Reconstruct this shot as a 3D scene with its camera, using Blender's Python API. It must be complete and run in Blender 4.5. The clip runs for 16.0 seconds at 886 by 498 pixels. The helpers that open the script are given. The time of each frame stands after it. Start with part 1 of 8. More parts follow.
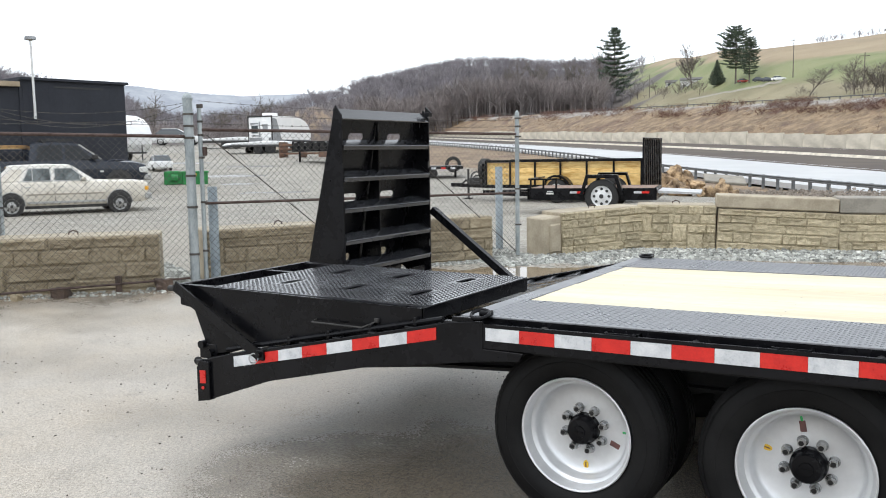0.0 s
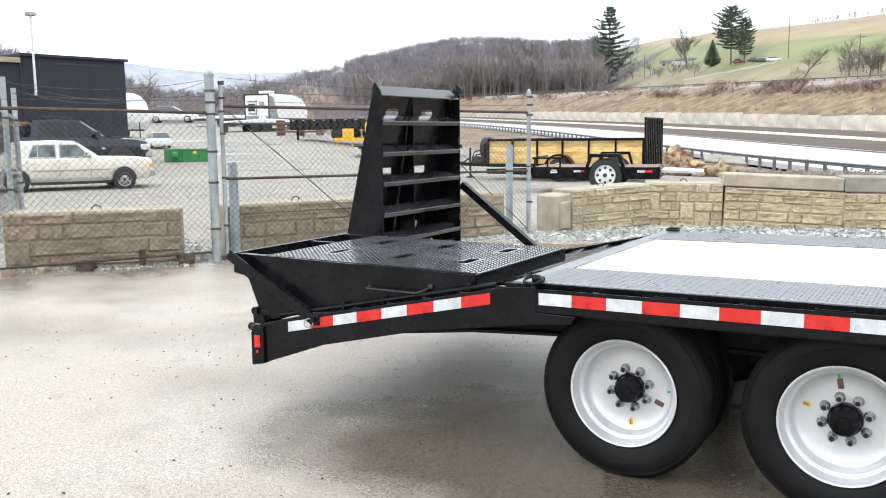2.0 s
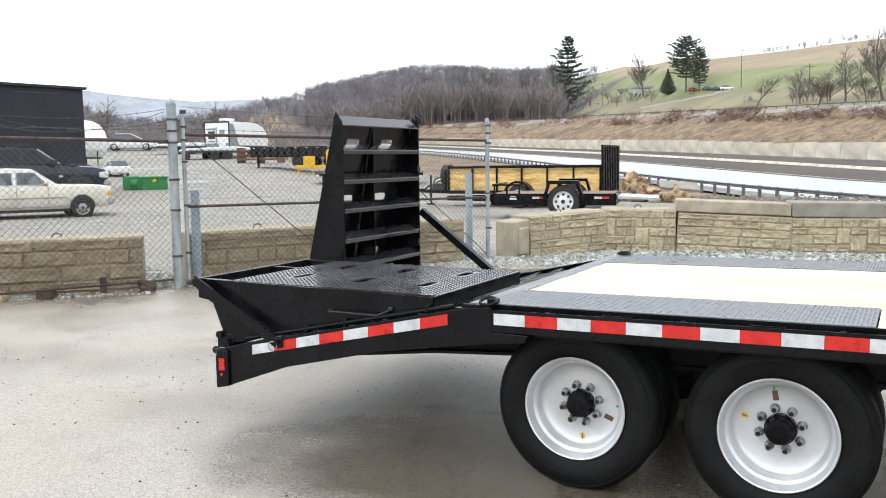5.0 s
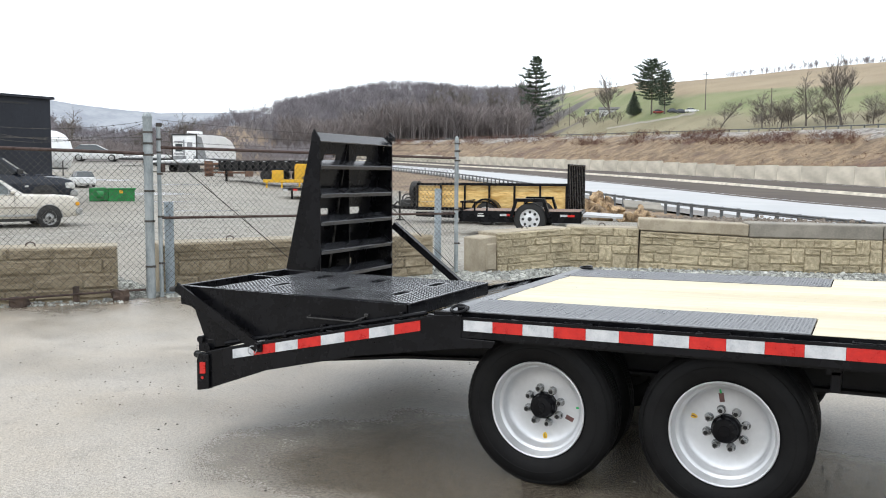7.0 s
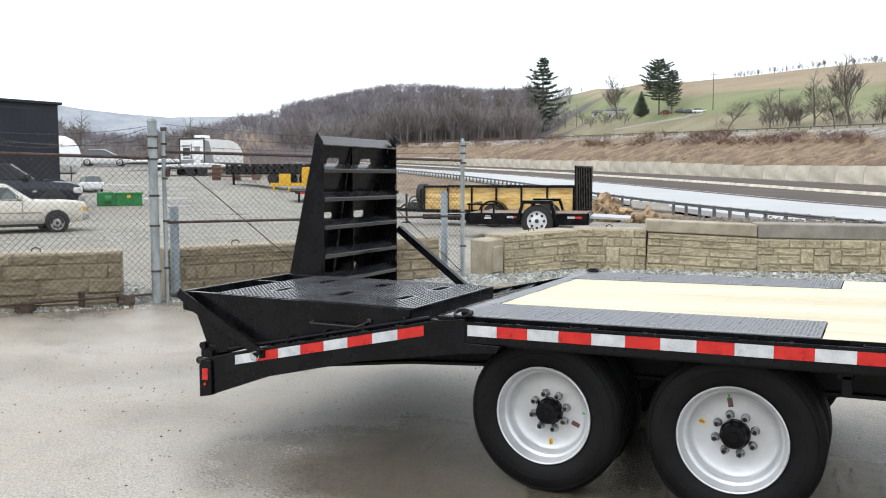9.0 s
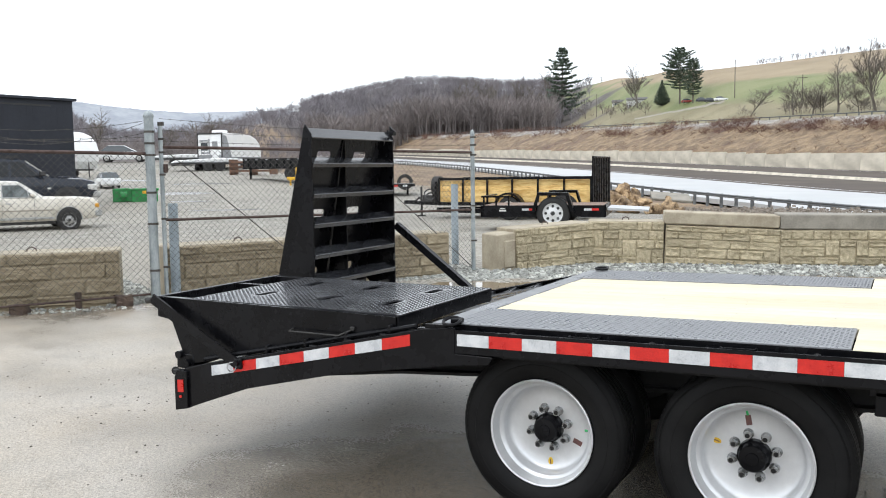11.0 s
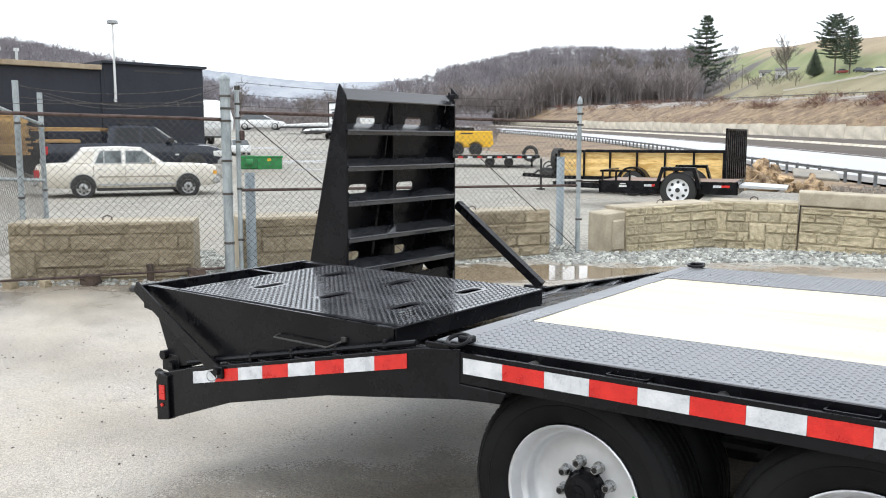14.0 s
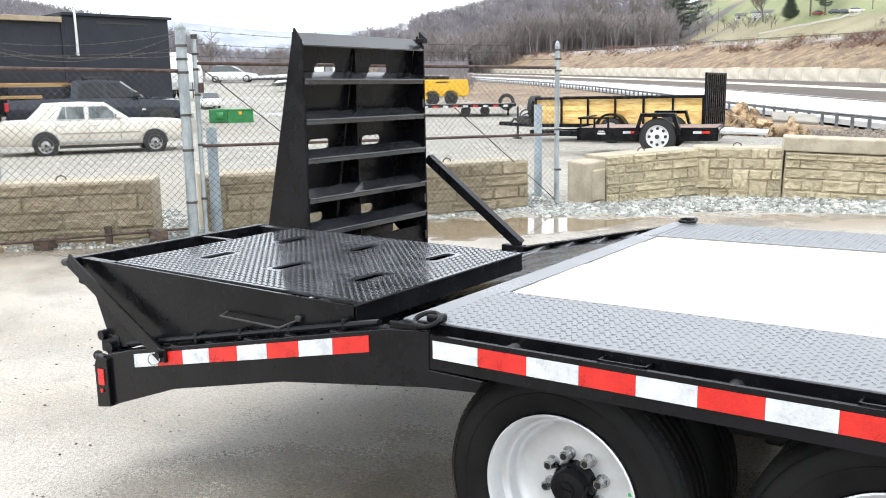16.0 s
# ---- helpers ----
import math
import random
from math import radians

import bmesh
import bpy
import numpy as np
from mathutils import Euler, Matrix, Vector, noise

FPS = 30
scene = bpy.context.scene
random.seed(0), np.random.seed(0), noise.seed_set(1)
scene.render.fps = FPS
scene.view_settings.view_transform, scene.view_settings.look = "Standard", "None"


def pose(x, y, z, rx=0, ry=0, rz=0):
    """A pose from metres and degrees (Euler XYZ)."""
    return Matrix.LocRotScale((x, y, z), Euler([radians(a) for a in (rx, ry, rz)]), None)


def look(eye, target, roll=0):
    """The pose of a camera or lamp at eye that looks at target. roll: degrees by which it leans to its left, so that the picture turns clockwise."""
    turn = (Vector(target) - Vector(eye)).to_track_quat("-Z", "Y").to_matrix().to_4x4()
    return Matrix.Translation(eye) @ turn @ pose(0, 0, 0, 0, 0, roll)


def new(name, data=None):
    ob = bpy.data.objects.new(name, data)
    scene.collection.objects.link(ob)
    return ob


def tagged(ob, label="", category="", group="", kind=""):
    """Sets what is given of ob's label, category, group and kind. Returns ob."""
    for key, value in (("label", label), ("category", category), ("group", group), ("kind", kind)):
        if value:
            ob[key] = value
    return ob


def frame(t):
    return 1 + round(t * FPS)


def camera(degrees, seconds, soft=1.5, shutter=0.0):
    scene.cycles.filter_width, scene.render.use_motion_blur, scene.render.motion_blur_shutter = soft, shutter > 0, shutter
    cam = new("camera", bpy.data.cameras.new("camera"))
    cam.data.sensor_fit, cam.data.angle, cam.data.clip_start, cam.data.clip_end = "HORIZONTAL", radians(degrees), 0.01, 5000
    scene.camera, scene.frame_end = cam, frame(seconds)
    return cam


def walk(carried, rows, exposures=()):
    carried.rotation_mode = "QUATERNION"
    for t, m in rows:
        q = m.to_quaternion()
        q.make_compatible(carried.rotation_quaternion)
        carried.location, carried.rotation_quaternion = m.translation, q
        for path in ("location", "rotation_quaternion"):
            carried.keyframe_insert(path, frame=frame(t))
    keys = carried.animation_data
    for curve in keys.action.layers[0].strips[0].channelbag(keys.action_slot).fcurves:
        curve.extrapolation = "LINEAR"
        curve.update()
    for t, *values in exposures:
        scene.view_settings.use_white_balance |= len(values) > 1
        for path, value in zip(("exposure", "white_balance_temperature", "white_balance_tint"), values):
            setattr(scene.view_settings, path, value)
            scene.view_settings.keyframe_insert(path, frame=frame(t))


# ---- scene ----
cam = camera(54.4, 16.0, soft=1.0)
PATH = [
    (0, (1.666, -3.011, 1.502), (0.62, -1.32, 1.282), -0.9),
    (0.5, (1.676, -3.036, 1.499), (0.623, -1.352, 1.264), -1.1),
    (1, (1.654, -3.113, 1.498), (0.601, -1.429, 1.261), -1.1),
    (1.5, (1.581, -3.262, 1.495), (0.542, -1.571, 1.251), -1.4),
    (2, (1.545, -3.329, 1.483), (0.515, -1.635, 1.216), -0.6),
    (2.5, (1.538, -3.315, 1.487), (0.52, -1.616, 1.207), -0.4),
    (3, (1.532, -3.324, 1.49), (0.539, -1.607, 1.229), -0.1),
    (3.5, (1.529, -3.338, 1.492), (0.549, -1.611, 1.253), -0.1),
    (4, (1.549, -3.347, 1.491), (0.568, -1.618, 1.273), -0.3),
    (6.5, (1.758, -3.716, 1.49), (0.859, -1.939, 1.299), -0.3),
    (7, (1.748, -3.733, 1.489), (0.859, -1.95, 1.321), 0.3),
    (7.5, (1.758, -3.729, 1.491), (0.87, -1.944, 1.336), 0.2),
    (8, (1.753, -3.72, 1.496), (0.867, -1.934, 1.339), 0.2),
    (8.5, (1.74, -3.707, 1.495), (0.85, -1.924, 1.332), 0.2),
    (9, (1.744, -3.674, 1.493), (0.838, -1.898, 1.33), -0.1),
    (11.5, (1.699, -3.106, 1.503), (0.73, -1.368, 1.313), -0.8),
    (12, (1.714, -2.926, 1.489), (0.691, -1.219, 1.285), -0.3),
    (12.5, (1.76, -2.739, 1.501), (0.677, -1.073, 1.273), 0.1),
    (13, (1.717, -2.591, 1.495), (0.623, -0.935, 1.25), -0.0),
    (13.5, (1.62, -2.421, 1.499), (0.508, -0.775, 1.267), 0.2),
    (14, (1.604, -2.224, 1.493), (0.405, -0.643, 1.248), -0.0),
    (14.5, (1.613, -2.035, 1.505), (0.297, -0.548, 1.268), 0.7),
    (15, (1.521, -1.942, 1.499), (0.239, -0.433, 1.221), 0.0),
    (15.5, (1.406, -1.894, 1.5), (0.174, -0.348, 1.199), -0.8),
    (16, (1.4, -1.887, 1.488), (0.25, -0.29, 1.129), -1.0),
]
EXPOSURES = [(0, 0.39), (0.5, 0.49), (1.5, 0.78), (3, 0.87), (4, 0.78), (6.5, 0.37), (9, 0.34), (11.5, 0.44), (12.5, 0.42), (13.5, 0.58), (15, 0.77), (16, 1.03)]
walk(cam, [(t, look(eye, target, roll)) for t, eye, target, roll in PATH], EXPOSURES)

# ---- overcast daylight ----
world = bpy.data.worlds.new("overcast_sky")
scene.world = world
world.use_nodes = True
wn, wl = world.node_tree.nodes, world.node_tree.links
wn.clear()
w_out, w_bg, w_sky, w_mix = (wn.new(k) for k in ("ShaderNodeOutputWorld", "ShaderNodeBackground", "ShaderNodeTexSky", "ShaderNodeMixRGB"))
w_sky.sky_type, w_sky.sun_disc = "NISHITA", False
w_sky.sun_elevation, w_sky.sun_rotation = radians(38), radians(200)
w_mix.inputs[0].default_value = 0.93
w_mix.inputs[2].default_value = (9.35, 9.9, 10.55, 1)
wl.new(w_sky.outputs[0], w_mix.inputs[1])
wl.new(w_mix.outputs[0], w_bg.inputs[0])
wl.new(w_bg.outputs[0], w_out.inputs[0])
w_bg.inputs[1].default_value = 0.12
sun = new("sun", bpy.data.lights.new("sun", "SUN"))
sun.data.energy, sun.data.angle, sun.data.color = 0.8, radians(40), (1.0, 0.98, 0.96)
sun.matrix_world = look((0, 0, 30), (8, 14, 0))

# ---- materials ----
def rgb(c):
    return (c[0], c[1], c[2], 1.0)


def surf(name, c1, c2=None, scale=8.0, rough=0.5, rough2=None, metal=0.0, bump=0.0, bscale=60.0, spec=0.5, fine=6.0, stretch=(1, 1, 1), vary=0.0, lo=0.35, hi=0.65, deep=0.01, island=0.0):
    """A two-scale surface: broad patches between c1 and c2, finer grain, uneven gloss, fine relief."""
    c2, rough2 = c2 or c1, rough if rough2 is None else rough2
    m = bpy.data.materials.new(name)
    m.use_nodes = True
    n, l = m.node_tree.nodes, m.node_tree.links
    b = n["Principled BSDF"]
    co, mp = n.new("ShaderNodeTexCoord"), n.new("ShaderNodeMapping")
    mp.inputs["Scale"].default_value = stretch
    l.new(co.outputs["Object"], mp.inputs[0])
    big, small = n.new("ShaderNodeTexNoise"), n.new("ShaderNodeTexNoise")
    big.inputs["Scale"].default_value, big.inputs["Detail"].default_value = scale, 5
    small.inputs["Scale"].default_value, small.inputs["Detail"].default_value = scale * fine, 3
    add = n.new("ShaderNodeMath")
    add.operation = "MULTIPLY_ADD"
    add.inputs[1].default_value = 0.35
    ramp = n.new("ShaderNodeMapRange")
    ramp.inputs[1].default_value, ramp.inputs[2].default_value = lo + 0.17, hi + 0.17
    l.new(mp.outputs[0], big.inputs[0])
    l.new(mp.outputs[0], small.inputs[0])
    l.new(small.outputs[0], add.inputs[0])
    l.new(big.outputs[0], add.inputs[2])
    l.new(add.outputs[0], ramp.inputs[0])
    mix = n.new("ShaderNodeMixRGB")
    mix.inputs[1].default_value, mix.inputs[2].default_value = rgb(c1), rgb(c2)
    l.new(ramp.outputs[0], mix.inputs[0])
    col = mix.outputs[0]
    if vary:
        info, hsv, mr = n.new("ShaderNodeObjectInfo"), n.new("ShaderNodeHueSaturation"), n.new("ShaderNodeMapRange")
        mr.inputs[3].default_value, mr.inputs[4].default_value = 1 - vary, 1 + vary
        l.new(info.outputs["Random"], mr.inputs[0])
        l.new(mr.outputs[0], hsv.inputs["Value"])
        l.new(col, hsv.inputs["Color"])
        col = hsv.outputs[0]
    if island:
        gi, hv, mi = n.new("ShaderNodeNewGeometry"), n.new("ShaderNodeHueSaturation"), n.new("ShaderNodeMapRange")
        mi.inputs[3].default_value, mi.inputs[4].default_value = 1 - island, 1 + island
        l.new(gi.outputs["Random Per Island"], mi.inputs[0])
        l.new(mi.outputs[0], hv.inputs["Value"])
        l.new(col, hv.inputs["Color"])
        col = hv.outputs[0]
    l.new(col, b.inputs["Base Color"])
    rr = n.new("ShaderNodeMapRange")
    rr.inputs[3].default_value, rr.inputs[4].default_value = rough, rough2
    l.new(ramp.outputs[0], rr.inputs[0])
    l.new(rr.outputs[0], b.inputs["Roughness"])
    b.inputs["Metallic"].default_value = metal
    b.inputs["Specular IOR Level"].default_value = spec
    if bump:
        bn, bp = n.new("ShaderNodeTexNoise"), n.new("ShaderNodeBump")
        bn.inputs["Scale"].default_value, bn.inputs["Detail"].default_value = bscale, 4
        l.new(mp.outputs[0], bn.inputs[0])
        l.new(bn.outputs[0], bp.inputs["Height"])
        bp.inputs["Strength"].default_value, bp.inputs["Distance"].default_value = bump, deep
        l.new(bp.outputs[0], b.inputs["Normal"])
    return m


def glass_mat(name, tint, rough=0.03):
    m = surf(name, tint, rough=rough, spec=0.9)
    return m


BLACK = surf("wet_black_paint", (0.0042, 0.0042, 0.0052), (0.008, 0.008, 0.0095), 5, 0.16, 0.36, bump=0.05, bscale=90, spec=0.16)
BLACK_ROUGH = surf("black_undercoat", (0.009, 0.009, 0.0095), (0.02, 0.019, 0.0185), 9, 0.5, 0.7, bump=0.15, spec=0.25)
PLATE = surf("wet_tread_plate", (0.11, 0.115, 0.125), (0.19, 0.195, 0.205), 5, 0.25, 0.5, spec=0.6, fine=9)
# same black paint, greyed in its colour to stand for sky sheen
SHELF = surf("sky_sheen_black_bar", (0.016, 0.0165, 0.019), (0.034, 0.035, 0.039), 2.5, 0.12, 0.26, spec=0.8)
PLATE_DARK = surf("wet_black_tread_plate", (0.024, 0.025, 0.028), (0.05, 0.051, 0.056), 3, 0.09, 0.24, spec=0.8)
RUBBER = surf("tyre_rubber", (0.006, 0.006, 0.0064), (0.012, 0.0118, 0.0118), 7, 0.5, 0.7, bump=0.12, bscale=120, spec=0.16)
SILVER = surf("silver_wheel_paint", (0.66, 0.67, 0.68), (0.76, 0.77, 0.78), 6, 0.3, 0.42, metal=0.5, bump=0.03, bscale=150)
CHROME = surf("zinc_nut", (0.30, 0.31, 0.31), (0.46, 0.46, 0.46), 30, 0.2, 0.35, metal=0.9)
TAPE_RED = surf("red_reflective_tape", (0.50, 0.010, 0.008), (0.66, 0.022, 0.014), 16, 0.25, 0.42, bump=0.15, bscale=260, fine=9)
TAPE_WHITE = surf("white_reflective_tape", (0.50, 0.52, 0.54), (0.68, 0.69, 0.70), 16, 0.25, 0.45, bump=0.15, bscale=260, fine=9)
PINE = surf("new_pine_plank", (0.60, 0.52, 0.36), (0.735, 0.665, 0.50), 3.0, 0.55, 0.7, bump=0.12, bscale=40, stretch=(0.25, 3.2, 3), vary=0.05)
GALV = surf("galvanised_steel", (0.25, 0.285, 0.295), (0.43, 0.465, 0.475), 12, 0.42, 0.65, metal=0.4, bump=0.12, stretch=(1, 1, 0.4))
# wet black plate; its grey paints the sky reflected at a low angle
WETGREY = surf("sky_sheen_wet_plate", (0.09, 0.093, 0.10), (0.16, 0.165, 0.175), 6, 0.2, 0.4, spec=0.7, fine=9)
RUST = surf("rusted_pipe", (0.04, 0.02, 0.014), (0.12, 0.085, 0.075), 14, 0.6, 0.85, metal=0.2, bump=0.3)
WIRE = surf("weathered_wire", (0.04, 0.035, 0.031), (0.12, 0.112, 0.105), 3, 0.5, 0.7, metal=0.4)
BARB = surf("dark_barbed_wire", (0.05, 0.045, 0.04), (0.12, 0.11, 0.10), 6, 0.6, 0.8, metal=0.3)
STONE = surf("cast_stone_face", (0.27, 0.215, 0.137), (0.43, 0.36, 0.25), 3.5, 0.75, 0.9, bump=0.8, bscale=16, vary=0.1, fine=9, deep=0.03)
STONE_PALE = surf("pale_cast_stone_face", (0.40, 0.335, 0.215), (0.62, 0.535, 0.37), 3.5, 0.75, 0.9, bump=0.8, bscale=16, vary=0.14, fine=9, deep=0.03)
CONCRETE = surf("plain_block_concrete", (0.30, 0.255, 0.185), (0.44, 0.385, 0.29), 3.5, 0.75, 0.9, bump=0.35, bscale=45, fine=10)
CONCRETE_DARK = surf("damp_block_concrete", (0.20, 0.185, 0.155), (0.31, 0.285, 0.24), 3.5, 0.6, 0.9, bump=0.35, bscale=45, fine=10)
DARKSTEEL = surf("dark_steel", (0.02, 0.02, 0.021), (0.05, 0.048, 0.045), 10, 0.45, 0.7, metal=0.3)
GLASS = glass_mat("dark_window_glass", (0.055, 0.065, 0.07))
WHITE = surf("white_gelcoat", (0.76, 0.77, 0.77), (0.84, 0.84, 0.83), 2, 0.3, 0.5)
TINTED = surf("tinted_truck_glass", (0.010, 0.012, 0.014), (0.016, 0.018, 0.02), 2, 0.05, 0.08, spec=0.35)
GREYP = surf("grey_panel", (0.22, 0.23, 0.24), (0.30, 0.31, 0.32), 3, 0.4, 0.6)


# ---- mesh helpers ----
def thing(name, loc=(0, 0, 0), rz=0.0, label="", category="", group="", kind=""):
    e = new(name)
    e.empty_display_size = 0.1
    e.matrix_basis = pose(*loc, 0, 0, rz)
    return tagged(e, label, category, group, kind)


def part(name, bm, material, parent=None, label="", smooth=False, kind=""):
    """One mesh object out of a bmesh, under a thing or a part."""
    bmesh.ops.recalc_face_normals(bm, faces=bm.faces)
    me = bpy.data.meshes.new(name)
    bm.to_mesh(me)
    bm.free()
    if smooth:
        me.polygons.foreach_set("use_smooth", [True] * len(me.polygons))
        me.set_sharp_from_angle(angle=radians(40))
    me.materials.append(material)
    ob = new(name, me)
    if parent:
        ob.parent = parent
    return tagged(ob, label, kind=kind)


def raw(name, verts, faces, material, parent=None, label="", kind="", smooth=False):
    me = bpy.data.meshes.new(name)
    me.from_pydata([tuple(v) for v in verts], [], [tuple(f) for f in faces])
    me.materials.append(material)
    if smooth:
        me.polygons.foreach_set("use_smooth", [True] * len(me.polygons))
    ob = new(name, me)
    if parent:
        ob.parent = parent
    return tagged(ob, label, kind=kind)


def B():
    return bmesh.new()


def box(bm, x0, x1, y0, y1, z0, z1, bev=0.0, m=None, seg=1):
    r = bmesh.ops.create_cube(bm, size=1.0)
    vs = r["verts"]
    for v in vs:
        v.co = Vector(((x0 + x1) / 2 + v.co.x * (x1 - x0), (y0 + y1) / 2 + v.co.y * (y1 - y0), (z0 + z1) / 2 + v.co.z * (z1 - z0)))
    if bev:
        es = {e for v in vs for e in v.link_edges}
        r2 = bmesh.ops.bevel(bm, geom=list(es), offset=bev, segments=seg, affect="EDGES", profile=0.5)
        vs = list({v for f in r2["faces"] for v in f.verts} | {v for v in vs if v.is_valid})
    if m is not None:
        bmesh.ops.transform(bm, matrix=m, verts=[v for v in vs if v.is_valid])
    return bm


def prism(bm, poly, a, b, axis="y", bev=0.0):
    """A closed outline extruded from a to b. axis y: outline in x, z; axis x: in y, z; axis z: in x, y."""
    def at(p, s):
        return {"y": (p[0], s, p[1]), "x": (s, p[0], p[1]), "z": (p[0], p[1], s)}[axis]
    va, vb = [bm.verts.new(at(p, a)) for p in poly], [bm.verts.new(at(p, b)) for p in poly]
    k = len(poly)
    fs = [bm.faces.new(va), bm.faces.new(vb[::-1])]
    fs += [bm.faces.new((va[i], vb[i], vb[(i + 1) % k], va[(i + 1) % k])) for i in range(k)]
    if bev:
        bmesh.ops.recalc_face_normals(bm, faces=fs)
        bmesh.ops.bevel(bm, geom=list({e for f in fs for e in f.edges}), offset=bev, segments=1, affect="EDGES")
    return bm


def rod(bm, p, q, r, seg=8, r2=None, caps=True):
    p, q = Vector(p), Vector(q)
    d = q - p
    m = Matrix.Translation((p + q) / 2) @ d.to_track_quat("Z", "Y").to_matrix().to_4x4()
    bmesh.ops.create_cone(bm, cap_ends=caps, segments=seg, radius1=r, radius2=r if r2 is None else r2, depth=d.length, matrix=m)
    return bm


def bar(bm, p, q, w, h, up=(0, 0, 1)):
    """A square bar from p to q: w across, h along up."""
    p, q, up = Vector(p), Vector(q), Vector(up)
    d = (q - p).normalized()
    s = d.cross(up).normalized()
    n = s.cross(d)
    vs = [[bm.verts.new(c + s * (a * w / 2) + n * (b * h / 2)) for a, b in ((-1, -1), (1, -1), (1, 1), (-1, 1))] for c in (p, q)]
    bm.faces.new(vs[0][::-1]), bm.faces.new(vs[1])
    for i in range(4):
        bm.faces.new((vs[0][i], vs[0][(i + 1) % 4], vs[1][(i + 1) % 4], vs[1][i]))
    return bm


def pipe(bm, pts, r, seg=6):
    for a, b in zip(pts, pts[1:]):
        rod(bm, a, b, r, seg)
    for c in pts[1:-1]:
        bmesh.ops.create_icosphere(bm, subdivisions=1, radius=r * 1.02, matrix=Matrix.Translation(c))
    return bm


def lathe(bm, prof, seg=32, axis="y", c=(0, 0, 0), close=False):
    """Revolve (distance along the axis, radius) rows about an axis through c."""
    c = Vector(c)
    rings = []
    for a, r in prof:
        ring = []
        for i in range(seg):
            t = 2 * math.pi * i / seg
            o = {"y": (r * math.cos(t), a, r * math.sin(t)), "z": (r * math.cos(t), r * math.sin(t), a), "x": (a, r * math.cos(t), r * math.sin(t))}[axis]
            ring.append(bm.verts.new(c + Vector(o)))
        rings.append(ring)
    pairs = list(zip(rings, rings[1:])) + ([(rings[-1], rings[0])] if close else [])
    for ra, rb in pairs:
        for i in range(seg):
            bm.faces.new((ra[i], ra[(i + 1) % seg], rb[(i + 1) % seg], rb[i]))
    if not close:
        for ring in (rings[0], rings[-1]):
            bm.faces.new(ring)
    return bm


def ring_torus(bm, c, R, r, m=None, seg=18, s2=6, a0=0.0, a1=360.0):
    full = abs(a1 - a0) >= 360
    n = seg if full else seg + 1
    rows = []
    for i in range(n):
        t = radians(a0 + (a1 - a0) * i / seg)
        row = []
        for j in range(s2):
            p = 2 * math.pi * j / s2
            v = Vector(((R + r * math.cos(p)) * math.cos(t), (R + r * math.cos(p)) * math.sin(t), r * math.sin(p)))
            row.append(bm.verts.new((Matrix.Translation(c) @ (m or Matrix())) @ v))
        rows.append(row)
    for i in range(seg):
        ra, rb = rows[i], rows[(i + 1) % n]
        for j in range(s2):
            bm.faces.new((ra[j], ra[(j + 1) % s2], rb[(j + 1) % s2], rb[j]))
    return bm


def slot_loop(cx, cy, length, width, axis="y", seg=6):
    """An oval hole's outline, its long side along the axis."""
    pts, r, h = [], width / 2, length / 2 - width / 2
    for s, a0 in ((1, 0), (-1, 180)):
        for i in range(seg + 1):
            t = radians(a0 + 180 * i / seg)
            pts.append((r * math.cos(t), s * h + r * math.sin(t)))
    return [(cx + a, cy + b) if axis == "y" else (cx + b, cy + a) for a, b in pts]


def holed_plate(bm, outer, holes, thick, m):
    """A flat plate with holes: outline in the plane's x, y, thickness down its z, put in place by m."""
    edges = []
    for loop in [outer] + holes:
        vs = [bm.verts.new((p[0], p[1], 0)) for p in loop]
        edges += [bm.edges.new((vs[i], vs[(i + 1) % len(vs)])) for i in range(len(vs))]
    r = bmesh.ops.triangle_fill(bm, use_beauty=True, use_dissolve=False, edges=edges)
    fs = [f for f in r["geom"] if isinstance(f, bmesh.types.BMFace)]
    e = bmesh.ops.extrude_face_region(bm, geom=fs)
    bmesh.ops.translate(bm, vec=(0, 0, -thick), verts=[v for v in e["geom"] if isinstance(v, bmesh.types.BMVert)])
    bmesh.ops.transform(bm, matrix=m, verts=bm.verts)
    return bm


def lugs(name, x0, x1, y0, y1, m, material, parent, holes=(), pitch=0.026, kind="stuff", tall=0.003, slim=0.17, long_=0.43):
    """The raised lozenges of tread plate, laid in a basket weave, as one mesh of low pyramids."""
    verts, faces = [], []
    n = int(((x1 - x0) + (y1 - y0)) / pitch) + 2
    half = pitch * 0.70711
    for i in range(-n, n):
        for j in range(-n, n):
            cx, cy = x0 + (i - j) * half, y0 + (i + j) * half
            if not (x0 < cx < x1 and y0 < cy < y1) or any(a - 0.015 < cx < b + 0.015 and c - 0.015 < cy < d + 0.015 for a, b, c, d in holes):
                continue
            t = radians(45 if (i + j) % 2 else 135)
            ux, uy = math.cos(t), math.sin(t)
            L, W = pitch * long_, pitch * slim
            k = len(verts)
            for a, b, h in ((-L, 0, 0), (0, -W, 0), (L, 0, 0), (0, W, 0), (-L * 0.45, 0, tall), (L * 0.45, 0, tall)):
                verts.append(m @ Vector((cx + a * ux - b * uy, cy + a * uy + b * ux, h)))
            faces += [(k, k + 1, k + 5, k + 4), (k + 1, k + 2, k + 5), (k + 2, k + 3, k + 4, k + 5), (k + 3, k, k + 4)]
    return raw(name, verts, faces, material, parent, kind=kind)

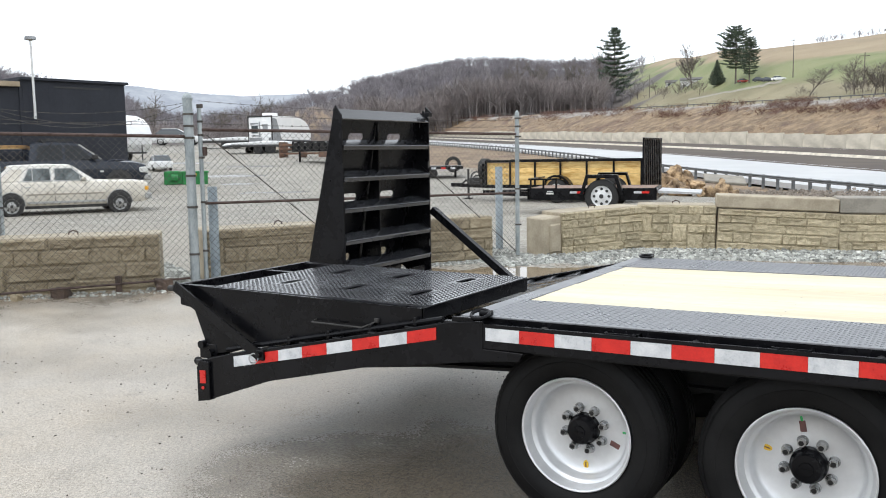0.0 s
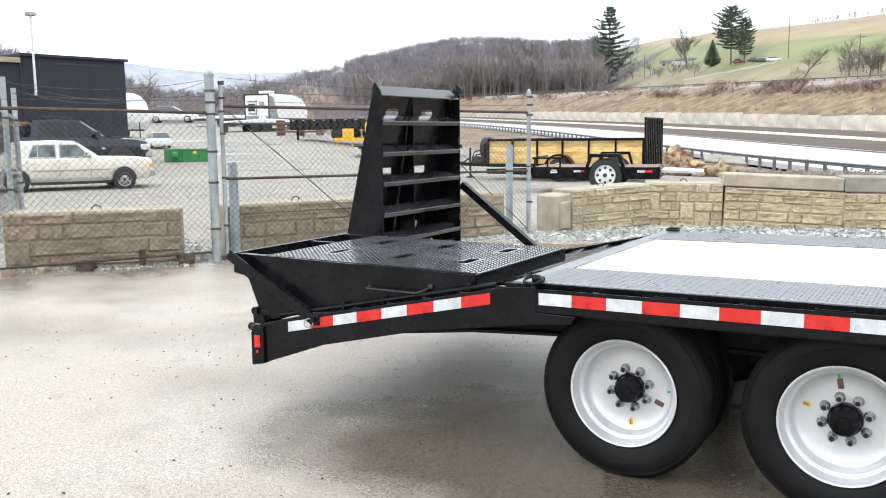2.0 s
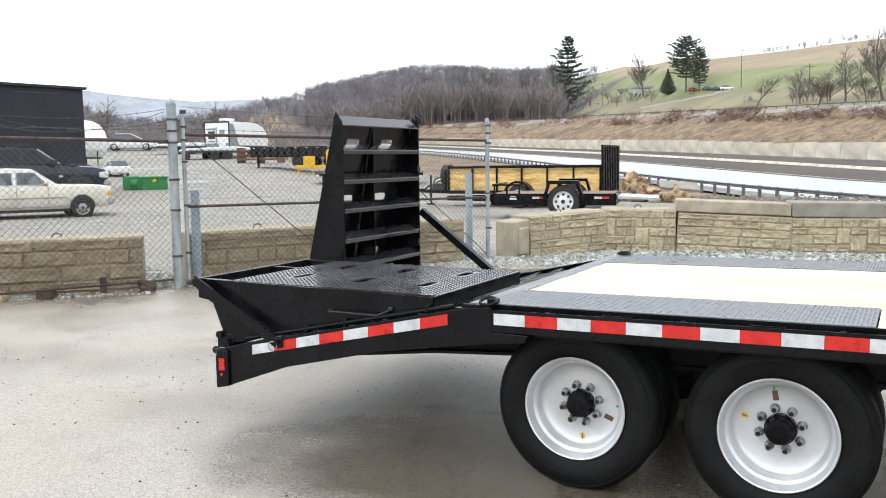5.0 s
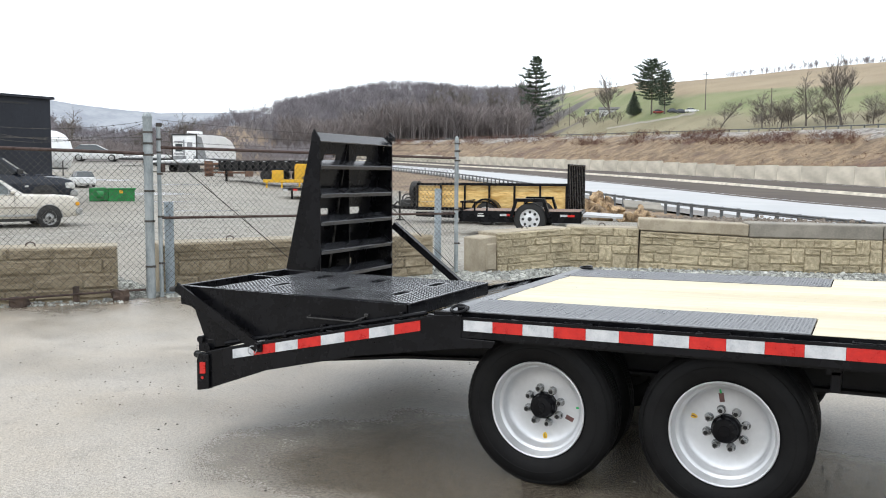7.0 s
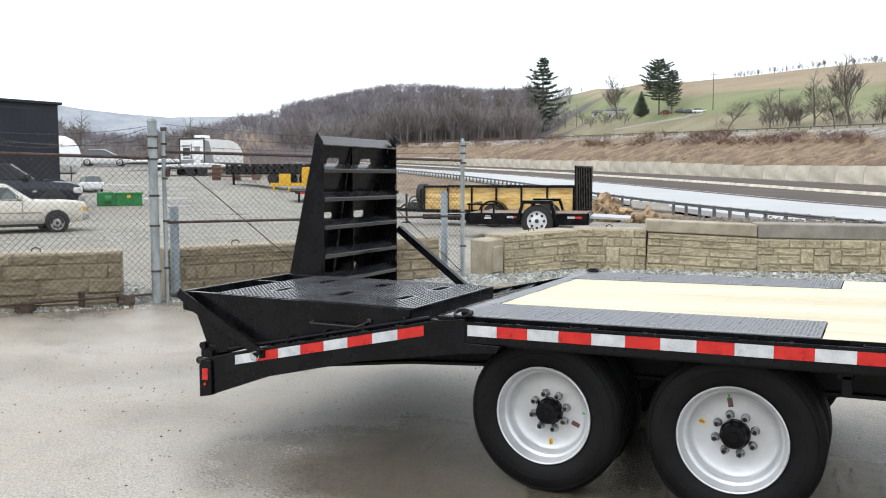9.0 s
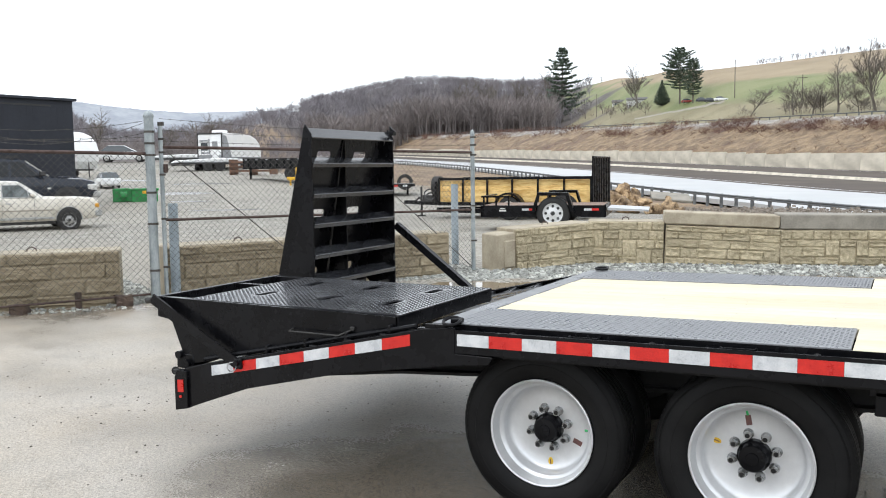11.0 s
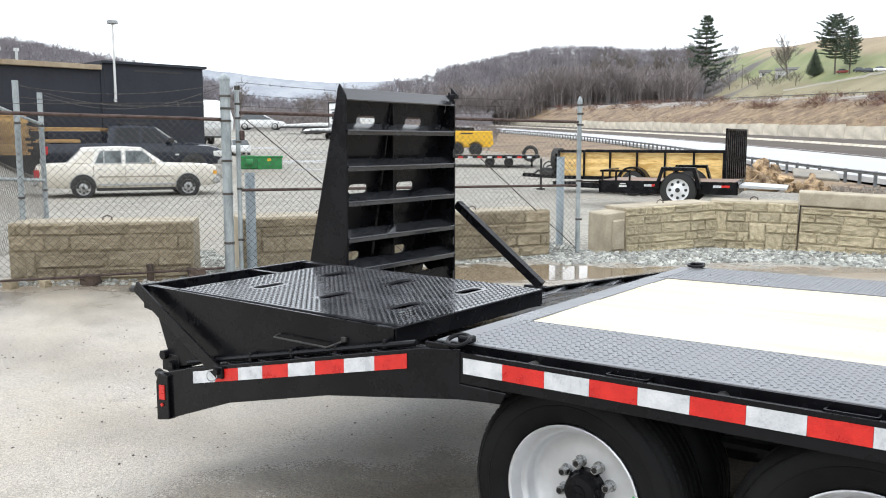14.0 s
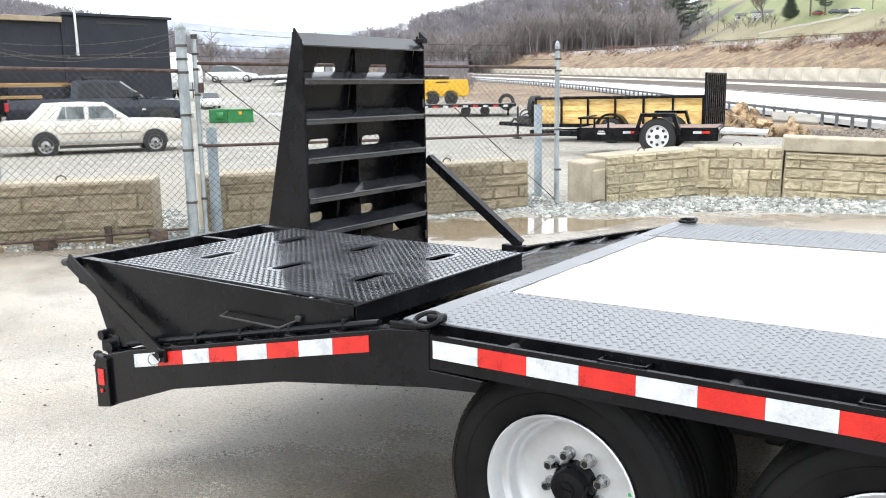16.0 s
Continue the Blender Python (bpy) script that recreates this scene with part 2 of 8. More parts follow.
# ---- the lie of the land ----
HOME = Vector((1.7, -3.0))
HWY = radians(124.5)
ALONG, ACROSS = Vector((math.cos(HWY), math.sin(HWY))), Vector((math.cos(HWY - math.pi / 2), math.sin(HWY - math.pi / 2)))
SKYLINE = [(0, 5), (60, 6.3), (89.5, 6.45), (94.7, 6.4), (101.3, 6.05), (107, 5.65), (110, 5.0), (113.6, 5.15), (119.5, 5.6), (122.5, 5.4), (125, 4.6),
           (128, 3.8), (131, 2.8), (134, 1.9), (137, 1.8), (140.5, 2.3), (146, 3.9), (150, 4.7), (154, 5.4), (160, 5.6), (200, 5), (360, 5)]


def lerp_table(rows, x):
    for (a, p), (b, q) in zip(rows, rows[1:]):
        if x <= b:
            t = (x - a) / (b - a)
            return p + (q - p) * t
    return rows[-1][1]


def soft(x, w):
    return w * math.log1p(math.exp(max(-40.0, min(40.0, x / w))))if x < 40 * w else x


def step(a, b, x):
    t = max(0.0, min(1.0, (x - a) / (b - a)))
    return t * t * (3 - 2 * t)


def bend(u):
    """The highway's sweep to the side, beyond the first stretch."""
    w = max(0.0, u - 70)
    return 0.0009 * min(w, 111) ** 2 + 0.2 * max(0.0, w - 111)


def uv(x, y):
    r = Vector((x, y)) - HOME
    u = r.dot(ALONG)
    return u, r.dot(ACROSS) + bend(u)


def along(u, v, z=None):
    p = HOME + ALONG * u + ACROSS * (v - bend(u))
    return Vector((p.x, p.y, road_z(u, v) if z is None else z))


def road_z(u, v):
    return -0.75 + 0.030 * soft(u - 48, 12) - 0.004 * max(0.0, min(45.0, v - 22))


def polar(az, d):
    return HOME.x + d * math.cos(radians(az)), HOME.y + d * math.sin(radians(az))


def lot_z(x, y):
    r = Vector((x, y)) - HOME
    late = 5 * step(131, 127, math.degrees(math.atan2(r.y, r.x)) % 360)
    return 0.045 * soft(r.x * math.cos(radians(135)) + r.y * math.sin(radians(135)) - 30 - late, 3) + 0.05 * step(7.5, 10.5, r.length)


def ground_z(x, y):
    u, v = uv(x, y)
    d = math.hypot(x - HOME.x, y - HOME.y)
    az = math.degrees(math.atan2(y - HOME.y, x - HOME.x)) % 360
    z = lot_z(min(max(x, -75), 60), min(max(y, -60), 75)) + 0.95 * step(150.5, 155, az) * step(17, 29, d) * step(220, 200, az)
    z += (road_z(u, v) - 0.02 - z) * step(8, 20.5, v)
    z += (road_z(u, v) - 0.3 - z) * step(15.5, 30, v + 0.53 * max(0.0, u - 26)) * step(133, 129, az) * step(60, 20, v)
    z -= 0.30 * (step(21, 23.5, v) - step(66, 68, v))
    if v > 70:
        z = road_z(u, 67) + 2.4 * step(70, 72.5, v) + 5.6 * step(70.5, 87, v)
    apart = max(1.0, HWY * 57.29578 - az)
    start = min(520.0, 93 / math.sin(radians(min(90.0, apart)))) if az < 123 else 520 - 400 * step(122.5, 134, az)
    top = 400 + 380 * step(100, 112, az) if az < 118 else 780 - 300 * step(121, 136, az)
    if d > start:
        crest = 1.5 + top * math.tan(radians(lerp_table(SKYLINE, az)))
        bump = 2.5 * noise.noise((x / 70, y / 70, 0)) * step(start, start + 80, d)
        if d < top:
            t = (d - start) / (top - start)
            z = z + (crest - z) * (0.35 * t + 0.65 * t * t * (3 - 2 * t)) + bump
        else:
            z = crest - 0.10 * (d - top)
    return z


# pools on the gravel: x, y, half length, half width, turn
YARD_POOLS = [(-28.4, 26.6, 1.5, 0.8, 40), (-24.4, 23.2, 0.9, 0.5, 42), (-39.6, 33.2, 2.2, 1.0, 45), (-33.0, 33.0, 1.6, 0.5, 44), (-14.0, 22.0, 1.1, 0.35, 30), (-20.0, 20.5, 1.4, 0.4, 45)]


def ground_material():
    """Wet asphalt in front of the fence, gravel in the yard and along the walls, dead grass and fields far off."""
    m = bpy.data.materials.new("ground_surface")
    m.use_nodes = True
    n, l = m.node_tree.nodes, m.node_tree.links
    b = n["Principled BSDF"]
    geo = n.new("ShaderNodeNewGeometry")
    pos = geo.outputs["Position"]

    def nz(scale, detail=4, rough=0.5):
        q = n.new("ShaderNodeTexNoise")
        q.inputs["Scale"].default_value, q.inputs["Detail"].default_value, q.inputs["Roughness"].default_value = scale, detail, rough
        l.new(pos, q.inputs[0])
        return q.outputs[0]

    def rng(v, a, b_, c=0.0, d=1.0):
        q = n.new("ShaderNodeMapRange")
        for i, x in enumerate((a, b_, c, d)):
            q.inputs[i + 1].default_value = x
        l.new(v, q.inputs[0])
        return q.outputs[0]

    def mix(f, a, b_):
        q = n.new("ShaderNodeMixRGB")
        for s, x in zip(q.inputs, (f, a, b_)):
            if isinstance(x, tuple):
                s.default_value = rgb(x)
            elif isinstance(x, (int, float)):
                s.default_value = x
            else:
                l.new(x, s)
        return q.outputs[0]

    def math2(op, a, b_):
        q = n.new("ShaderNodeMath")
        q.operation = op
        for s, x in zip(q.inputs, (a, b_)):
            if isinstance(x, (int, float)):
                s.default_value = x
            else:
                l.new(x, s)
        return q.outputs[0]

    def side(p, q):
        """Metres on the camera's side of the line p to q."""
        d = (Vector(q) - Vector(p)).normalized()
        nn = Vector((d.y, -d.x, 0))
        q2 = n.new("ShaderNodeVectorMath")
        q2.operation = "DOT_PRODUCT"
        q2.inputs[1].default_value = nn
        l.new(pos, q2.inputs[0])
        return math2("SUBTRACT", q2.outputs["Value"], Vector((p[0], p[1], 0)).dot(nn))

    paved = math2("MINIMUM", side((-8, 1.45), (-4.45, 6.0)), side((-4.45, 6.0), (-0.6, 8.55)))
    paved = math2("ADD", paved, rng(nz(2.2, 6), 0.3, 0.7, -0.35, 0.35))
    paved = rng(paved, -0.12, 0.12)
    # a standing puddle where the apron meets the stones
    pm = n.new("ShaderNodeMapping")
    pm.vector_type = "TEXTURE"
    pm.inputs["Location"].default_value = (-3.45, 6.25, 0)
    pm.inputs["Rotation"].default_value = (0, 0, radians(50))
    pm.inputs["Scale"].default_value = (1.9, 0.75, 50)
    l.new(pos, pm.inputs[0])
    pl_ = n.new("ShaderNodeVectorMath")
    pl_.operation = "LENGTH"
    l.new(pm.outputs[0], pl_.inputs[0])
    puddle = rng(math2("ADD", pl_.outputs["Value"], rng(nz(1.6, 5), 0.3, 0.7, -0.35, 0.35)), 1.05, 0.85)
    # rain runoff wets the asphalt; the trailer's reflection and shade are painted in too
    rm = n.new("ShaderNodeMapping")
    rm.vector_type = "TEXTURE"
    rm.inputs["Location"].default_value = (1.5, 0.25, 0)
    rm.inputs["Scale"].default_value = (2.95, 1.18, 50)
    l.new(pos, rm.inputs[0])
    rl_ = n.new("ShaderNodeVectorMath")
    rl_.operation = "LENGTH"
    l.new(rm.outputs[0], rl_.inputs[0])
    runoff_shade = rng(math2("ADD", rl_.outputs["Value"], rng(nz(1.1, 3, 0.45), 0.3, 0.7, -0.14, 0.14)), 1.14, 0.82)
    brink = math2("MINIMUM", side((-8, 1.45), (-4.45, 6.0)), side((-4.45, 6.0), (-0.6, 8.55)))
    seep = math2("MULTIPLY", rng(math2("ADD", brink, rng(nz(0.8, 6, 0.6), 0.3, 0.7, -1.0, 1.0)), 2.4, 0.3), rng(nz(1.1, 6, 0.6), 0.36, 0.58, 0.25, 0.9))
    damp = math2("MAXIMUM", rng(nz(0.5, 6, 0.6), 0.47, 0.66, 0.0, 0.42), rng(nz(2.4, 6, 0.7), 0.54, 0.68, 0.0, 0.3))
    wet = math2("MAXIMUM", math2("MAXIMUM", math2("MAXIMUM", damp, seep), runoff_shade), puddle)
    dirt = rng(nz(0.9, 6, 0.6), 0.38, 0.66)
    peb = n.new("ShaderNodeTexVoronoi")
    peb.inputs["Scale"].default_value = 150
    l.new(pos, peb.inputs[0])
    sep0 = n.new("ShaderNodeSeparateColor")
    l.new(peb.outputs["Color"], sep0.inputs[0])
    pebh = rng(peb.outputs["Distance"], 0.0, 0.75, 1.0, 0.0)
    grit = math2("ADD", math2("MULTIPLY", sep0.outputs[0], 0.55), math2("MULTIPLY", rng(nz(60, 5, 0.75), 0.38, 0.62), 0.45))
    silt = rng(math2("ADD", brink, rng(nz(1.1, 7, 0.65), 0.3, 0.7, -0.7, 0.7)), 0.95, 0.15)
    asphalt = mix(grit, (0.22, 0.196, 0.166), (0.64, 0.59, 0.515))
    asphalt = mix(dirt, asphalt, mix(grit, (0.24, 0.204, 0.157), (0.60, 0.535, 0.445)))
    # dark mix: wet grain, and at the trailer its painted reflection and shade
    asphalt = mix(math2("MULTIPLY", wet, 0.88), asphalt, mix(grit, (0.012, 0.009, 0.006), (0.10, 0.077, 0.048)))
    asphalt = mix(math2("MULTIPLY", silt, 0.75), asphalt, mix(grit, (0.15, 0.105, 0.065), (0.34, 0.26, 0.175)))
    asphalt = mix(puddle, asphalt, (0.20, 0.155, 0.105))
    vor = n.new("ShaderNodeTexVoronoi")
    vor.inputs["Scale"].default_value = 22
    l.new(pos, vor.inputs[0])
    sep = n.new("ShaderNodeSeparateColor")
    l.new(vor.outputs["Color"], sep.inputs[0])
    gravel = mix(sep.outputs[0], (0.13, 0.122, 0.105), (0.46, 0.44, 0.385))
    gravel = mix(rng(nz(1.3, 7, 0.7), 0.45, 0.62, 0.0, 0.7), gravel, (0.20, 0.18, 0.15))
    gravel = mix(rng(nz(0.22, 6, 0.65), 0.45, 0.6, 0.0, 0.6), gravel, (0.36, 0.335, 0.285))
    gravel = mix(rng(nz(0.09, 4), 0.55, 0.70), gravel, (0.28, 0.255, 0.21))
    # shallow pools standing on the gravel yard
    pools = None
    for px, py, rx, ry, rot in YARD_POOLS:
        ym = n.new("ShaderNodeMapping")
        ym.vector_type = "TEXTURE"
        ym.inputs["Location"].default_value = (px, py, 0)
        ym.inputs["Rotation"].default_value = (0, 0, radians(rot))
        ym.inputs["Scale"].default_value = (rx, ry, 50)
        l.new(pos, ym.inputs[0])
        yl = n.new("ShaderNodeVectorMath")
        yl.operation = "LENGTH"
        l.new(ym.outputs[0], yl.inputs[0])
        one = rng(math2("ADD", yl.outputs["Value"], rng(nz(0.9, 6, 0.6), 0.3, 0.7, -0.4, 0.4)), 1.05, 0.9)
        pools = one if pools is None else math2("MAXIMUM", pools, one)
    gravel = mix(pools, gravel, (0.16, 0.145, 0.12))
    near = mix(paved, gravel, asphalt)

    sp = n.new("ShaderNodeVectorMath")
    sp.operation = "DOT_PRODUCT"
    sp.inputs[1].default_value = (ACROSS.x, ACROSS.y, 0)
    l.new(pos, sp.inputs[0])
    v = math2("SUBTRACT", sp.outputs["Value"], HOME.dot(ACROSS))
    su = n.new("ShaderNodeVectorMath")
    su.operation = "DOT_PRODUCT"
    su.inputs[1].default_value = (ALONG.x, ALONG.y, 0)
    l.new(pos, su.inputs[0])
    u = math2("SUBTRACT", su.outputs["Value"], HOME.dot(ALONG))
    w = math2("MAXIMUM", math2("SUBTRACT", u, 70), 0)
    w1 = math2("MINIMUM", w, 111)
    v = math2("ADD", v, math2("MULTIPLY", math2("MULTIPLY", w1, w1), 0.0009))
    v = math2("ADD", v, math2("MULTIPLY", math2("MAXIMUM", math2("SUBTRACT", w, 111), 0), 0.2))
    edge = math2("ADD", v, math2("MULTIPLY", math2("MAXIMUM", math2("SUBTRACT", u, 26), 0), 0.53))
    sq = n.new("ShaderNodeVectorMath")
    sq.operation = "DISTANCE"
    sq.inputs[1].default_value = (HOME.x, HOME.y, 0)
    l.new(pos, sq.inputs[0])
    far = sq.outputs["Value"]
    dead = mix(rng(nz(0.45, 8, 0.75), 0.40, 0.60), (0.13, 0.086, 0.051), (0.30, 0.213, 0.125))
    dead = mix(rng(nz(0.1, 6, 0.6), 0.52, 0.64), dead, mix(rng(nz(0.6, 5, 0.7), 0.4, 0.6), (0.085, 0.05, 0.037), (0.17, 0.10, 0.065)))
    green = mix(rng(nz(0.05, 5), 0.38, 0.62), (0.145, 0.17, 0.06), (0.205, 0.215, 0.095))
    tan = mix(rng(nz(0.06, 6), 0.35, 0.65), (0.25, 0.19, 0.115), (0.32, 0.25, 0.155))
    woods = mix(rng(nz(0.12, 6), 0.35, 0.65), (0.085, 0.072, 0.066), (0.14, 0.12, 0.11))
    # fields in bands up the slope, woods floor on the rest
    spz = n.new("ShaderNodeSeparateXYZ")
    l.new(pos, spz.inputs[0])
    up_ = math2("DIVIDE", math2("SUBTRACT", spz.outputs[2], 1.5), far)
    up_ = math2("ADD", up_, rng(nz(0.02, 5), 0.3, 0.7, -0.008, 0.008))
    olive = mix(rng(nz(0.07, 5), 0.38, 0.62), (0.19, 0.165, 0.09), (0.255, 0.22, 0.13))
    field = mix(rng(up_, 0.092, 0.097), mix(rng(up_, 0.064, 0.07), olive, green), tan)
    ax = n.new("ShaderNodeVectorMath")
    ax.operation = "DOT_PRODUCT"
    turn = radians(109.2)
    ax.inputs[1].default_value = (math.sin(turn), -math.cos(turn), 0)
    l.new(pos, ax.inputs[0])
    fieldside = math2("SUBTRACT", ax.outputs["Value"], HOME.x * math.sin(turn) - HOME.y * math.cos(turn))
    hill = mix(rng(math2("ADD", fieldside, rng(nz(0.03, 4), 0.3, 0.7, -20, 20)), -6, 6), woods, field)
    dead = mix(rng(far, 400, 470), dead, woods)
    vs = n.new("ShaderNodeTexVoronoi")
    vs.inputs["Scale"].default_value = 1.4
    l.new(pos, vs.inputs[0])
    sv = n.new("ShaderNodeSeparateColor")
    l.new(vs.outputs["Color"], sv.inputs[0])
    riprap = mix(sv.outputs[0], (0.14, 0.12, 0.105), (0.40, 0.375, 0.34))
    rip = math2("MULTIPLY", rng(math2("ADD", v, rng(nz(0.12, 5), 0.3, 0.7, -2, 2)), 81.5, 83), rng(nz(0.07, 4), 0.42, 0.52))
    dead = mix(rip, dead, riprap)
    bank = mix(rng(v, 86, 90), dead, hill)
    yard = mix(rng(math2("ADD", edge, rng(nz(0.4, 5), 0.3, 0.7, -3, 3)), 14, 18), near, dead)
    lotfar = mix(math2("MULTIPLY", rng(far, 82, 96), rng(v, -6, -20)), yard, woods)
    col = mix(rng(v, 50, 51), lotfar, bank)
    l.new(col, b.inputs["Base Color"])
    r1 = rng(wet, 0, 1, 0.36, 0.07)
    r1 = math2("MULTIPLY", math2("ADD", r1, math2("MULTIPLY", rng(grit, 0, 1, 0.0, 0.2), rng(wet, 0, 1, 1.0, 0.1))), rng(puddle, 0, 1, 1.0, 0.1))
    rmix = n.new("ShaderNodeMix")
    l.new(paved, rmix.inputs[0])
    l.new(rng(pools, 0, 1, 0.75, 0.2), rmix.inputs[2])
    l.new(r1, rmix.inputs[3])
    l.new(rmix.outputs[0], b.inputs["Roughness"])
    b.inputs["Specular IOR Level"].default_value = 0.5
    hgt = math2("ADD", math2("MULTIPLY", math2("MULTIPLY", math2("ADD", math2("MULTIPLY", pebh, 0.35), math2("MULTIPLY", nz(190, 6, 0.75), rng(runoff_shade, 0, 1, 0.6, 0.6))), rng(runoff_shade, 0, 1, 0.42, 0.42)), rng(puddle, 0, 1, 1.0, 0.02)), math2("MULTIPLY", vor.outputs["Distance"], math2("MULTIPLY", rng(paved, 0, 1, 1.6, 0.0), rng(pools, 0, 1, 1.0, 0.0))))
    bp = n.new("ShaderNodeBump")
    bp.inputs["Strength"].default_value, bp.inputs["Distance"].default_value = 0.85, 0.014
    l.new(hgt, bp.inputs["Height"])
    l.new(bp.outputs[0], b.inputs["Normal"])
    return m


def build_ground():
    azs = [i * 6.0 for i in range(0, 13)] + [78 + i * 0.5 for i in range(181)] + [168 + 6.0 * i for i in range(1, 32)]
    rs = [0.0] + [0.8 * 1.036 ** i for i in range(1, 244)]
    verts, faces = [(HOME.x, HOME.y, 0.0)], []
    for r in rs[1:]:
        for a in azs:
            x, y = polar(a, r)
            verts.append((x, y, ground_z(x, y)))
    k = len(azs)
    for j in range(k):
        faces.append((0, 1 + j, 1 + (j + 1) % k))
    for i in range(len(rs) - 2):
        for j in range(k):
            a, b_ = 1 + i * k + j, 1 + i * k + (j + 1) % k
            faces.append((a, a + k, b_ + k, b_))
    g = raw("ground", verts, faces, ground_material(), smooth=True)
    return tagged(g, "wet asphalt apron running into gravel yard and hills", "ground", kind="structure")


build_ground()

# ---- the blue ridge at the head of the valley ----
# the pale blue is distance haze put straight into the base colour
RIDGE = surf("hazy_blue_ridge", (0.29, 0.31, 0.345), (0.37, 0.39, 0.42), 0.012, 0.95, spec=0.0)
RIDGE_LINE = [(100, 3.0), (120, 3.6), (126, 3.9), (129, 4.0), (131.7, 3.95), (134.5, 3.85), (137, 4.0), (139.3, 4.22), (140.6, 4.4), (143, 4.6), (148, 4.2), (160, 3.8), (180, 3.5)]


def far_ridge():
    """A wooded ridge three kilometres off, closing the valley."""
    verts, faces = [], []
    n = 321
    for k, (dist, share) in enumerate(((2500, -0.3), (2700, 0.35), (2900, 0.75), (3050, 1.0), (3300, 0.6))):
        for i in range(n):
            az = 100 + 80 * i / (n - 1)
            x, y = polar(az, dist)
            rough = 2.5 * noise.noise((az * 2.1, k * 3.0, 0.0)) + 1.6 * noise.noise((az * 9.0, k * 5.0, 4.0))
            verts.append((x, y, 1.5 + (3050 * math.tan(radians(lerp_table(RIDGE_LINE, az)))) * share + rough))
    for k in range(4):
        for i in range(n - 1):
            a = k * n + i
            faces.append((a, a + 1, a + n + 1, a + n))
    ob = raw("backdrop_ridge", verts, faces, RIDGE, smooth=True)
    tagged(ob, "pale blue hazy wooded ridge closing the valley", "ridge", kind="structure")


far_ridge()

# ---- the highway across the valley ----
ROAD_DARK = surf("wet_dark_asphalt", (0.085, 0.070, 0.060), (0.125, 0.105, 0.09), 0.15, 0.75, 0.9, bump=0.1, bscale=8, spec=0.12)
ROAD_PALE = surf("wet_pale_concrete", (0.40, 0.41, 0.415), (0.50, 0.505, 0.505), 0.2, 0.5, 0.7, bump=0.05, bscale=8)
PANEL = surf("pale_concrete_panel", (0.50, 0.455, 0.37), (0.76, 0.70, 0.585), 1.1, 0.7, 0.9, bump=0.5, bscale=4, vary=0.09, fine=3)
STEELRAIL = surf("galvanised_guardrail", (0.10, 0.11, 0.115), (0.17, 0.18, 0.185), 2, 0.4, 0.6, metal=0.3)
PAINT_LINE = surf("road_paint", (0.6, 0.6, 0.58), (0.75, 0.75, 0.72), 2, 0.5)


def strip(name, v0, v1, lift, material, u0=-220, u1=900, stepu=20, label="", category="road", slab=0.0):
    verts, faces = [], []
    us = list(range(u0, u1 + 1, stepu))
    for u in us:
        for v in (v0, v1):
            p = along(u, v)
            verts.append((p.x, p.y, p.z + lift))
    for i in range(len(us) - 1):
        faces.append((2 * i, 2 * i + 1, 2 * i + 3, 2 * i + 2))
    ob = raw(name, verts, faces, material)
    if slab:
        sm = ob.modifiers.new("slab", "SOLIDIFY")
        sm.thickness, sm.offset = slab, -1
    return tagged(ob, label, category, kind="structure")


strip("road", 22, 35, 0.0, ROAD_PALE, label="pale wet concrete carriageway of a highway", slab=0.3)
strip("road_2", 35.0, 48, 0.0, ROAD_DARK, label="dark wet asphalt shoulder beside the median", slab=0.3)
strip("road_3", 49, 67.2, 0.0, ROAD_DARK, label="dark wet asphalt far carriageway of a highway", slab=0.3)
for nm, va in (("road_line", 36.0), ("road_line_2", 50.2), ("road_line_3", 65.0)):
    strip(nm, va, va + 0.2, 0.02, PAINT_LINE, label="pale painted edge line on wet road", category="road line")


def median_barrier():
    t = thing("median_barrier", label="low pale concrete barrier between the carriageways", category="barrier", kind="structure")
    verts, faces = [], []
    us = list(range(-220, 901, 20))
    prof = [(-0.3, 0), (-0.26, 0.1), (-0.2, 0.2), (-0.16, 0.28), (0.16, 0.28), (0.2, 0.2), (0.26, 0.1), (0.3, 0)]
    for u in us:
        for a, h in prof:
            p = along(u, 48.5 + a)
            verts.append((p.x, p.y, p.z + h))
    k = len(prof)
    for i in range(len(us) - 1):
        for j in range(k - 1):
            faces.append((i * k + j, i * k + j + 1, (i + 1) * k + j + 1, (i + 1) * k + j))
    raw("barrier_run", verts, faces, PANEL, t)


median_barrier()


def retaining_wall():
    """Concrete panels between posts along the far side, stepping with the grade."""
    t = thing("wall_highway", label="long pale concrete panel wall below a grassy bank", category="wall", kind="structure")
    bm = B()
    box(bm, 0, 1, -0.15, 0.15, 0, 1, 0.004)
    me = bpy.data.meshes.new("panel")
    bm.to_mesh(me)
    bm.free()
    me.materials.append(PANEL)
    u = -140.0
    while u < 640:
        w = 5.6
        p = along(u, 67.5)
        h = 2.1 + (0.25 if int(u / 30) % 2 else 0.0) + 0.12 * math.sin(u)
        ob = new("panel", me)
        ob.parent = t
        q = along(u + w, 67.5)
        rz = math.degrees(math.atan2(q.y - p.y, q.x - p.x))
        ob.matrix_basis = pose(p.x, p.y, road_z(u, 67) - 0.3, 0, 0, rz) @ Matrix.Diagonal((w - 0.04, 1, h + 0.3, 1))
        u += w


retaining_wall()


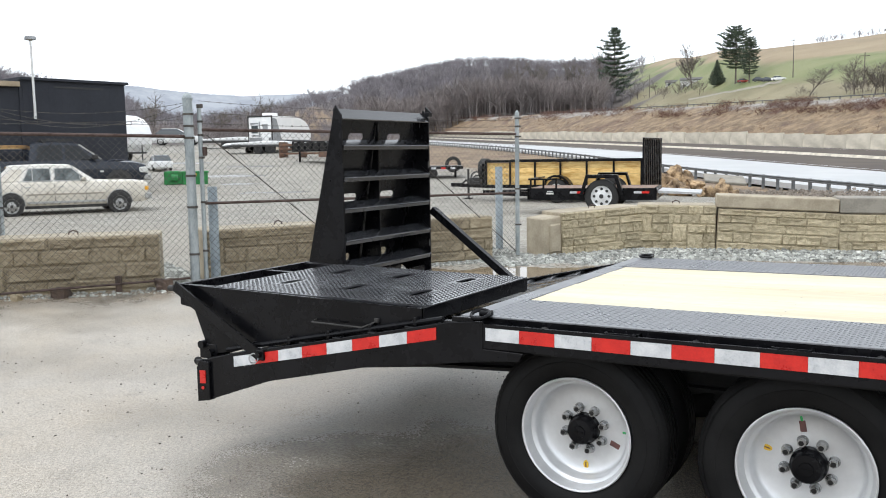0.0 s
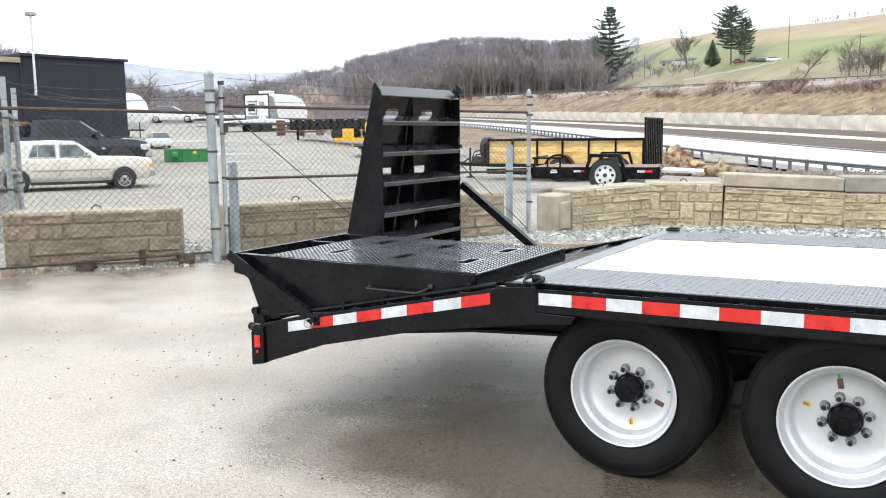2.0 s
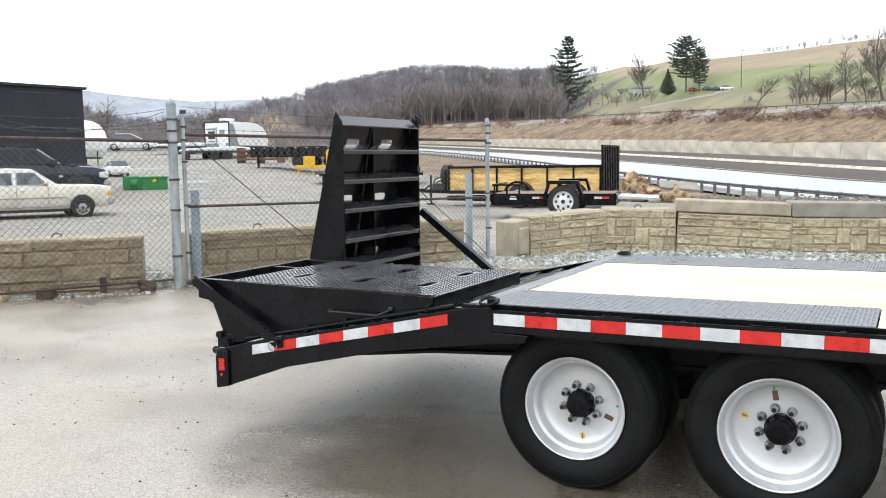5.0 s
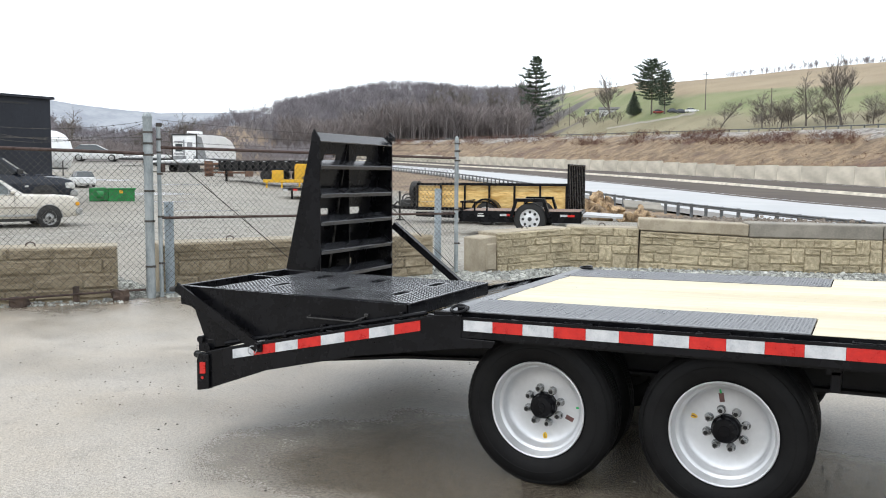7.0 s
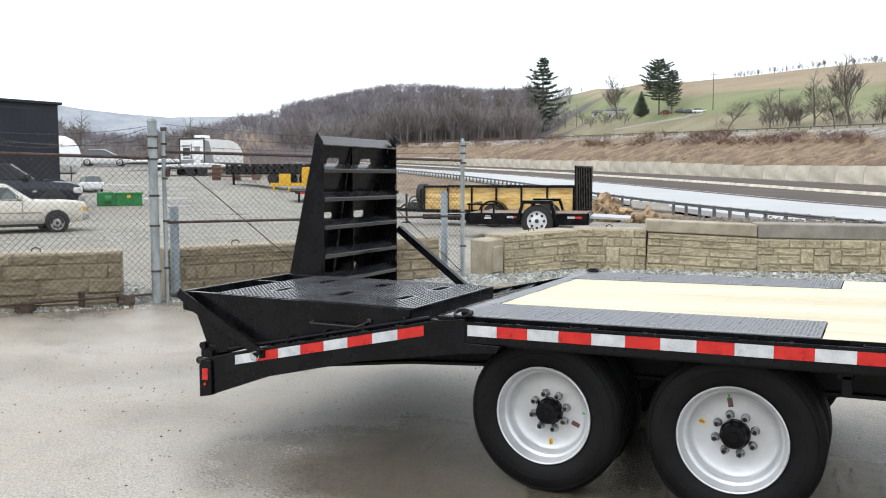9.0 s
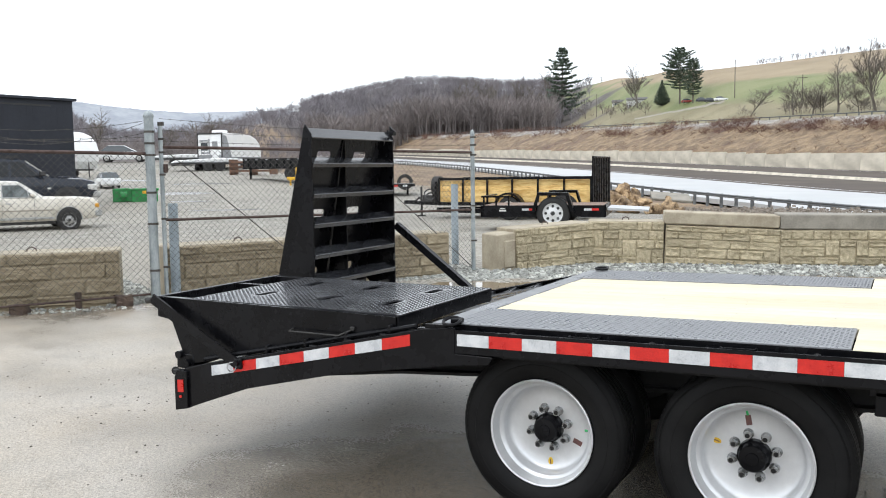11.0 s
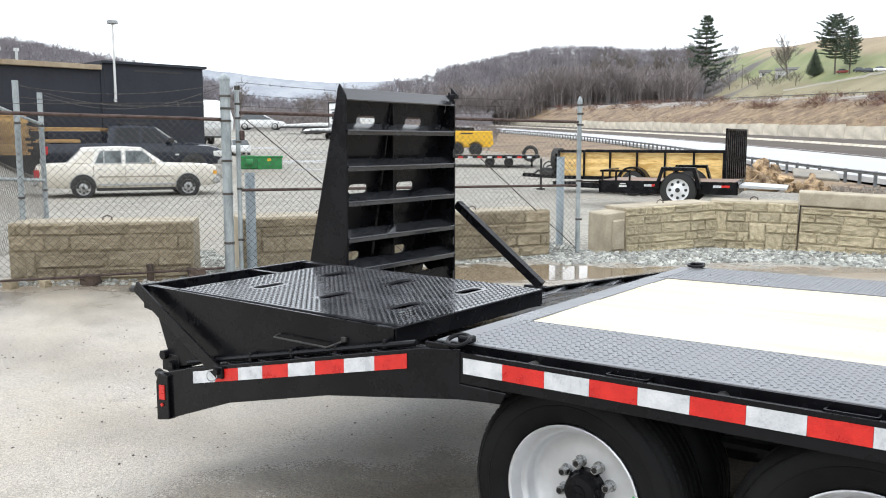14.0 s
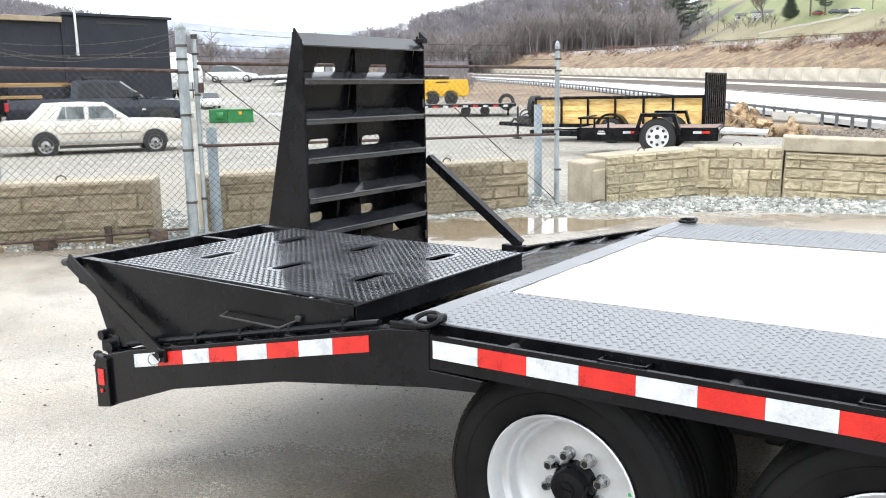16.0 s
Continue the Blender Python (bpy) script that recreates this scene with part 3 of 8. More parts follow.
def guardrail(name, v, u0, u1, gap, zf, label):
    t = thing(name, label=label, category="guardrail", kind="structure")
    rail = [(0.0, -0.11), (0.04, -0.08), (0.04, -0.035), (0.0, 0.0), (0.04, 0.035), (0.04, 0.08), (0.0, 0.11)]
    verts, faces = [], []
    n = int((u1 - u0) / gap)
    bm = B()
    box(bm, -0.05, 0.05, -0.08, 0.08, -0.6, 0.52)
    me = bpy.data.meshes.new("post")
    bm.to_mesh(me)
    bm.free()
    me.materials.append(STEELRAIL)
    for i in range(n + 1):
        u = u0 + i * gap
        p = along(u, v)
        z = zf(u)
        for a, h in rail:
            q = along(u, v - 0.1 - a)
            verts.append((q.x, q.y, z + 0.42 + h * 0.85))
        ob = new("post", me)
        ob.parent = t
        ob.matrix_basis = pose(p.x, p.y, z, 0, 0, math.degrees(HWY))
    k = len(rail)
    for i in range(n):
        for j in range(k - 1):
            faces.append((i * k + j, i * k + j + 1, (i + 1) * k + j + 1, (i + 1) * k + j))
    raw("rail", verts, faces, STEELRAIL, t)


guardrail("guardrail", 20.8, 5, 220, 1.9, lambda u: road_z(u, 20.8) + 0.0, "dark galvanised guardrail beside the highway")
guardrail("guardrail_upper", 87.3, -90, 500, 3.0, lambda u: road_z(u, 67) + 8.05, "distant guardrail along the top of the bank")

# ---- the equipment trailer ----
TILT_X = 0.014


def lift(x):
    """The trailer stands slightly nose-up."""
    return TILT_X * x


def sheared(bm):
    for v in bm.verts:
        v.co.z += TILT_X * v.co.x
    return bm


def tpart(name, bm, material, parent, label="", smooth=False):
    return part(name, sheared(bm), material, parent, label, smooth)


SHEAR = Matrix(((1, 0, 0, 0), (0, 1, 0, 0), (TILT_X, 0, 1, 0), (0, 0, 0, 1)))
W = 2.30
RAKE = 0.217
trailer = thing("equipment_trailer", (0, 0, 0), 0, "black wet deck-over equipment trailer with tandem dual wheels", "trailer")


def slope_z(x):
    """The top of the dovetail's side rail."""
    return 0.808 + RAKE * (x + 0.17)


def side_rail(name, y0, s):
    """One long side: rub rail along the deck and the bent side plate of the dovetail. s: +1 when it faces -y."""
    a, b = (y0, y0 + 0.014) if s > 0 else (y0 - 0.014, y0)
    bm = B()
    prism(bm, [(-0.02, 0.712), (5.2, 0.712), (5.2, 0.812), (-0.02, 0.812)], a, b, "y")
    rail = tpart(name, bm, BLACK, trailer, "black painted steel rub rail")
    bm = B()
    inn = (y0 + 0.075) if s > 0 else (y0 - 0.075)
    lo, hi = min(inn, inn - 0.012 * s), max(inn, inn - 0.012 * s)
    prism(bm, [(-0.1, 0.69), (5.2, 0.69), (5.2, 0.826), (-0.1, 0.826)], lo, hi, "y")
    box(bm, -0.1, 5.2, min(inn, inn + 0.06 * s), max(inn, inn + 0.06 * s), 0.69, 0.70)
    tpart("deck_channel", bm, BLACK, trailer)
    bm = B()
    prism(bm, [(-1.655, 0.474), (-1.45, slope_z(-1.45)), (-0.17, 0.806), (-0.02, 0.822), (-0.012, 0.822), (-0.012, 0.708), (0.17, 0.708), (0.15, 0.672), (-0.02, 0.655), (-0.62, 0.56), (-1.19, 0.425), (-1.58, 0.285), (-1.655, 0.28)],
          min(y0 - 0.004 * s, y0 + 0.01 * s), max(y0 - 0.004 * s, y0 + 0.01 * s), "y", bev=0.002)
    tp = part("dovetail_side_plate", bm, BLACK, trailer)
    bm = B()
    y1 = y0 + 0.06 * s
    prism(bm, [(-1.60, slope_z(-1.6) - 0.012), (-0.16, 0.800), (-0.16, 0.808), (-1.60, slope_z(-1.6) - 0.002)], min(y0, y1), max(y0, y1), "y")
    part("dovetail_rail_cap", bm, BLACK, trailer)
    return rail


near_rail = side_rail("side_rail", 0.0, 1)
far_rail = side_rail("side_rail", W, -1)


def tapes():
    """Conspicuity tape: 0.152 m lengths, white and red by turns."""
    for i in range(30):
        x = i * 0.1524
        bm = B()
        prism(bm, [(x + 0.0005, 0.745), (x + 0.1519, 0.745), (x + 0.1519, 0.797), (x + 0.0005, 0.797)], -0.0022, 0.001, "y")
        tpart("reflective_tape", bm, TAPE_RED if i % 2 else TAPE_WHITE, trailer, "red reflective tape" if i % 2 else "white reflective tape")
    for i in range(8):
        x0, x1 = -1.42 + i * 0.1484, -1.42 + (i + 1) * 0.1484 - 0.001
        bm = B()
        za, zb = slope_z(x0) - 0.016, slope_z(x1) - 0.016
        prism(bm, [(x0, za - 0.052), (x1, zb - 0.052), (x1, zb), (x0, za)], -0.0068, -0.003, "y")
        part("reflective_tape", bm, TAPE_RED if i % 2 else TAPE_WHITE, trailer, "red reflective tape" if i % 2 else "white reflective tape")


tapes()


def pockets():
    """Stake pockets and chain spools between rub rail and deck channel."""
    for y0, s in ((0.0, 1), (W, -1)):
        for i in range(8):
            x = 0.50 + i * 0.598
            bm = B()
            ya, yb = sorted((y0 + 0.014 * s, y0 + 0.063 * s))
            for q in ((x, x + 0.006, ya, yb), (x + 0.124, x + 0.13, ya, yb), (x, x + 0.13, ya, ya + 0.006), (x, x + 0.13, yb - 0.006, yb)):
                box(bm, q[0], q[1], q[2], q[3], 0.72, 0.8165)
            tpart("stake_pocket", bm, BLACK, trailer)
            bm = B()
            xs = 0.235 + i * 0.598
            rod(bm, (xs, y0 + 0.012 * s, 0.79), (xs, y0 + 0.064 * s, 0.79), 0.019, 10)
            tpart("chain_spool", bm, DARKSTEEL, trailer, smooth=True)
        bm = B()
        box(bm, -0.02, 5.2, *sorted((y0 + 0.014 * s, y0 + 0.063 * s)), 0.735, 0.742)
        tpart("rail_filler", bm, BLACK_ROUGH, trailer)


pockets()


def deck():
    for nm, ya, yb in (("fender_plate", 0.064, 0.506), ("fender_plate", 1.80, W - 0.064)):
        bm = B()
        box(bm, -0.10, 1.54, ya, yb, 0.822, 0.832, 0.002)
        pl = tpart(nm, bm, PLATE, trailer, "wet grey diamond tread plate")
        lugs("tread_relief", -0.085, 1.535, ya + 0.01, yb - 0.01, SHEAR @ Matrix.Translation((0, 0, 0.8322)), PLATE, pl, pitch=0.0235, tall=0.0016)
    bm = B()
    box(bm, -0.155, -0.062, 0.064, W - 0.064, 0.818, 0.829, 0.002)
    tpart("deck_end_plate", bm, PLATE, trailer)
    # bolts of the wooden deck's clamp strip
    ys, k = 0.512, 7
    wd = (1.796 - 0.512) / k
    for i in range(k):
        bm = B()
        box(bm, -0.055, 5.2, ys + i * wd + 0.001, ys + (i + 1) * wd - 0.001, 0.79, 0.8275 + 0.001 * (i % 3), 0.002)
        tpart("deck_plank", bm, PINE, trailer, "new pale pine deck plank")
    for ya, yb in ((0.066, 0.287), (0.289, 0.510), (1.798, 2.015), (2.017, W - 0.066)):
        bm = B()
        box(bm, 1.546, 5.2, ya, yb, 0.79, 0.829, 0.002)
        tpart("deck_plank", bm, PINE, trailer, "new pale pine deck plank")

    # screw heads along the cross members
    verts, faces = [], []
    x = 0.19
    while x < 5.1:
        for i in range(k):
            for dy in (0.045, wd - 0.045):
                cx, cy, k0 = x + 0.008 * math.sin(i * 5 + x * 9), ys + i * wd + dy, len(verts)
                zz = 0.8276 + 0.001 * (i % 3) + 0.0008 + TILT_X * cx
                verts += [(cx + 0.0038 * math.cos(a * 1.047), cy + 0.0038 * math.sin(a * 1.047), zz) for a in range(6)]
                faces.append(tuple(range(k0, k0 + 6)))
        x += 0.42
    raw("screw_head", verts, faces, CHROME, trailer, kind="stuff")


deck()


def d_ring(x, y, flat=18, turn=0.0):
    bm = B()
    box(bm, x - 0.026, x + 0.026, y - 0.018, y + 0.024, 0.832, 0.858, 0.008, seg=2)
    base = tpart("tie_down_base", bm, BLACK, trailer)
    bm = B()
    m = pose(0, 0, 0, flat, 0, turn)
    ring_torus(bm, (x - 0.01, y - 0.03, 0.846 + lift(x)), 0.038, 0.0075, m, 20, 8)
    part("tie_down_ring", bm, BLACK, base, "heavy forged steel ring", smooth=True)


d_ring(-0.03, 0.06)
d_ring(-0.06, W - 0.06, 4, 10)
bm = B()
box(bm, -0.155, -0.07, 0.012, 0.06, 0.80, 0.826, 0.004)
box(bm, -0.165, -0.06, 0.008, 0.02, 0.80, 0.832, 0.003)
tpart("corner_pocket", bm, BLACK, trailer)


def frame_under():
    for y in (0.56, 1.74):
        bm = B()
        prism(bm, [(-1.5, 0.36), (-0.6, 0.462), (0.0, 0.495), (5.2, 0.495), (5.2, 0.51), (0.0, 0.51), (-0.6, 0.477), (-1.5, 0.375)], y - 0.06, y + 0.06, "y")
        prism(bm, [(-1.5, 0.37), (-0.6, 0.47), (0.0, 0.50), (5.2, 0.50), (5.2, 0.76), (-0.2, 0.76), (-1.5, 0.47)], y - 0.006, y + 0.006, "y")
        tpart("main_beam", bm, BLACK_ROUGH, trailer)
    x = -0.02
    while x < 5.1:
        bm = B()
        box(bm, x - 0.03, x + 0.03, 0.08, W - 0.08, 0.70, 0.786)
        tpart("cross_member", bm, BLACK_ROUGH, trailer)
        x += 0.42
    for xa in (0.337, 1.199):
        bm = B()
        rod(bm, (xa, 0.24, 0.368), (xa, W - 0.24, 0.368), 0.055, 14)
        for y in (0.72, 1.58):
            box(bm, xa - 0.05, xa + 0.05, y - 0.06, y + 0.06, 0.40, 0.47, 0.006)
        part("axle", bm, BLACK_ROUGH, trailer, smooth=True)
        for y in (0.72, 1.58):
            bm = B()
            pipe(bm, [(xa - 0.40, y, 0.50), (xa - 0.2, y, 0.44), (xa, y, 0.42), (xa + 0.2, y, 0.44), (xa + 0.40, y, 0.50)], 0.032, 6)
            part("leaf_spring", bm, BLACK_ROUGH, trailer)
    for y in (0.72, 1.58):
        bm = B()
        box(bm, 0.74, 0.80, y - 0.05, y + 0.05, 0.42, 0.70, 0.01)
        part("spring_hanger", bm, BLACK_ROUGH, trailer)
    for y in (0.10, W - 0.62):
        bm = B()
        box(bm, 1.62, 1.66, y, y + 0.52, 0.61, 0.70, 0.004)
        box(bm, 1.60, 1.66, y, y + 0.52, 0.68, 0.712, 0.004)
        part("mud_flap_bracket", bm, BLACK, trailer)


frame_under()


def wheel(x, y, s, label=True):
    """An outer dual wheel and the inner tyre behind it. s: +1 when the dish faces -y."""
    def Y(a):
        return a * s
    c = (x, y, 0.368)
    # tyre profile: (axial, radius)
    prof = [(0.020, 0.237), (0.006, 0.255), (-0.004, 0.29), (-0.004, 0.315), (0.004, 0.342), (0.016, 0.362), (0.030, 0.372)]
    for g in (0.055, 0.088, 0.121, 0.154):
        prof += [(g - 0.006, 0.378), (g - 0.0045, 0.366), (g + 0.0045, 0.366), (g + 0.006, 0.378)]
    prof += [(0.18, 0.372), (0.194, 0.362), (0.206, 0.342), (0.214, 0.315), (0.214, 0.29), (0.204, 0.255), (0.19, 0.237)]
    bm = B()
    lathe(bm, [(Y(a), r) for a, r in prof], 72, "y", c, close=True)
    tyre = part("tyre", bm, RUBBER, trailer, "black ribbed truck tyre", smooth=True)
    bm = B()
    for a0 in (-0.0042,):
        for r in (0.300, 0.352):
            lathe(bm, [(Y(a0 + (0.004 if r > 0.32 else -0.0005)), r), (Y(a0 - 0.001 + (0.004 if r > 0.32 else -0.0005)), r + 0.002), (Y(a0 + (0.005 if r > 0.32 else 0.0)), r + 0.004)], 72, "y", c)
    # open ends of the thin raised rings are closed off by removing the caps
    bmesh.ops.delete(bm, geom=[f for f in bm.faces if len(f.verts) > 8], context="FACES")
    part("sidewall_ring", bm, RUBBER, tyre, smooth=True)
    # shoulder lugs of the tread
    verts, faces = [], []
    for i in range(84):
        t = 2 * math.pi * i / 84
        k = len(verts)
        for dt in (0.0, 0.05):
            for a, r in ((0.006, 0.350), (0.034, 0.3755), (0.034, 0.372), (0.010, 0.346)):
                verts.append((c[0] + r * math.cos(t + dt), c[1] + Y(a), c[2] + r * math.sin(t + dt)))
        for j in range(4):
            faces.append((k + j, k + (j + 1) % 4, k + 4 + (j + 1) % 4, k + 4 + j))
        faces += [(k, k + 1, k + 2, k + 3), (k + 4, k + 5, k + 6, k + 7)]
    raw("tread_shoulder", verts, faces, RUBBER, tyre, kind="stuff")
    bm = B()
    rim = [(0.024, 0.226), (0.012, 0.236), (0.009, 0.232), (0.012, 0.226), (0.022, 0.222), (0.045, 0.217), (0.056, 0.213), (0.062, 0.201), (0.072, 0.196), (0.098, 0.193), (0.108, 0.189), (0.115, 0.180), (0.121, 0.165),
           (0.124, 0.14), (0.126, 0.11), (0.126, 0.06), (0.15, 0.05), (0.16, 0.19), (0.06, 0.224)]
    lathe(bm, [(Y(a), r) for a, r in rim], 64, "y", c, close=True)
    wr = part("rim", bm, SILVER, trailer, "silver painted dished steel rim", smooth=True)
    bm = B()
    hub = [(0.127, 0.066), (0.10, 0.064), (0.094, 0.058), (0.09, 0.056), (0.068, 0.055), (0.062, 0.050), (0.06, 0.026), (0.055, 0.024), (0.055, 0.004)]
    lathe(bm, [(Y(a), r) for a, r in hub], 24, "y", c)
    box(bm, c[0] - 0.018, c[0] + 0.018, *sorted((c[1] + Y(0.05), c[1] + Y(0.056))), c[2] - 0.003, c[2] + 0.003)
    part("hub_cap", bm, BLACK, wr, "black hub cap", smooth=True)
    for i in range(8):
        t = 2 * math.pi * (i + 0.35) / 8
        p = (c[0] + 0.087 * math.cos(t), c[2] + 0.087 * math.sin(t))
        bm = B()
        lathe(bm, [(Y(0.128), 0.0205), (Y(0.121), 0.0205), (Y(0.117), 0.0165), (Y(0.117), 0.008)], 14, "y", (p[0], c[1], p[1]))
        rod(bm, (p[0], c[1] + Y(0.118), p[1]), (p[0], c[1] + Y(0.090), p[1]), 0.0158, 6)
        lathe(bm, [(Y(0.0902), 0.0145), (Y(0.087), 0.0125), (Y(0.087), 0.0085)], 12, "y", (p[0], c[1], p[1]))
        part("wheel_nut", bm, CHROME, wr, "bright zinc wheel nut")
        # black disc stands in for the shade in the nut's open end
        bm = B()
        rod(bm, (p[0], c[1] + Y(0.095), p[1]), (p[0], c[1] + Y(0.0860), p[1]), 0.0098, 10)
        part("nut_hollow_shade", bm, BLACK_ROUGH, wr)
    # inner dual
    bm = B()
    lathe(bm, [(Y(a + 0.245), r) for a, r in prof], 48, "y", c, close=True)
    part("tyre", bm, RUBBER, trailer, smooth=True)
    bm = B()
    lathe(bm, [(Y(0.13), 0.20), (Y(0.26), 0.20), (Y(0.27), 0.236), (Y(0.44), 0.236), (Y(0.44), 0.10), (Y(0.30), 0.10)], 32, "y", c, close=True)
    part("brake_drum", bm, BLACK_ROUGH, trailer, smooth=True)
    return wr


STICK_Y = surf("yellow_sticker", (0.72, 0.45, 0.02), (0.8, 0.52, 0.05), 20, 0.4)
STICK_R = surf("maroon_sticker", (0.10, 0.045, 0.045), (0.16, 0.07, 0.06), 30, 0.4)
STICK_G = surf("green_chalk_mark", (0.02, 0.33, 0.08), (0.04, 0.45, 0.14), 30, 0.6)
YW = 0.108
rims = [wheel(0.337, YW, 1), wheel(1.199, YW, 1)]
for xa in (0.337, 1.199):
    wheel(xa, W - YW, -1)


def sticker(rim_ob, x, ang, r, kind):
    t = radians(ang)
    px, pz = x + r * math.cos(t), 0.368 + r * math.sin(t)
    y = YW + 0.1195 + (0.002 if r > 0.15 else 0.004)
    bm = B()
    if kind == "oval":
        lathe(bm, [(y, 0.018), (y - 0.002, 0.018)], 18, "y", (0, 0, 0))
        bmesh.ops.transform(bm, matrix=Matrix.Translation((px, 0, pz)) @ pose(0, 0, 0, 0, -ang, 0) @ Matrix.Diagonal((1.0, 1, 0.62, 1)), verts=bm.verts)
        part("sticker", bm, STICK_Y, rim_ob, "yellow oval sticker")
        bm = B()
        box(bm, -0.011, 0.011, y - 0.0032, y - 0.002, -0.0022, 0.0022)
        bmesh.ops.transform(bm, matrix=Matrix.Translation((px, 0, pz)) @ pose(0, 0, 0, 0, -ang, 0), verts=bm.verts)
        part("sticker_print", bm, STICK_R, rim_ob)
    elif kind == "label":
        box(bm, -0.026, 0.026, y - 0.002, y, -0.011, 0.011)
        bmesh.ops.transform(bm, matrix=Matrix.Translation((px, 0, pz)) @ pose(0, 0, 0, 0, -ang, 0), verts=bm.verts)
        part("sticker", bm, STICK_R, rim_ob, "small dark maroon label")
    else:
        box(bm, -0.018, 0.018, y - 0.006, y, -0.004, 0.004)
        bmesh.ops.transform(bm, matrix=Matrix.Translation((px, 0, pz)) @ pose(0, 0, 0, 0, -ang, 0), verts=bm.verts)
        part("chalk_mark", bm, STICK_G, rim_ob, "green chalk mark")


sticker(rims[0], 0.337, -88, 0.155, "oval")
sticker(rims[0], 0.337, -22, 0.145, "label")
sticker(rims[0], 0.337, 2, 0.182, "mark")
sticker(rims[1], 1.199, 165, 0.150, "oval")
sticker(rims[1], 1.199, 100, 0.145, "label")
sticker(rims[1], 1.199, 100, 0.178, "mark")


def dovetail_floor():
    # sloping plate, with wedge-shaped cleats against the far rail
    bm = B()
    prism(bm, [(-1.60, 0.03), (-0.155, 0.03), (-0.155, W - 0.014), (-1.60, W - 0.014)], -0.040, -0.030, "z")
    for v in bm.verts:
        v.co.z += slope_z(v.co.x)
    part("traction_plate", bm, WETGREY, trailer, "wet sloping plate, its grey painted for sky sheen")
    for i in range(8):
        x1 = -0.155 - i * 0.18
        x0 = x1 - 0.176
        yw = W - 0.012
        bm = B()
        va, vb, vc, vd = (bm.verts.new(p) for p in ((x0, yw, slope_z(x0) - 0.031), (x1, yw, slope_z(x1) - 0.001), (x1, yw - 0.15, slope_z(x1) - 0.031), (x1, yw, slope_z(x1) - 0.036)))
        for f in ((va, vb, vc), (va, vc, vd), (va, vd, vb), (vb, vd, vc)):
            bm.faces.new(f)
        part("wedge_cleat", bm, WETGREY, trailer)
    bm = B()
    prism(bm, [(-1.62, slope_z(-1.62) - 0.06), (-0.12, slope_z(-0.12) - 0.05), (-0.12, slope_z(-0.12) - 0.025), (-1.62, slope_z(-1.62) - 0.035)], 0.02, W - 0.02, "y")
    part("dovetail_floor", bm, BLACK, trailer)
    # tail bar with lamps and hinge tube
    bm = B()
    prism(bm, [(-1.665, 0.27), (-1.575, 0.285), (-1.575, 0.47), (-1.665, 0.462)], 0.004, W - 0.004, "y", bev=0.004)
    part("tail_bar", bm, BLACK, trailer)
    bm = B()
    rod(bm, (-1.64, 0.03, 0.50), (-1.64, W - 0.03, 0.50), 0.024, 12)
    part("hinge_tube", bm, BLACK, trailer, smooth=True)
    for y0, s in ((0.0, 1), (W, -1)):
        bm = B()
        prism(bm, [(-1.672, 0.262), (-1.584, 0.280), (-1.584, 0.476), (-1.65, 0.480), (-1.672, 0.44)], *sorted((y0 - 0.02 * s, y0 + 0.02 * s)), "y", bev=0.003)
        cap = part("tail_end_plate", bm, BLACK, trailer)
        bm = B()
        prism(bm, [(-1.646, 0.362), (-1.606, 0.366), (-1.606, 0.432), (-1.646, 0.428)], *sorted((y0 - 0.024 * s, y0 - 0.019 * s)), "y")
        part("side_reflector", bm, TAPE_RED, cap, "red rectangular reflector")
        bm = B()
        rod(bm, (-1.628, y0 - 0.026 * s, 0.340), (-1.628, y0 - 0.018 * s, 0.340), 0.008, 10)
        part("marker_lamp", bm, TAPE_RED, cap, "small round red marker lamp")
        # hook and eye on the corner
        bm = B()
        ring_torus(bm, (-1.70, y0 + 0.02 * s, 0.462), 0.017, 0.006, pose(0, 0, 0, 90, 0, 30), 12, 6)
        box(bm, -1.70, -1.64, *sorted((y0 - 0.0 * s, y0 + 0.03 * s)), 0.452, 0.475, 0.004)
        part("chain_hook", bm, DARKSTEEL, cap, smooth=True)
        bm = B()
        rod(bm, (-1.69, y0 + 0.03 * s, 0.545), (-1.69, y0 + 0.11 * s, 0.545), 0.021, 14)
        box(bm, -1.72, -1.60, *sorted((y0 + 0.05 * s, y0 + 0.065 * s)), 0.47, 0.55, 0.004)
        part("hinge_lug", bm, BLACK, cap, smooth=True)


dovetail_floor()
SLOTS = [(x, y) for x in (-1.378, -0.965, -0.568) for y in (0.0, 0.432)]


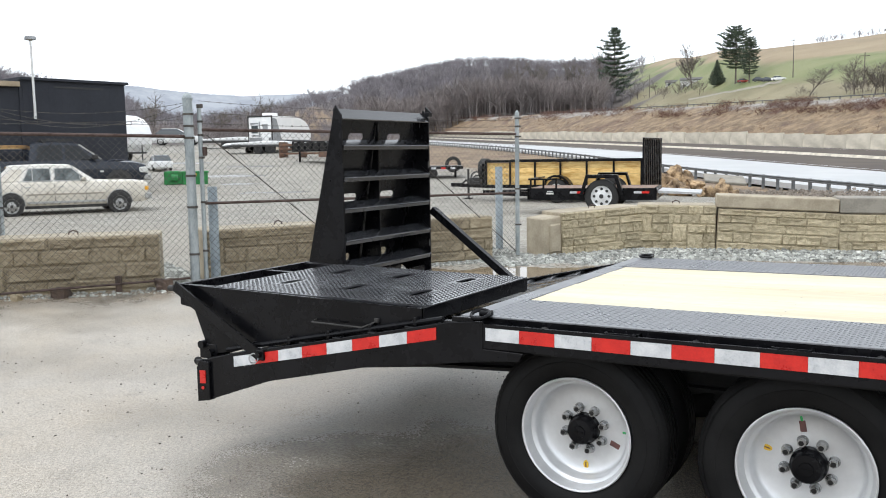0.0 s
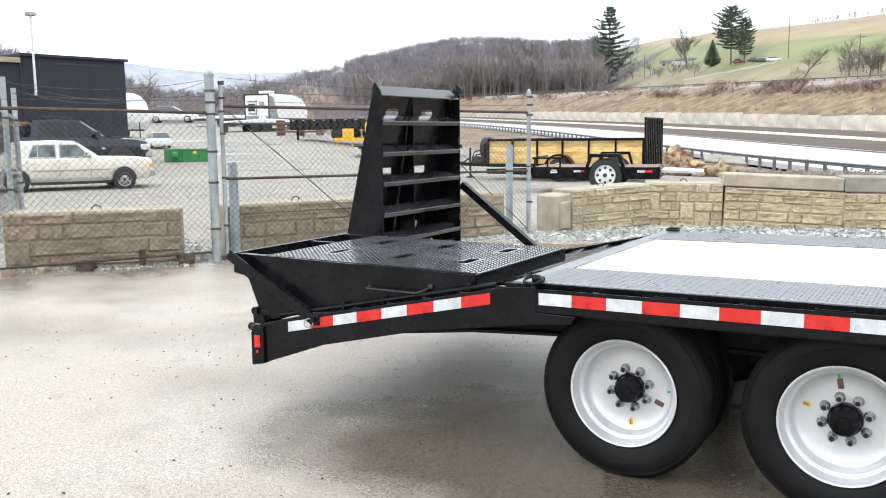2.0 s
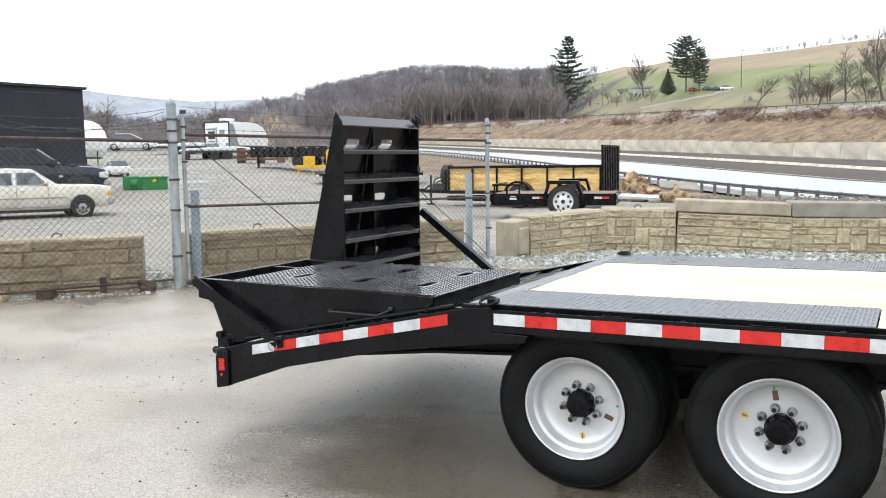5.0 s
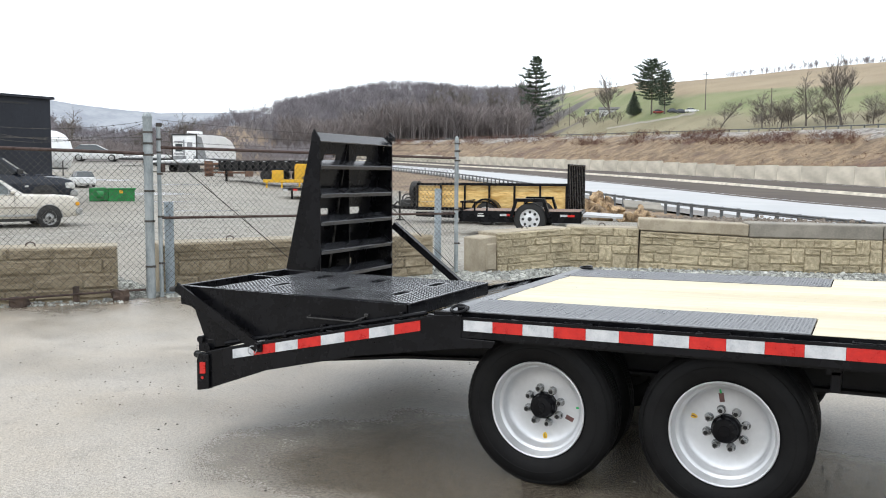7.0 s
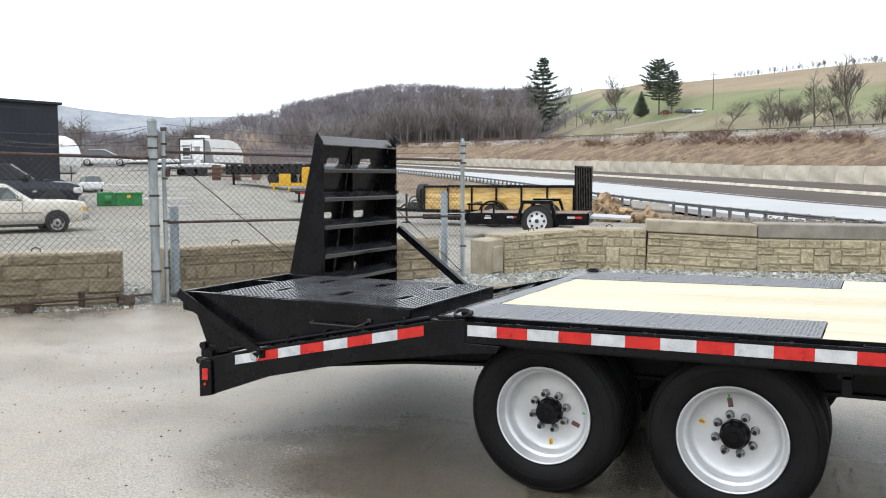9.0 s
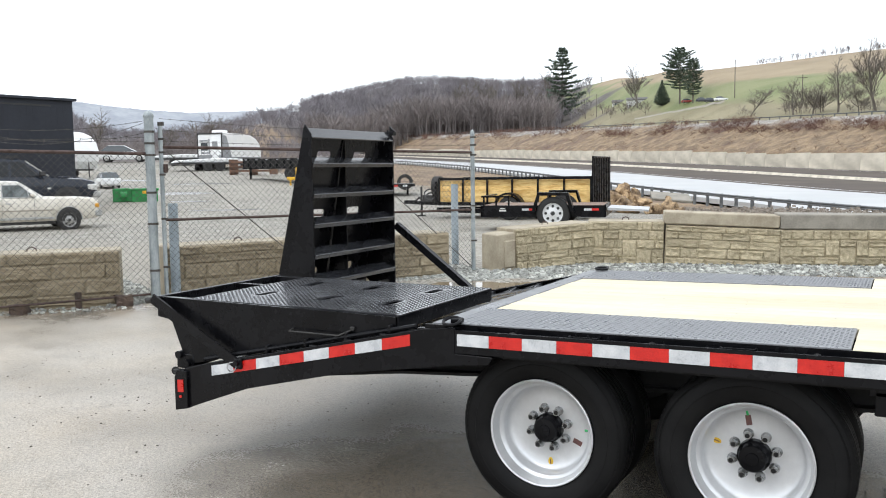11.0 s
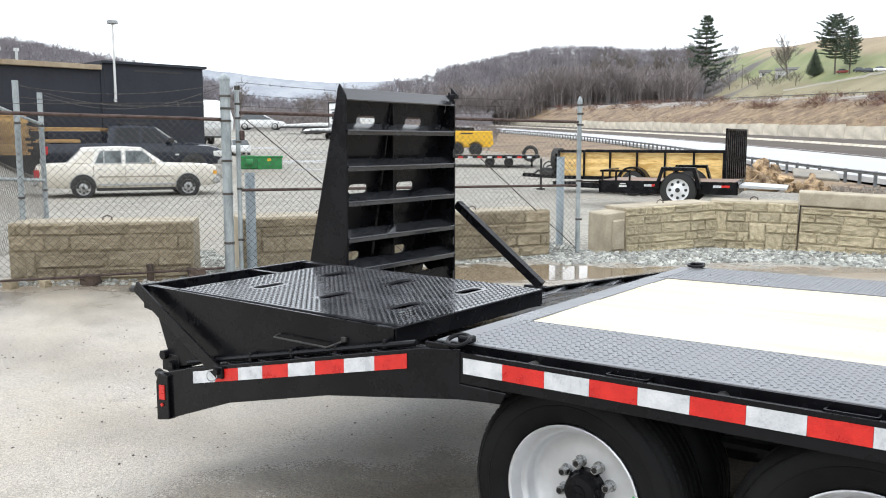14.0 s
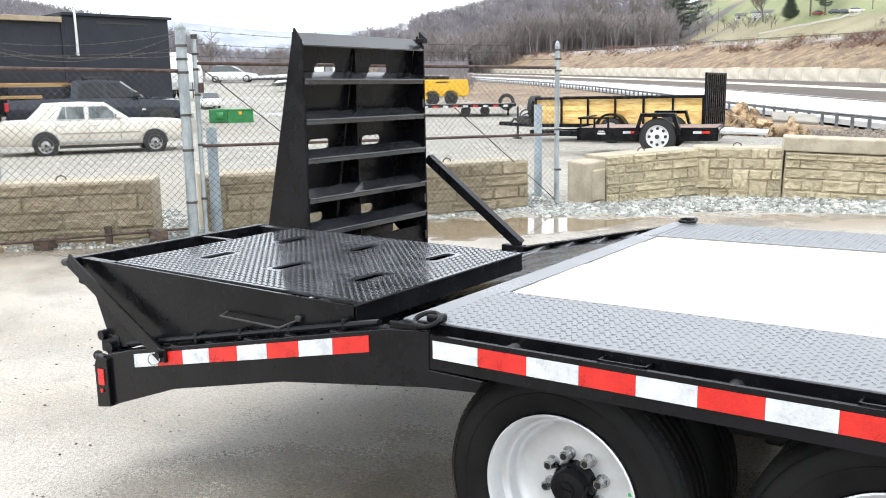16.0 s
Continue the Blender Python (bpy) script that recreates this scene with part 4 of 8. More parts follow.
def near_ramp():
    """The flip-over ramp lying shut: a wedge whose tread plate is level with the deck."""
    y0, y1 = 0.055, 1.065
    for y in (y0, y1 - 0.01):
        bm = B()
        prism(bm, [(-1.85, 0.847), (-1.85, 0.74), (-1.775, 0.73), (-1.745, 0.715), (-1.665, 0.53), (-1.655, 0.51), (-1.60, 0.505), (-0.34, slope_z(-0.34) - 0.002), (-0.335, 0.838)], y, y + 0.01, "y")
        part("ramp_side", bm, BLACK, trailer, "black wedge-shaped ramp side plate")
    holes = [slot_loop(x, 0.393 + dy, 0.165, 0.055) for x, dy in SLOTS]
    bm = B()
    holed_plate(bm, [(-1.63, y0 + 0.03), (-0.335, y0 + 0.03), (-0.335, y1), (-1.63, y1)], holes, 0.008, Matrix.Translation((0, 0, 0.845)))
    pl = part("ramp_plate", bm, PLATE_DARK, trailer, "wet black diamond plate with oval slots")
    hb = [(x - 0.0275, x + 0.0275, 0.393 + dy - 0.0825, 0.393 + dy + 0.0825) for x, dy in SLOTS]
    lugs("tread_relief", -1.625, -0.34, y0 + 0.035, y1 - 0.005, Matrix.Translation((0, 0, 0.8452)), PLATE_DARK, pl, hb, pitch=0.021, tall=0.002, slim=0.2, long_=0.5)
    bm = B()
    box(bm, -0.345, -0.333, y0, y1, 0.775, 0.843, 0.002)
    part("ramp_front_edge", bm, BLACK, trailer)
    bm = B()
    prism(bm, [(-1.63, 0.835), (-1.57, 0.835), (-1.57, 0.56), (-1.63, 0.52)], y0 + 0.01, y1 - 0.01, "y")
    part("ramp_cross_channel", bm, BLACK, trailer)
    bm = B()
    box(bm, -1.855, -1.825, y0 - 0.02, y1 + 0.005, 0.80, 0.85, 0.003)
    part("ramp_rear_bar", bm, BLACK, trailer)
    for ya in (y0 + 0.012, 0.665, y1 - 0.04):
        bm = B()
        box(bm, -1.83, -1.62, ya, ya + 0.028, 0.79, 0.846, 0.002)
        part("ramp_end_bar", bm, BLACK, trailer)
    bm = B()
    prism(bm, [(-1.74, 0.715), (-1.65, 0.515), (-1.60, 0.505), (-1.60, 0.515), (-1.64, 0.522), (-1.73, 0.715)], y0 + 0.012, y1 - 0.012, "y")
    part("ramp_under_plate", bm, BLACK, trailer)
    # the flat strap from the rear corner down to the rail, pinned there
    bm = B()
    bar(bm, (-1.845, 0.016, 0.842), (-1.235, -0.012, 0.545), 0.010, 0.055, (0, 0, 1))
    strap = part("latch_strap", bm, BLACK, trailer)
    bm = B()
    rod(bm, (-1.235, -0.035, 0.555), (-1.235, 0.05, 0.555), 0.014, 10)
    box(bm, -1.26, -1.21, -0.02, 0.0, 0.525, 0.575, 0.004)
    part("latch_pin", bm, BLACK, strap)
    bm = B()
    ring_torus(bm, (-1.262, -0.03, 0.535), 0.023, 0.003, pose(0, 0, 0, 75, 10, 25), 20, 6)
    part("pin_ring", bm, CHROME, strap, "thin bright wire ring", smooth=True)
    bm = B()
    rod(bm, (-1.86, 0.03, 0.83), (-1.90, 0.03, 0.825), 0.016, 10)
    part("pivot_bolt", bm, DARKSTEEL, strap)
    # grab handle bent from round bar
    bm = B()
    pipe(bm, [(-0.93, 0.052, 0.742), (-0.93, 0.018, 0.735), (-0.64, 0.018, 0.735), (-0.575, 0.052, 0.765)], 0.0042, 8)
    box(bm, -0.59, -0.565, 0.04, 0.055, 0.758, 0.778, 0.003)
    part("grab_handle", bm, DARKSTEEL, trailer, "bent round-bar handle", smooth=True)
    # spring rod along the bottom of the ramp
    bm = B()
    rod(bm, (-1.50, 0.03, slope_z(-1.5) + 0.022), (-0.22, 0.03, slope_z(-0.22) + 0.014), 0.011, 8)
    for i in range(5):
        xx = -1.32 + i * 0.24
        box(bm, xx - 0.009, xx + 0.009, 0.02, 0.055, slope_z(xx) + 0.0, slope_z(xx) + 0.038, 0.003)
    part("torsion_rod", bm, BLACK, trailer)
    for i in range(6):
        xx = -1.2 + i * 0.2
        bm = B()
        box(bm, xx, xx + 0.07, 0.0, 0.03, slope_z(xx) - 0.004, slope_z(xx) + 0.009, 0.003)
        part("weld_tab", bm, BLACK, trailer)


near_ramp()


def far_ramp():
    """The other ramp standing up: two tapered side plates, cross angles and a slotted tread plate at the back."""
    y0, y1 = 1.235, 2.245
    zt, zb = 1.795, 0.50
    xf = -1.685

    def back(z):
        return -1.735 + (-1.985 + 1.735) * (zt - z) / (zt - 0.55)

    for y in (y0, y1 - 0.012):
        bm = B()
        prism(bm, [(xf, zb), (xf, 1.75), (xf - 0.045, 1.812), (back(zt), 1.806), (-1.985, 0.80), (-1.975, 0.72), (-1.72, zb)], y, y + 0.012, "y", bev=0.002)
        part("ramp_side", bm, BLACK, trailer, "tall tapered black ramp side plate")
    # slotted plate at the back, leaning
    p, q = Vector((-1.745, 0, 1.79)), Vector((-1.955, 0, 0.62))
    d = (q - p)
    L = d.length
    ex, ey = d.normalized(), Vector((0, 1, 0))
    ez = ex.cross(ey)
    m = Matrix(((ex.x, ey.x, ez.x, p.x), (ex.y, ey.y, ez.y, 0), (ex.z, ey.z, ez.z, p.z), (0, 0, 0, 1)))
    holes = [slot_loop(a, y, 0.165, 0.055) for a in (0.175, 0.575, 0.985) for y in (1.50, 1.93)]
    bm = B()
    holed_plate(bm, [(0, y0 + 0.012), (L, y0 + 0.012), (L, y1 - 0.012), (0, y1 - 0.012)], holes, 0.008, m)
    part("ramp_plate", bm, BLACK, trailer, "slotted black tread plate seen from behind")
    for z in (1.565, 1.365, 1.17, 0.968, 0.79):
        bm = B()
        xb = back(z) + 0.02
        prism(bm, [(xf - 0.002, z - 0.012), (xf - 0.002, z - 0.004), (xf - 0.085, z + 0.036), (xf - 0.09, z + 0.03)], y0 + 0.012, y1 - 0.012, "y")
        prism(bm, [(xf - 0.002, z - 0.03), (xf + 0.004, z - 0.03), (xf + 0.004, z - 0.004), (xf - 0.002, z - 0.004)], y0 + 0.012, y1 - 0.012, "y")
        rod(bm, (xf + 0.003, y0 + 0.012, z - 0.006), (xf + 0.003, y1 - 0.012, z - 0.006), 0.006, 8)
        part("cross_angle", bm, SHELF, trailer)
        bm = B()
        prism(bm, [(xf + 0.004, z - 0.03), (xf + 0.004, z + 0.0), (xf - 0.06, z + 0.052), (xf - 0.085, z + 0.036)], y1 - 0.022, y1 - 0.0125, "y")
        part("angle_gusset", bm, BLACK, trailer)
    bm = B()
    prism(bm, [(xf, 1.722), (xf + 0.004, 1.728), (-1.735, 1.79), (-1.745, 1.785)], y0 + 0.012, y1 - 0.012, "y")
    part("top_bar", bm, SHELF, trailer)
    bm = B()
    prism(bm, [(xf - 0.06, 0.55), (xf - 0.06, 1.72), (-1.752, 1.72), (-1.94, 0.62)], 1.70, 1.71, "y")
    part("centre_rib", bm, BLACK, trailer)
    bm = B()
    prism(bm, [(xf - 0.015, 0.46), (xf - 0.005, 0.46), (xf - 0.03, 0.70), (xf - 0.04, 0.70)], y0 + 0.012, y1 - 0.012, "y")
    part("foot_plate", bm, BLACK, trailer)
    bm = B()
    box(bm, -1.70, -1.66, y1 - 0.045, y1 + 0.002, 1.765, 1.795, 0.004)
    prism(bm, [(-1.70, 1.79), (-1.65, 1.79), (-1.70, 1.835)], y1 - 0.03, y1 - 0.015, "y")
    part("latch_catch", bm, BLACK, trailer)
    for z in (1.40, 0.84, 0.62):
        bm = B()
        box(bm, xf, xf + 0.003, y1 - 0.03, y1 - 0.014, z, z + 0.05)
        part("weld_plate", bm, DARKSTEEL, trailer)
    bm = B()
    bar(bm, (-1.68, 2.262, 1.10), (-1.05, 2.262, 0.632), 0.05, 0.05, (0, 1, 0))
    part("prop_strut", bm, BLACK, trailer, "black square steel prop")
    bm = B()
    box(bm, -1.16, -1.02, 2.235, 2.29, 0.585, 0.628, 0.006)
    part("strut_foot", bm, BLACK, trailer)


far_ramp()

# ---- fence, gate posts, bollards ----
F0, F1, F2 = Vector((-6.90, 1.57, 0)), Vector((-5.81, 3.74, 0)), Vector((-3.78, 7.79, 0))
FDIR = (F2 - F1).normalized()


def fence_post(at, top, r, label, bands=(0.4, 0.9, 1.3, 1.7), cap=True, mat=None):
    t = thing("fence_post", (at.x, at.y, 0.0), 0, label, "post", "fence posts")
    bm = B()
    rod(bm, (0, 0, -0.1), (0, 0, top - 0.04), r, 18)
    part("pipe", bm, mat or GALV, t, smooth=True)
    bm = B()
    if cap:
        lathe(bm, [(top - 0.055, r * 1.1), (top - 0.03, r * 1.13), (top - 0.028, r * 1.02), (top - 0.008, r * 0.94), (top + 0.012, r * 0.68), (top + 0.024, r * 0.36), (top + 0.029, 0.004)], 16, "z")
        part("post_cap", bm, GALV, t, "domed cast post cap", smooth=True)
    else:
        bm.free()
    for z in bands:
        bm = B()
        lathe(bm, [(z - 0.012, r * 1.0), (z - 0.012, r * 1.12), (z + 0.012, r * 1.12), (z + 0.012, r * 1.0)], 16, "z", close=True)
        box(bm, r, r + 0.03, -0.008, 0.008, z - 0.012, z + 0.012)
        part("tension_band", bm, BARB, t, smooth=True)


fence_post(F0, 2.31, 0.052, "thick galvanised gate post with banded fittings", (0.35, 0.75, 1.15, 1.55, 1.95))
fence_post(F1, 2.19, 0.052, "thick galvanised gate post with banded fittings", (0.42, 0.95, 1.3, 1.72, 1.85, 1.98))
fence_post(F1 + FDIR * 0.125, 2.12, 0.024, "thin galvanised latch post beside the gate post", (0.45, 1.0, 1.5, 1.75, 1.9, 2.06, 2.08), False)
fence_post(F2, 2.05, 0.030, "galvanised fence post with capped top", (0.5, 1.0, 1.72, 1.86, 1.97))
RA, RB = Vector((-7.66, 2.45, 0)), Vector((-8.97, 3.41, 0))
fence_post(RA, 2.19, 0.032, "galvanised fence post on the return run", (0.9, 1.7), False)
fence_post(RB, 2.15, 0.032, "galvanised fence post on the return run", (0.9, 1.7), False)


def chain_link(name, a, b, z0, z1, label, pitch=0.073):
    """Woven wire: zigzag strands that hook into each other, built as thin three-sided prisms."""
    L = (b - a).length
    d = (b - a).normalized()
    nrm = Vector((d.y, -d.x, 0))
    rnd = random.Random(5)
    verts, faces = [], []
    half = pitch / 2
    n, rows = int(L / half), int((z1 - z0) / half)
    for i in range(n):
        x0 = i * half
        ph = i % 2
        pts = []
        for k in range(rows + 1):
            off = half if (k + ph) % 2 else 0.0
            w = 0.012 * math.sin(0.9 * (x0 + z0 * 0) + 0.5) + 0.004 * math.sin(5 * x0 + k * 0.3)
            p = a + d * min(L, x0 + off) + nrm * (0.003 * (1 if (k + ph) % 2 else -1) + w)
            pts.append(Vector((p.x, p.y, z0 + k * half)))
        for p, q in zip(pts, pts[1:]):
            k0 = len(verts)
            dd = (q - p).normalized()
            s = dd.cross(nrm).normalized()
            for c in (p, q):
                for j in range(3):
                    t = 2.0944 * j
                    verts.append(c + (s * math.cos(t) + nrm * math.sin(t)) * 0.0021)
            for j in range(3):
                faces.append((k0 + j, k0 + (j + 1) % 3, k0 + 3 + (j + 1) % 3, k0 + 3 + j))
    ob = raw(name, verts, faces, WIRE, kind="stuff")
    return tagged(ob, label, "chain-link", "fence mesh")


chain_link("chain_link_mesh", F0, F1, 0.14, 1.78, "rusty diamond chain-link mesh on the gate")
chain_link("chain_link_mesh", F1 + FDIR * 0.13, F2, 0.10, 1.80, "grey diamond chain-link mesh on the fence")
chain_link("chain_link_mesh", F0 + Vector((-0.05, 0.05, 0)), RB, 0.30, 1.75, "grey diamond chain-link mesh on the return run")


def fence_rail(p, q, r, mat, label):
    bm = B()
    rod(bm, p, q, r, 10)
    return tagged(part("fence_rail", bm, mat, smooth=True), label, "rail", "fence rails")


def up(v, z):
    return Vector((v.x, v.y, z))


fence_rail(up(F0, 1.78), up(F1, 1.735), 0.0185, RUST, "rusty pipe top rail of the gate")
fence_rail(up(F1 + FDIR * 0.13, 1.81), up(F2, 1.755), 0.0185, RUST, "rusty pipe top rail of the fence")
fence_rail(up(F1 + FDIR * 0.13, 0.985), up(F2, 0.942), 0.016, RUST, "rusty pipe middle rail of the fence")
fence_rail(up(F0, 1.95), up(RB, 1.72), 0.019, GALV, "galvanised pipe rail of the return run")
fence_rail(up(F0, 1.16), up(RB, 1.02), 0.019, GALV, "galvanised pipe rail of the return run")
fence_rail(up(F1 + FDIR * 0.2, 1.75), up(F1 + FDIR * 2.1, 0.16), 0.006, BARB, "thin diagonal tension rod of the fence")
fence_rail(up(F2 - FDIR * 1.45, 1.30), up(F2 - FDIR * 0.02, 0.12), 0.006, BARB, "thin diagonal tension rod of the fence")
fence_rail(up(F0 + FDIR * 0.05, 0.16), up(F1 - FDIR * 0.06, 0.15), 0.012, RUST, "rusty bottom wire of the gate")


def barbed_wire(p, q, sag, label="sagging strand of dark barbed wire"):
    p, q = Vector(p), Vector(q)
    n = max(8, int((q - p).length / 0.12))
    pts = [p.lerp(q, i / n) + Vector((0, 0, -sag * 4 * (i / n) * (1 - i / n))) for i in range(n + 1)]
    bm = B()
    for a, b in zip(pts, pts[1:]):
        rod(bm, a, b, 0.0022, 4, caps=False)
    for i, c in enumerate(pts[1:-1]):
        s = Vector((math.sin(i * 1.7), math.cos(i * 1.7), 1)).normalized() * 0.016
        rod(bm, c - s, c + s, 0.0016, 3, caps=False)
        s2 = Vector((math.cos(i * 2.3), 0.3, -0.8)).normalized() * 0.016
        rod(bm, c - s2, c + s2, 0.0016, 3, caps=False)
    tagged(part("barbed_wire", bm, BARB), label, "barbed wire", "barbed wires")


for za, zb, sg in ((2.13, 2.03, 0.05), (2.0, 1.95, 0.04), (1.88, 1.86, 0.03)):
    barbed_wire(up(F1 + FDIR * 0.12, za), up(F2, zb), sg)
for za, zb, sg in ((2.11, 2.10, 0.10), (1.98, 2.12, 0.17), (1.88, 1.98, 0.04)):
    barbed_wire(up(F1, za), up(RA, zb), sg)
barbed_wire(up(F1, 2.1), up(RB, 2.1), 0.22)
barbed_wire(up(F1, 1.92), up(F0, 1.86), 0.01)
bm = B()
box(bm, -0.03, 0.03, -0.03, 0.03, 1.52, 1.62, 0.008)
latch = part("gate_latch", bm, RUST)
latch.location = F1 + FDIR * 0.16
tagged(latch, "rusty box latch clamped on the fence post", "latch")


def bollard(x, y, top, r, label):
    t = thing("bollard", (x, y, 0), 0, label, "bollard", "bollards")
    bm = B()
    lathe(bm, [(-0.1, r), (top - 0.012, r), (top - 0.004, r * 0.94), (top - 0.004, r * 0.86), (top - 0.03, r * 0.84)], 20, "z")
    part("pipe", bm, BOLL, t, smooth=True)


BOLL = surf("blue_grey_pipe_paint", (0.25, 0.30, 0.33), (0.36, 0.41, 0.44), 5, 0.5, 0.7, metal=0.2, bump=0.05)
bollard(-5.79, 4.03, 1.17, 0.055, "blue-grey steel pipe bollard behind the fence")
bollard(-4.42, 8.45, 1.30, 0.055, "blue-grey steel pipe bollard behind the fence")

# ---- concrete blocks with a cast stone face ----
JOINT = surf("recessed_stone_joint", (0.31, 0.258, 0.172), (0.43, 0.366, 0.257), 9, 0.9, 0.95, bump=0.4)


def stone_mesh(seed):
    """A rough-faced stone in a unit box: x length, z height, face towards -y."""
    rnd = random.Random(seed)
    bm = B()
    nx, nz = 6, 4
    grid = [[bm.verts.new((i / nx, -0.6 + (0.38 if i in (0, nx) or k in (0, nz) else 0) + (rnd.uniform(-0.3, 0.3) if not (i in (0, nx) or k in (0, nz)) else rnd.uniform(-0.1, 0.1)), k / nz)) for k in range(nz + 1)] for i in range(nx + 1)]
    for i in range(1, nx):
        grid[i][0].co.z -= rnd.uniform(-0.02, 0.05)
        grid[i][nz].co.z += rnd.uniform(-0.05, 0.02)
    for i in (1, nx - 1):
        for k in range(nz + 1):
            grid[i][k].co.x = (0.07 if i == 1 else 0.93) + rnd.uniform(-0.012, 0.012)
    for i in range(nx + 1):
        for k in (1, nz - 1):
            grid[i][k].co.z = (0.16 if k == 1 else 0.84) + rnd.uniform(-0.02, 0.02)
    for i in range(nx):
        for k in range(nz):
            bm.faces.new((grid[i][k], grid[i + 1][k], grid[i + 1][k + 1], grid[i][k + 1]))
    back = [bm.verts.new((a, 1.0, b)) for a, b in ((0, 0), (1, 0), (1, 1), (0, 1))]
    rim = [grid[i][0] for i in range(nx + 1)], [grid[nx][k] for k in range(nz + 1)], [grid[i][nz] for i in range(nx, -1, -1)], [grid[0][k] for k in range(nz, -1, -1)]
    for e, (a, b) in zip(rim, ((0, 1), (1, 2), (2, 3), (3, 0))):
        bm.faces.new(list(e) + [back[b], back[a]])
    bmesh.ops.recalc_face_normals(bm, faces=bm.faces)
    me = bpy.data.meshes.new("stone")
    bm.to_mesh(me)
    bm.free()
    return me


STONES = {}
for mat_ in (STONE, STONE_PALE):
    STONES[mat_.name] = []
    for k in range(8):
        me_ = stone_mesh(k)
        me_.materials.append(mat_)
        STONES[mat_.name].append(me_)


def stone_layout(L, H, rnd, rows, wide):
    """Uneven courses of stones, some two courses high."""
    cut = [rnd.uniform(0.7, 1.3) for _ in range(rows)]
    zs = [H * sum(cut[:i]) / sum(cut) for i in range(rows + 1)]
    taken = [[] for _ in range(rows)]
    out = []
    for r in range(rows):
        x = 0.0
        while x < L - 0.02:
            hit = [s for s in taken[r] if s[0] - 0.001 <= x < s[1] - 0.001]
            if hit:
                x = hit[0][1]
                continue
            nxt = min([s[0] for s in taken[r] if s[0] > x] + [L])
            w = rnd.choice((rnd.uniform(0.13, 0.24), rnd.uniform(0.22, 0.36), rnd.uniform(0.3, 0.52))) * wide
            if nxt - x - w < 0.11:
                w = nxt - x
            two = r < rows - 1 and rnd.random() < 0.17 and w < 0.34
            out.append((x, zs[r], w, zs[r + 2 if two else r + 1] - zs[r]))
            if two:
                taken[r + 1].append((x, x + w))
            x += w
    return out


def stone_block(p, q, z0, z1, depth, mat, seed, label, tilt=0.0):
    """One cast block from p to q, its stone face on the camera's side."""
    p, q = Vector((p[0], p[1], 0)), Vector((q[0], q[1], 0))
    L = (q - p).length
    rz = math.degrees(math.atan2(q.y - p.y, q.x - p.x))
    t = thing("stone_block", (p.x, p.y, z0), rz, label, "block", "wall blocks")
    H = z1 - z0
    bm = B()
    box(bm, 0.002, L - 0.002, 0.018, depth, -0.06, H, 0.012)
    body = part("block_body", bm, CONCRETE, t)
    bm = B()
    box(bm, 0.006, L - 0.006, -0.007, 0.0195, -0.05, H - 0.012)
    part("joint_bed", bm, JOINT, t, "recessed joints between the stones")
    bm = B()
    pipe(bm, [(L / 2 - 0.05, depth / 2, H - 0.02), (L / 2 - 0.045, depth / 2, H + 0.03), (L / 2, depth / 2, H + 0.05), (L / 2 + 0.045, depth / 2, H + 0.03), (L / 2 + 0.05, depth / 2, H - 0.02)], 0.007, 6)
    part("lifting_loop", bm, RUST, t, "rusty bent lifting loop")
    rnd = random.Random(seed)
    for x, z, w, h in stone_layout(L - 0.02, H - 0.01, rnd, *((4, 1.4) if mat is STONE else (5, 1.0))):
        ob = new("stone", rnd.choice(STONES[mat.name]))
        ob.parent = t
        ob.matrix_basis = Matrix.Translation((0.01 + x + 0.0005, 0.002, z + 0.0015)) @ Matrix.Diagonal((w - 0.001, 0.052 * rnd.uniform(0.75, 1.2), h - 0.003, 1))
    t.rotation_euler = Euler((0, -radians(tilt), radians(rz)))
    return t


def lerp2(a, b, t):
    return (a[0] + (b[0] - a[0]) * t, a[1] + (b[1] - a[1]) * t)


LBL = "tan cast stone-faced concrete block beside the fence"
stone_block((-7.34, 2.12), (-6.05, 3.46), 0.07, 0.665, 0.55, STONE, 1, LBL)
GA, GB = (-5.95, 4.02), (-3.97, 7.40)
stone_block(GA, lerp2(GA, GB, 0.498), 0.07, 0.66, 0.55, STONE, 2, LBL)
stone_block(lerp2(GA, GB, 0.502), GB, 0.06, 0.645, 0.55, STONE, 3, LBL)
LBP = "pale tan stone-faced concrete block on wet gravel"
W0, W1, W2, W3, W4, W5 = (-3.31, 8.24), (-2.50, 9.36), (-1.52, 9.67), (0.06, 10.13), (1.90, 10.67), (3.7, 11.2)
stone_block(W0, W1, 0.03, 0.645, 0.55, STONE_PALE, 4, LBP, 2.2)
stone_block((-2.60, 9.33), W2, 0.05, 0.715, 0.6, STONE_PALE, 5, LBP, -0.8)
stone_block(W2, W3, 0.02, 0.66, 0.6, STONE_PALE, 6, LBP, -2.5)
stone_block(W3, W4, -0.05, 0.58, 0.6, STONE_PALE, 7, LBP)
stone_block(W4, W5, -0.05, 0.58, 0.6, STONE_PALE, 8, LBP)


def cap_block(p, q, z0, z1, mat, label, tilt):
    p, q = Vector((p[0], p[1], 0)), Vector((q[0], q[1], 0))
    L = (q - p).length
    rz = math.degrees(math.atan2(q.y - p.y, q.x - p.x))
    bm = B()
    box(bm, 0.004, L - 0.004, -0.02, 0.62, 0, z1 - z0, 0.02, seg=2)
    ob = part("cap_block", bm, mat)
    ob.matrix_basis = pose(p.x, p.y, z0, 0, -tilt, rz)
    tagged(ob, label, "block", "cap blocks")


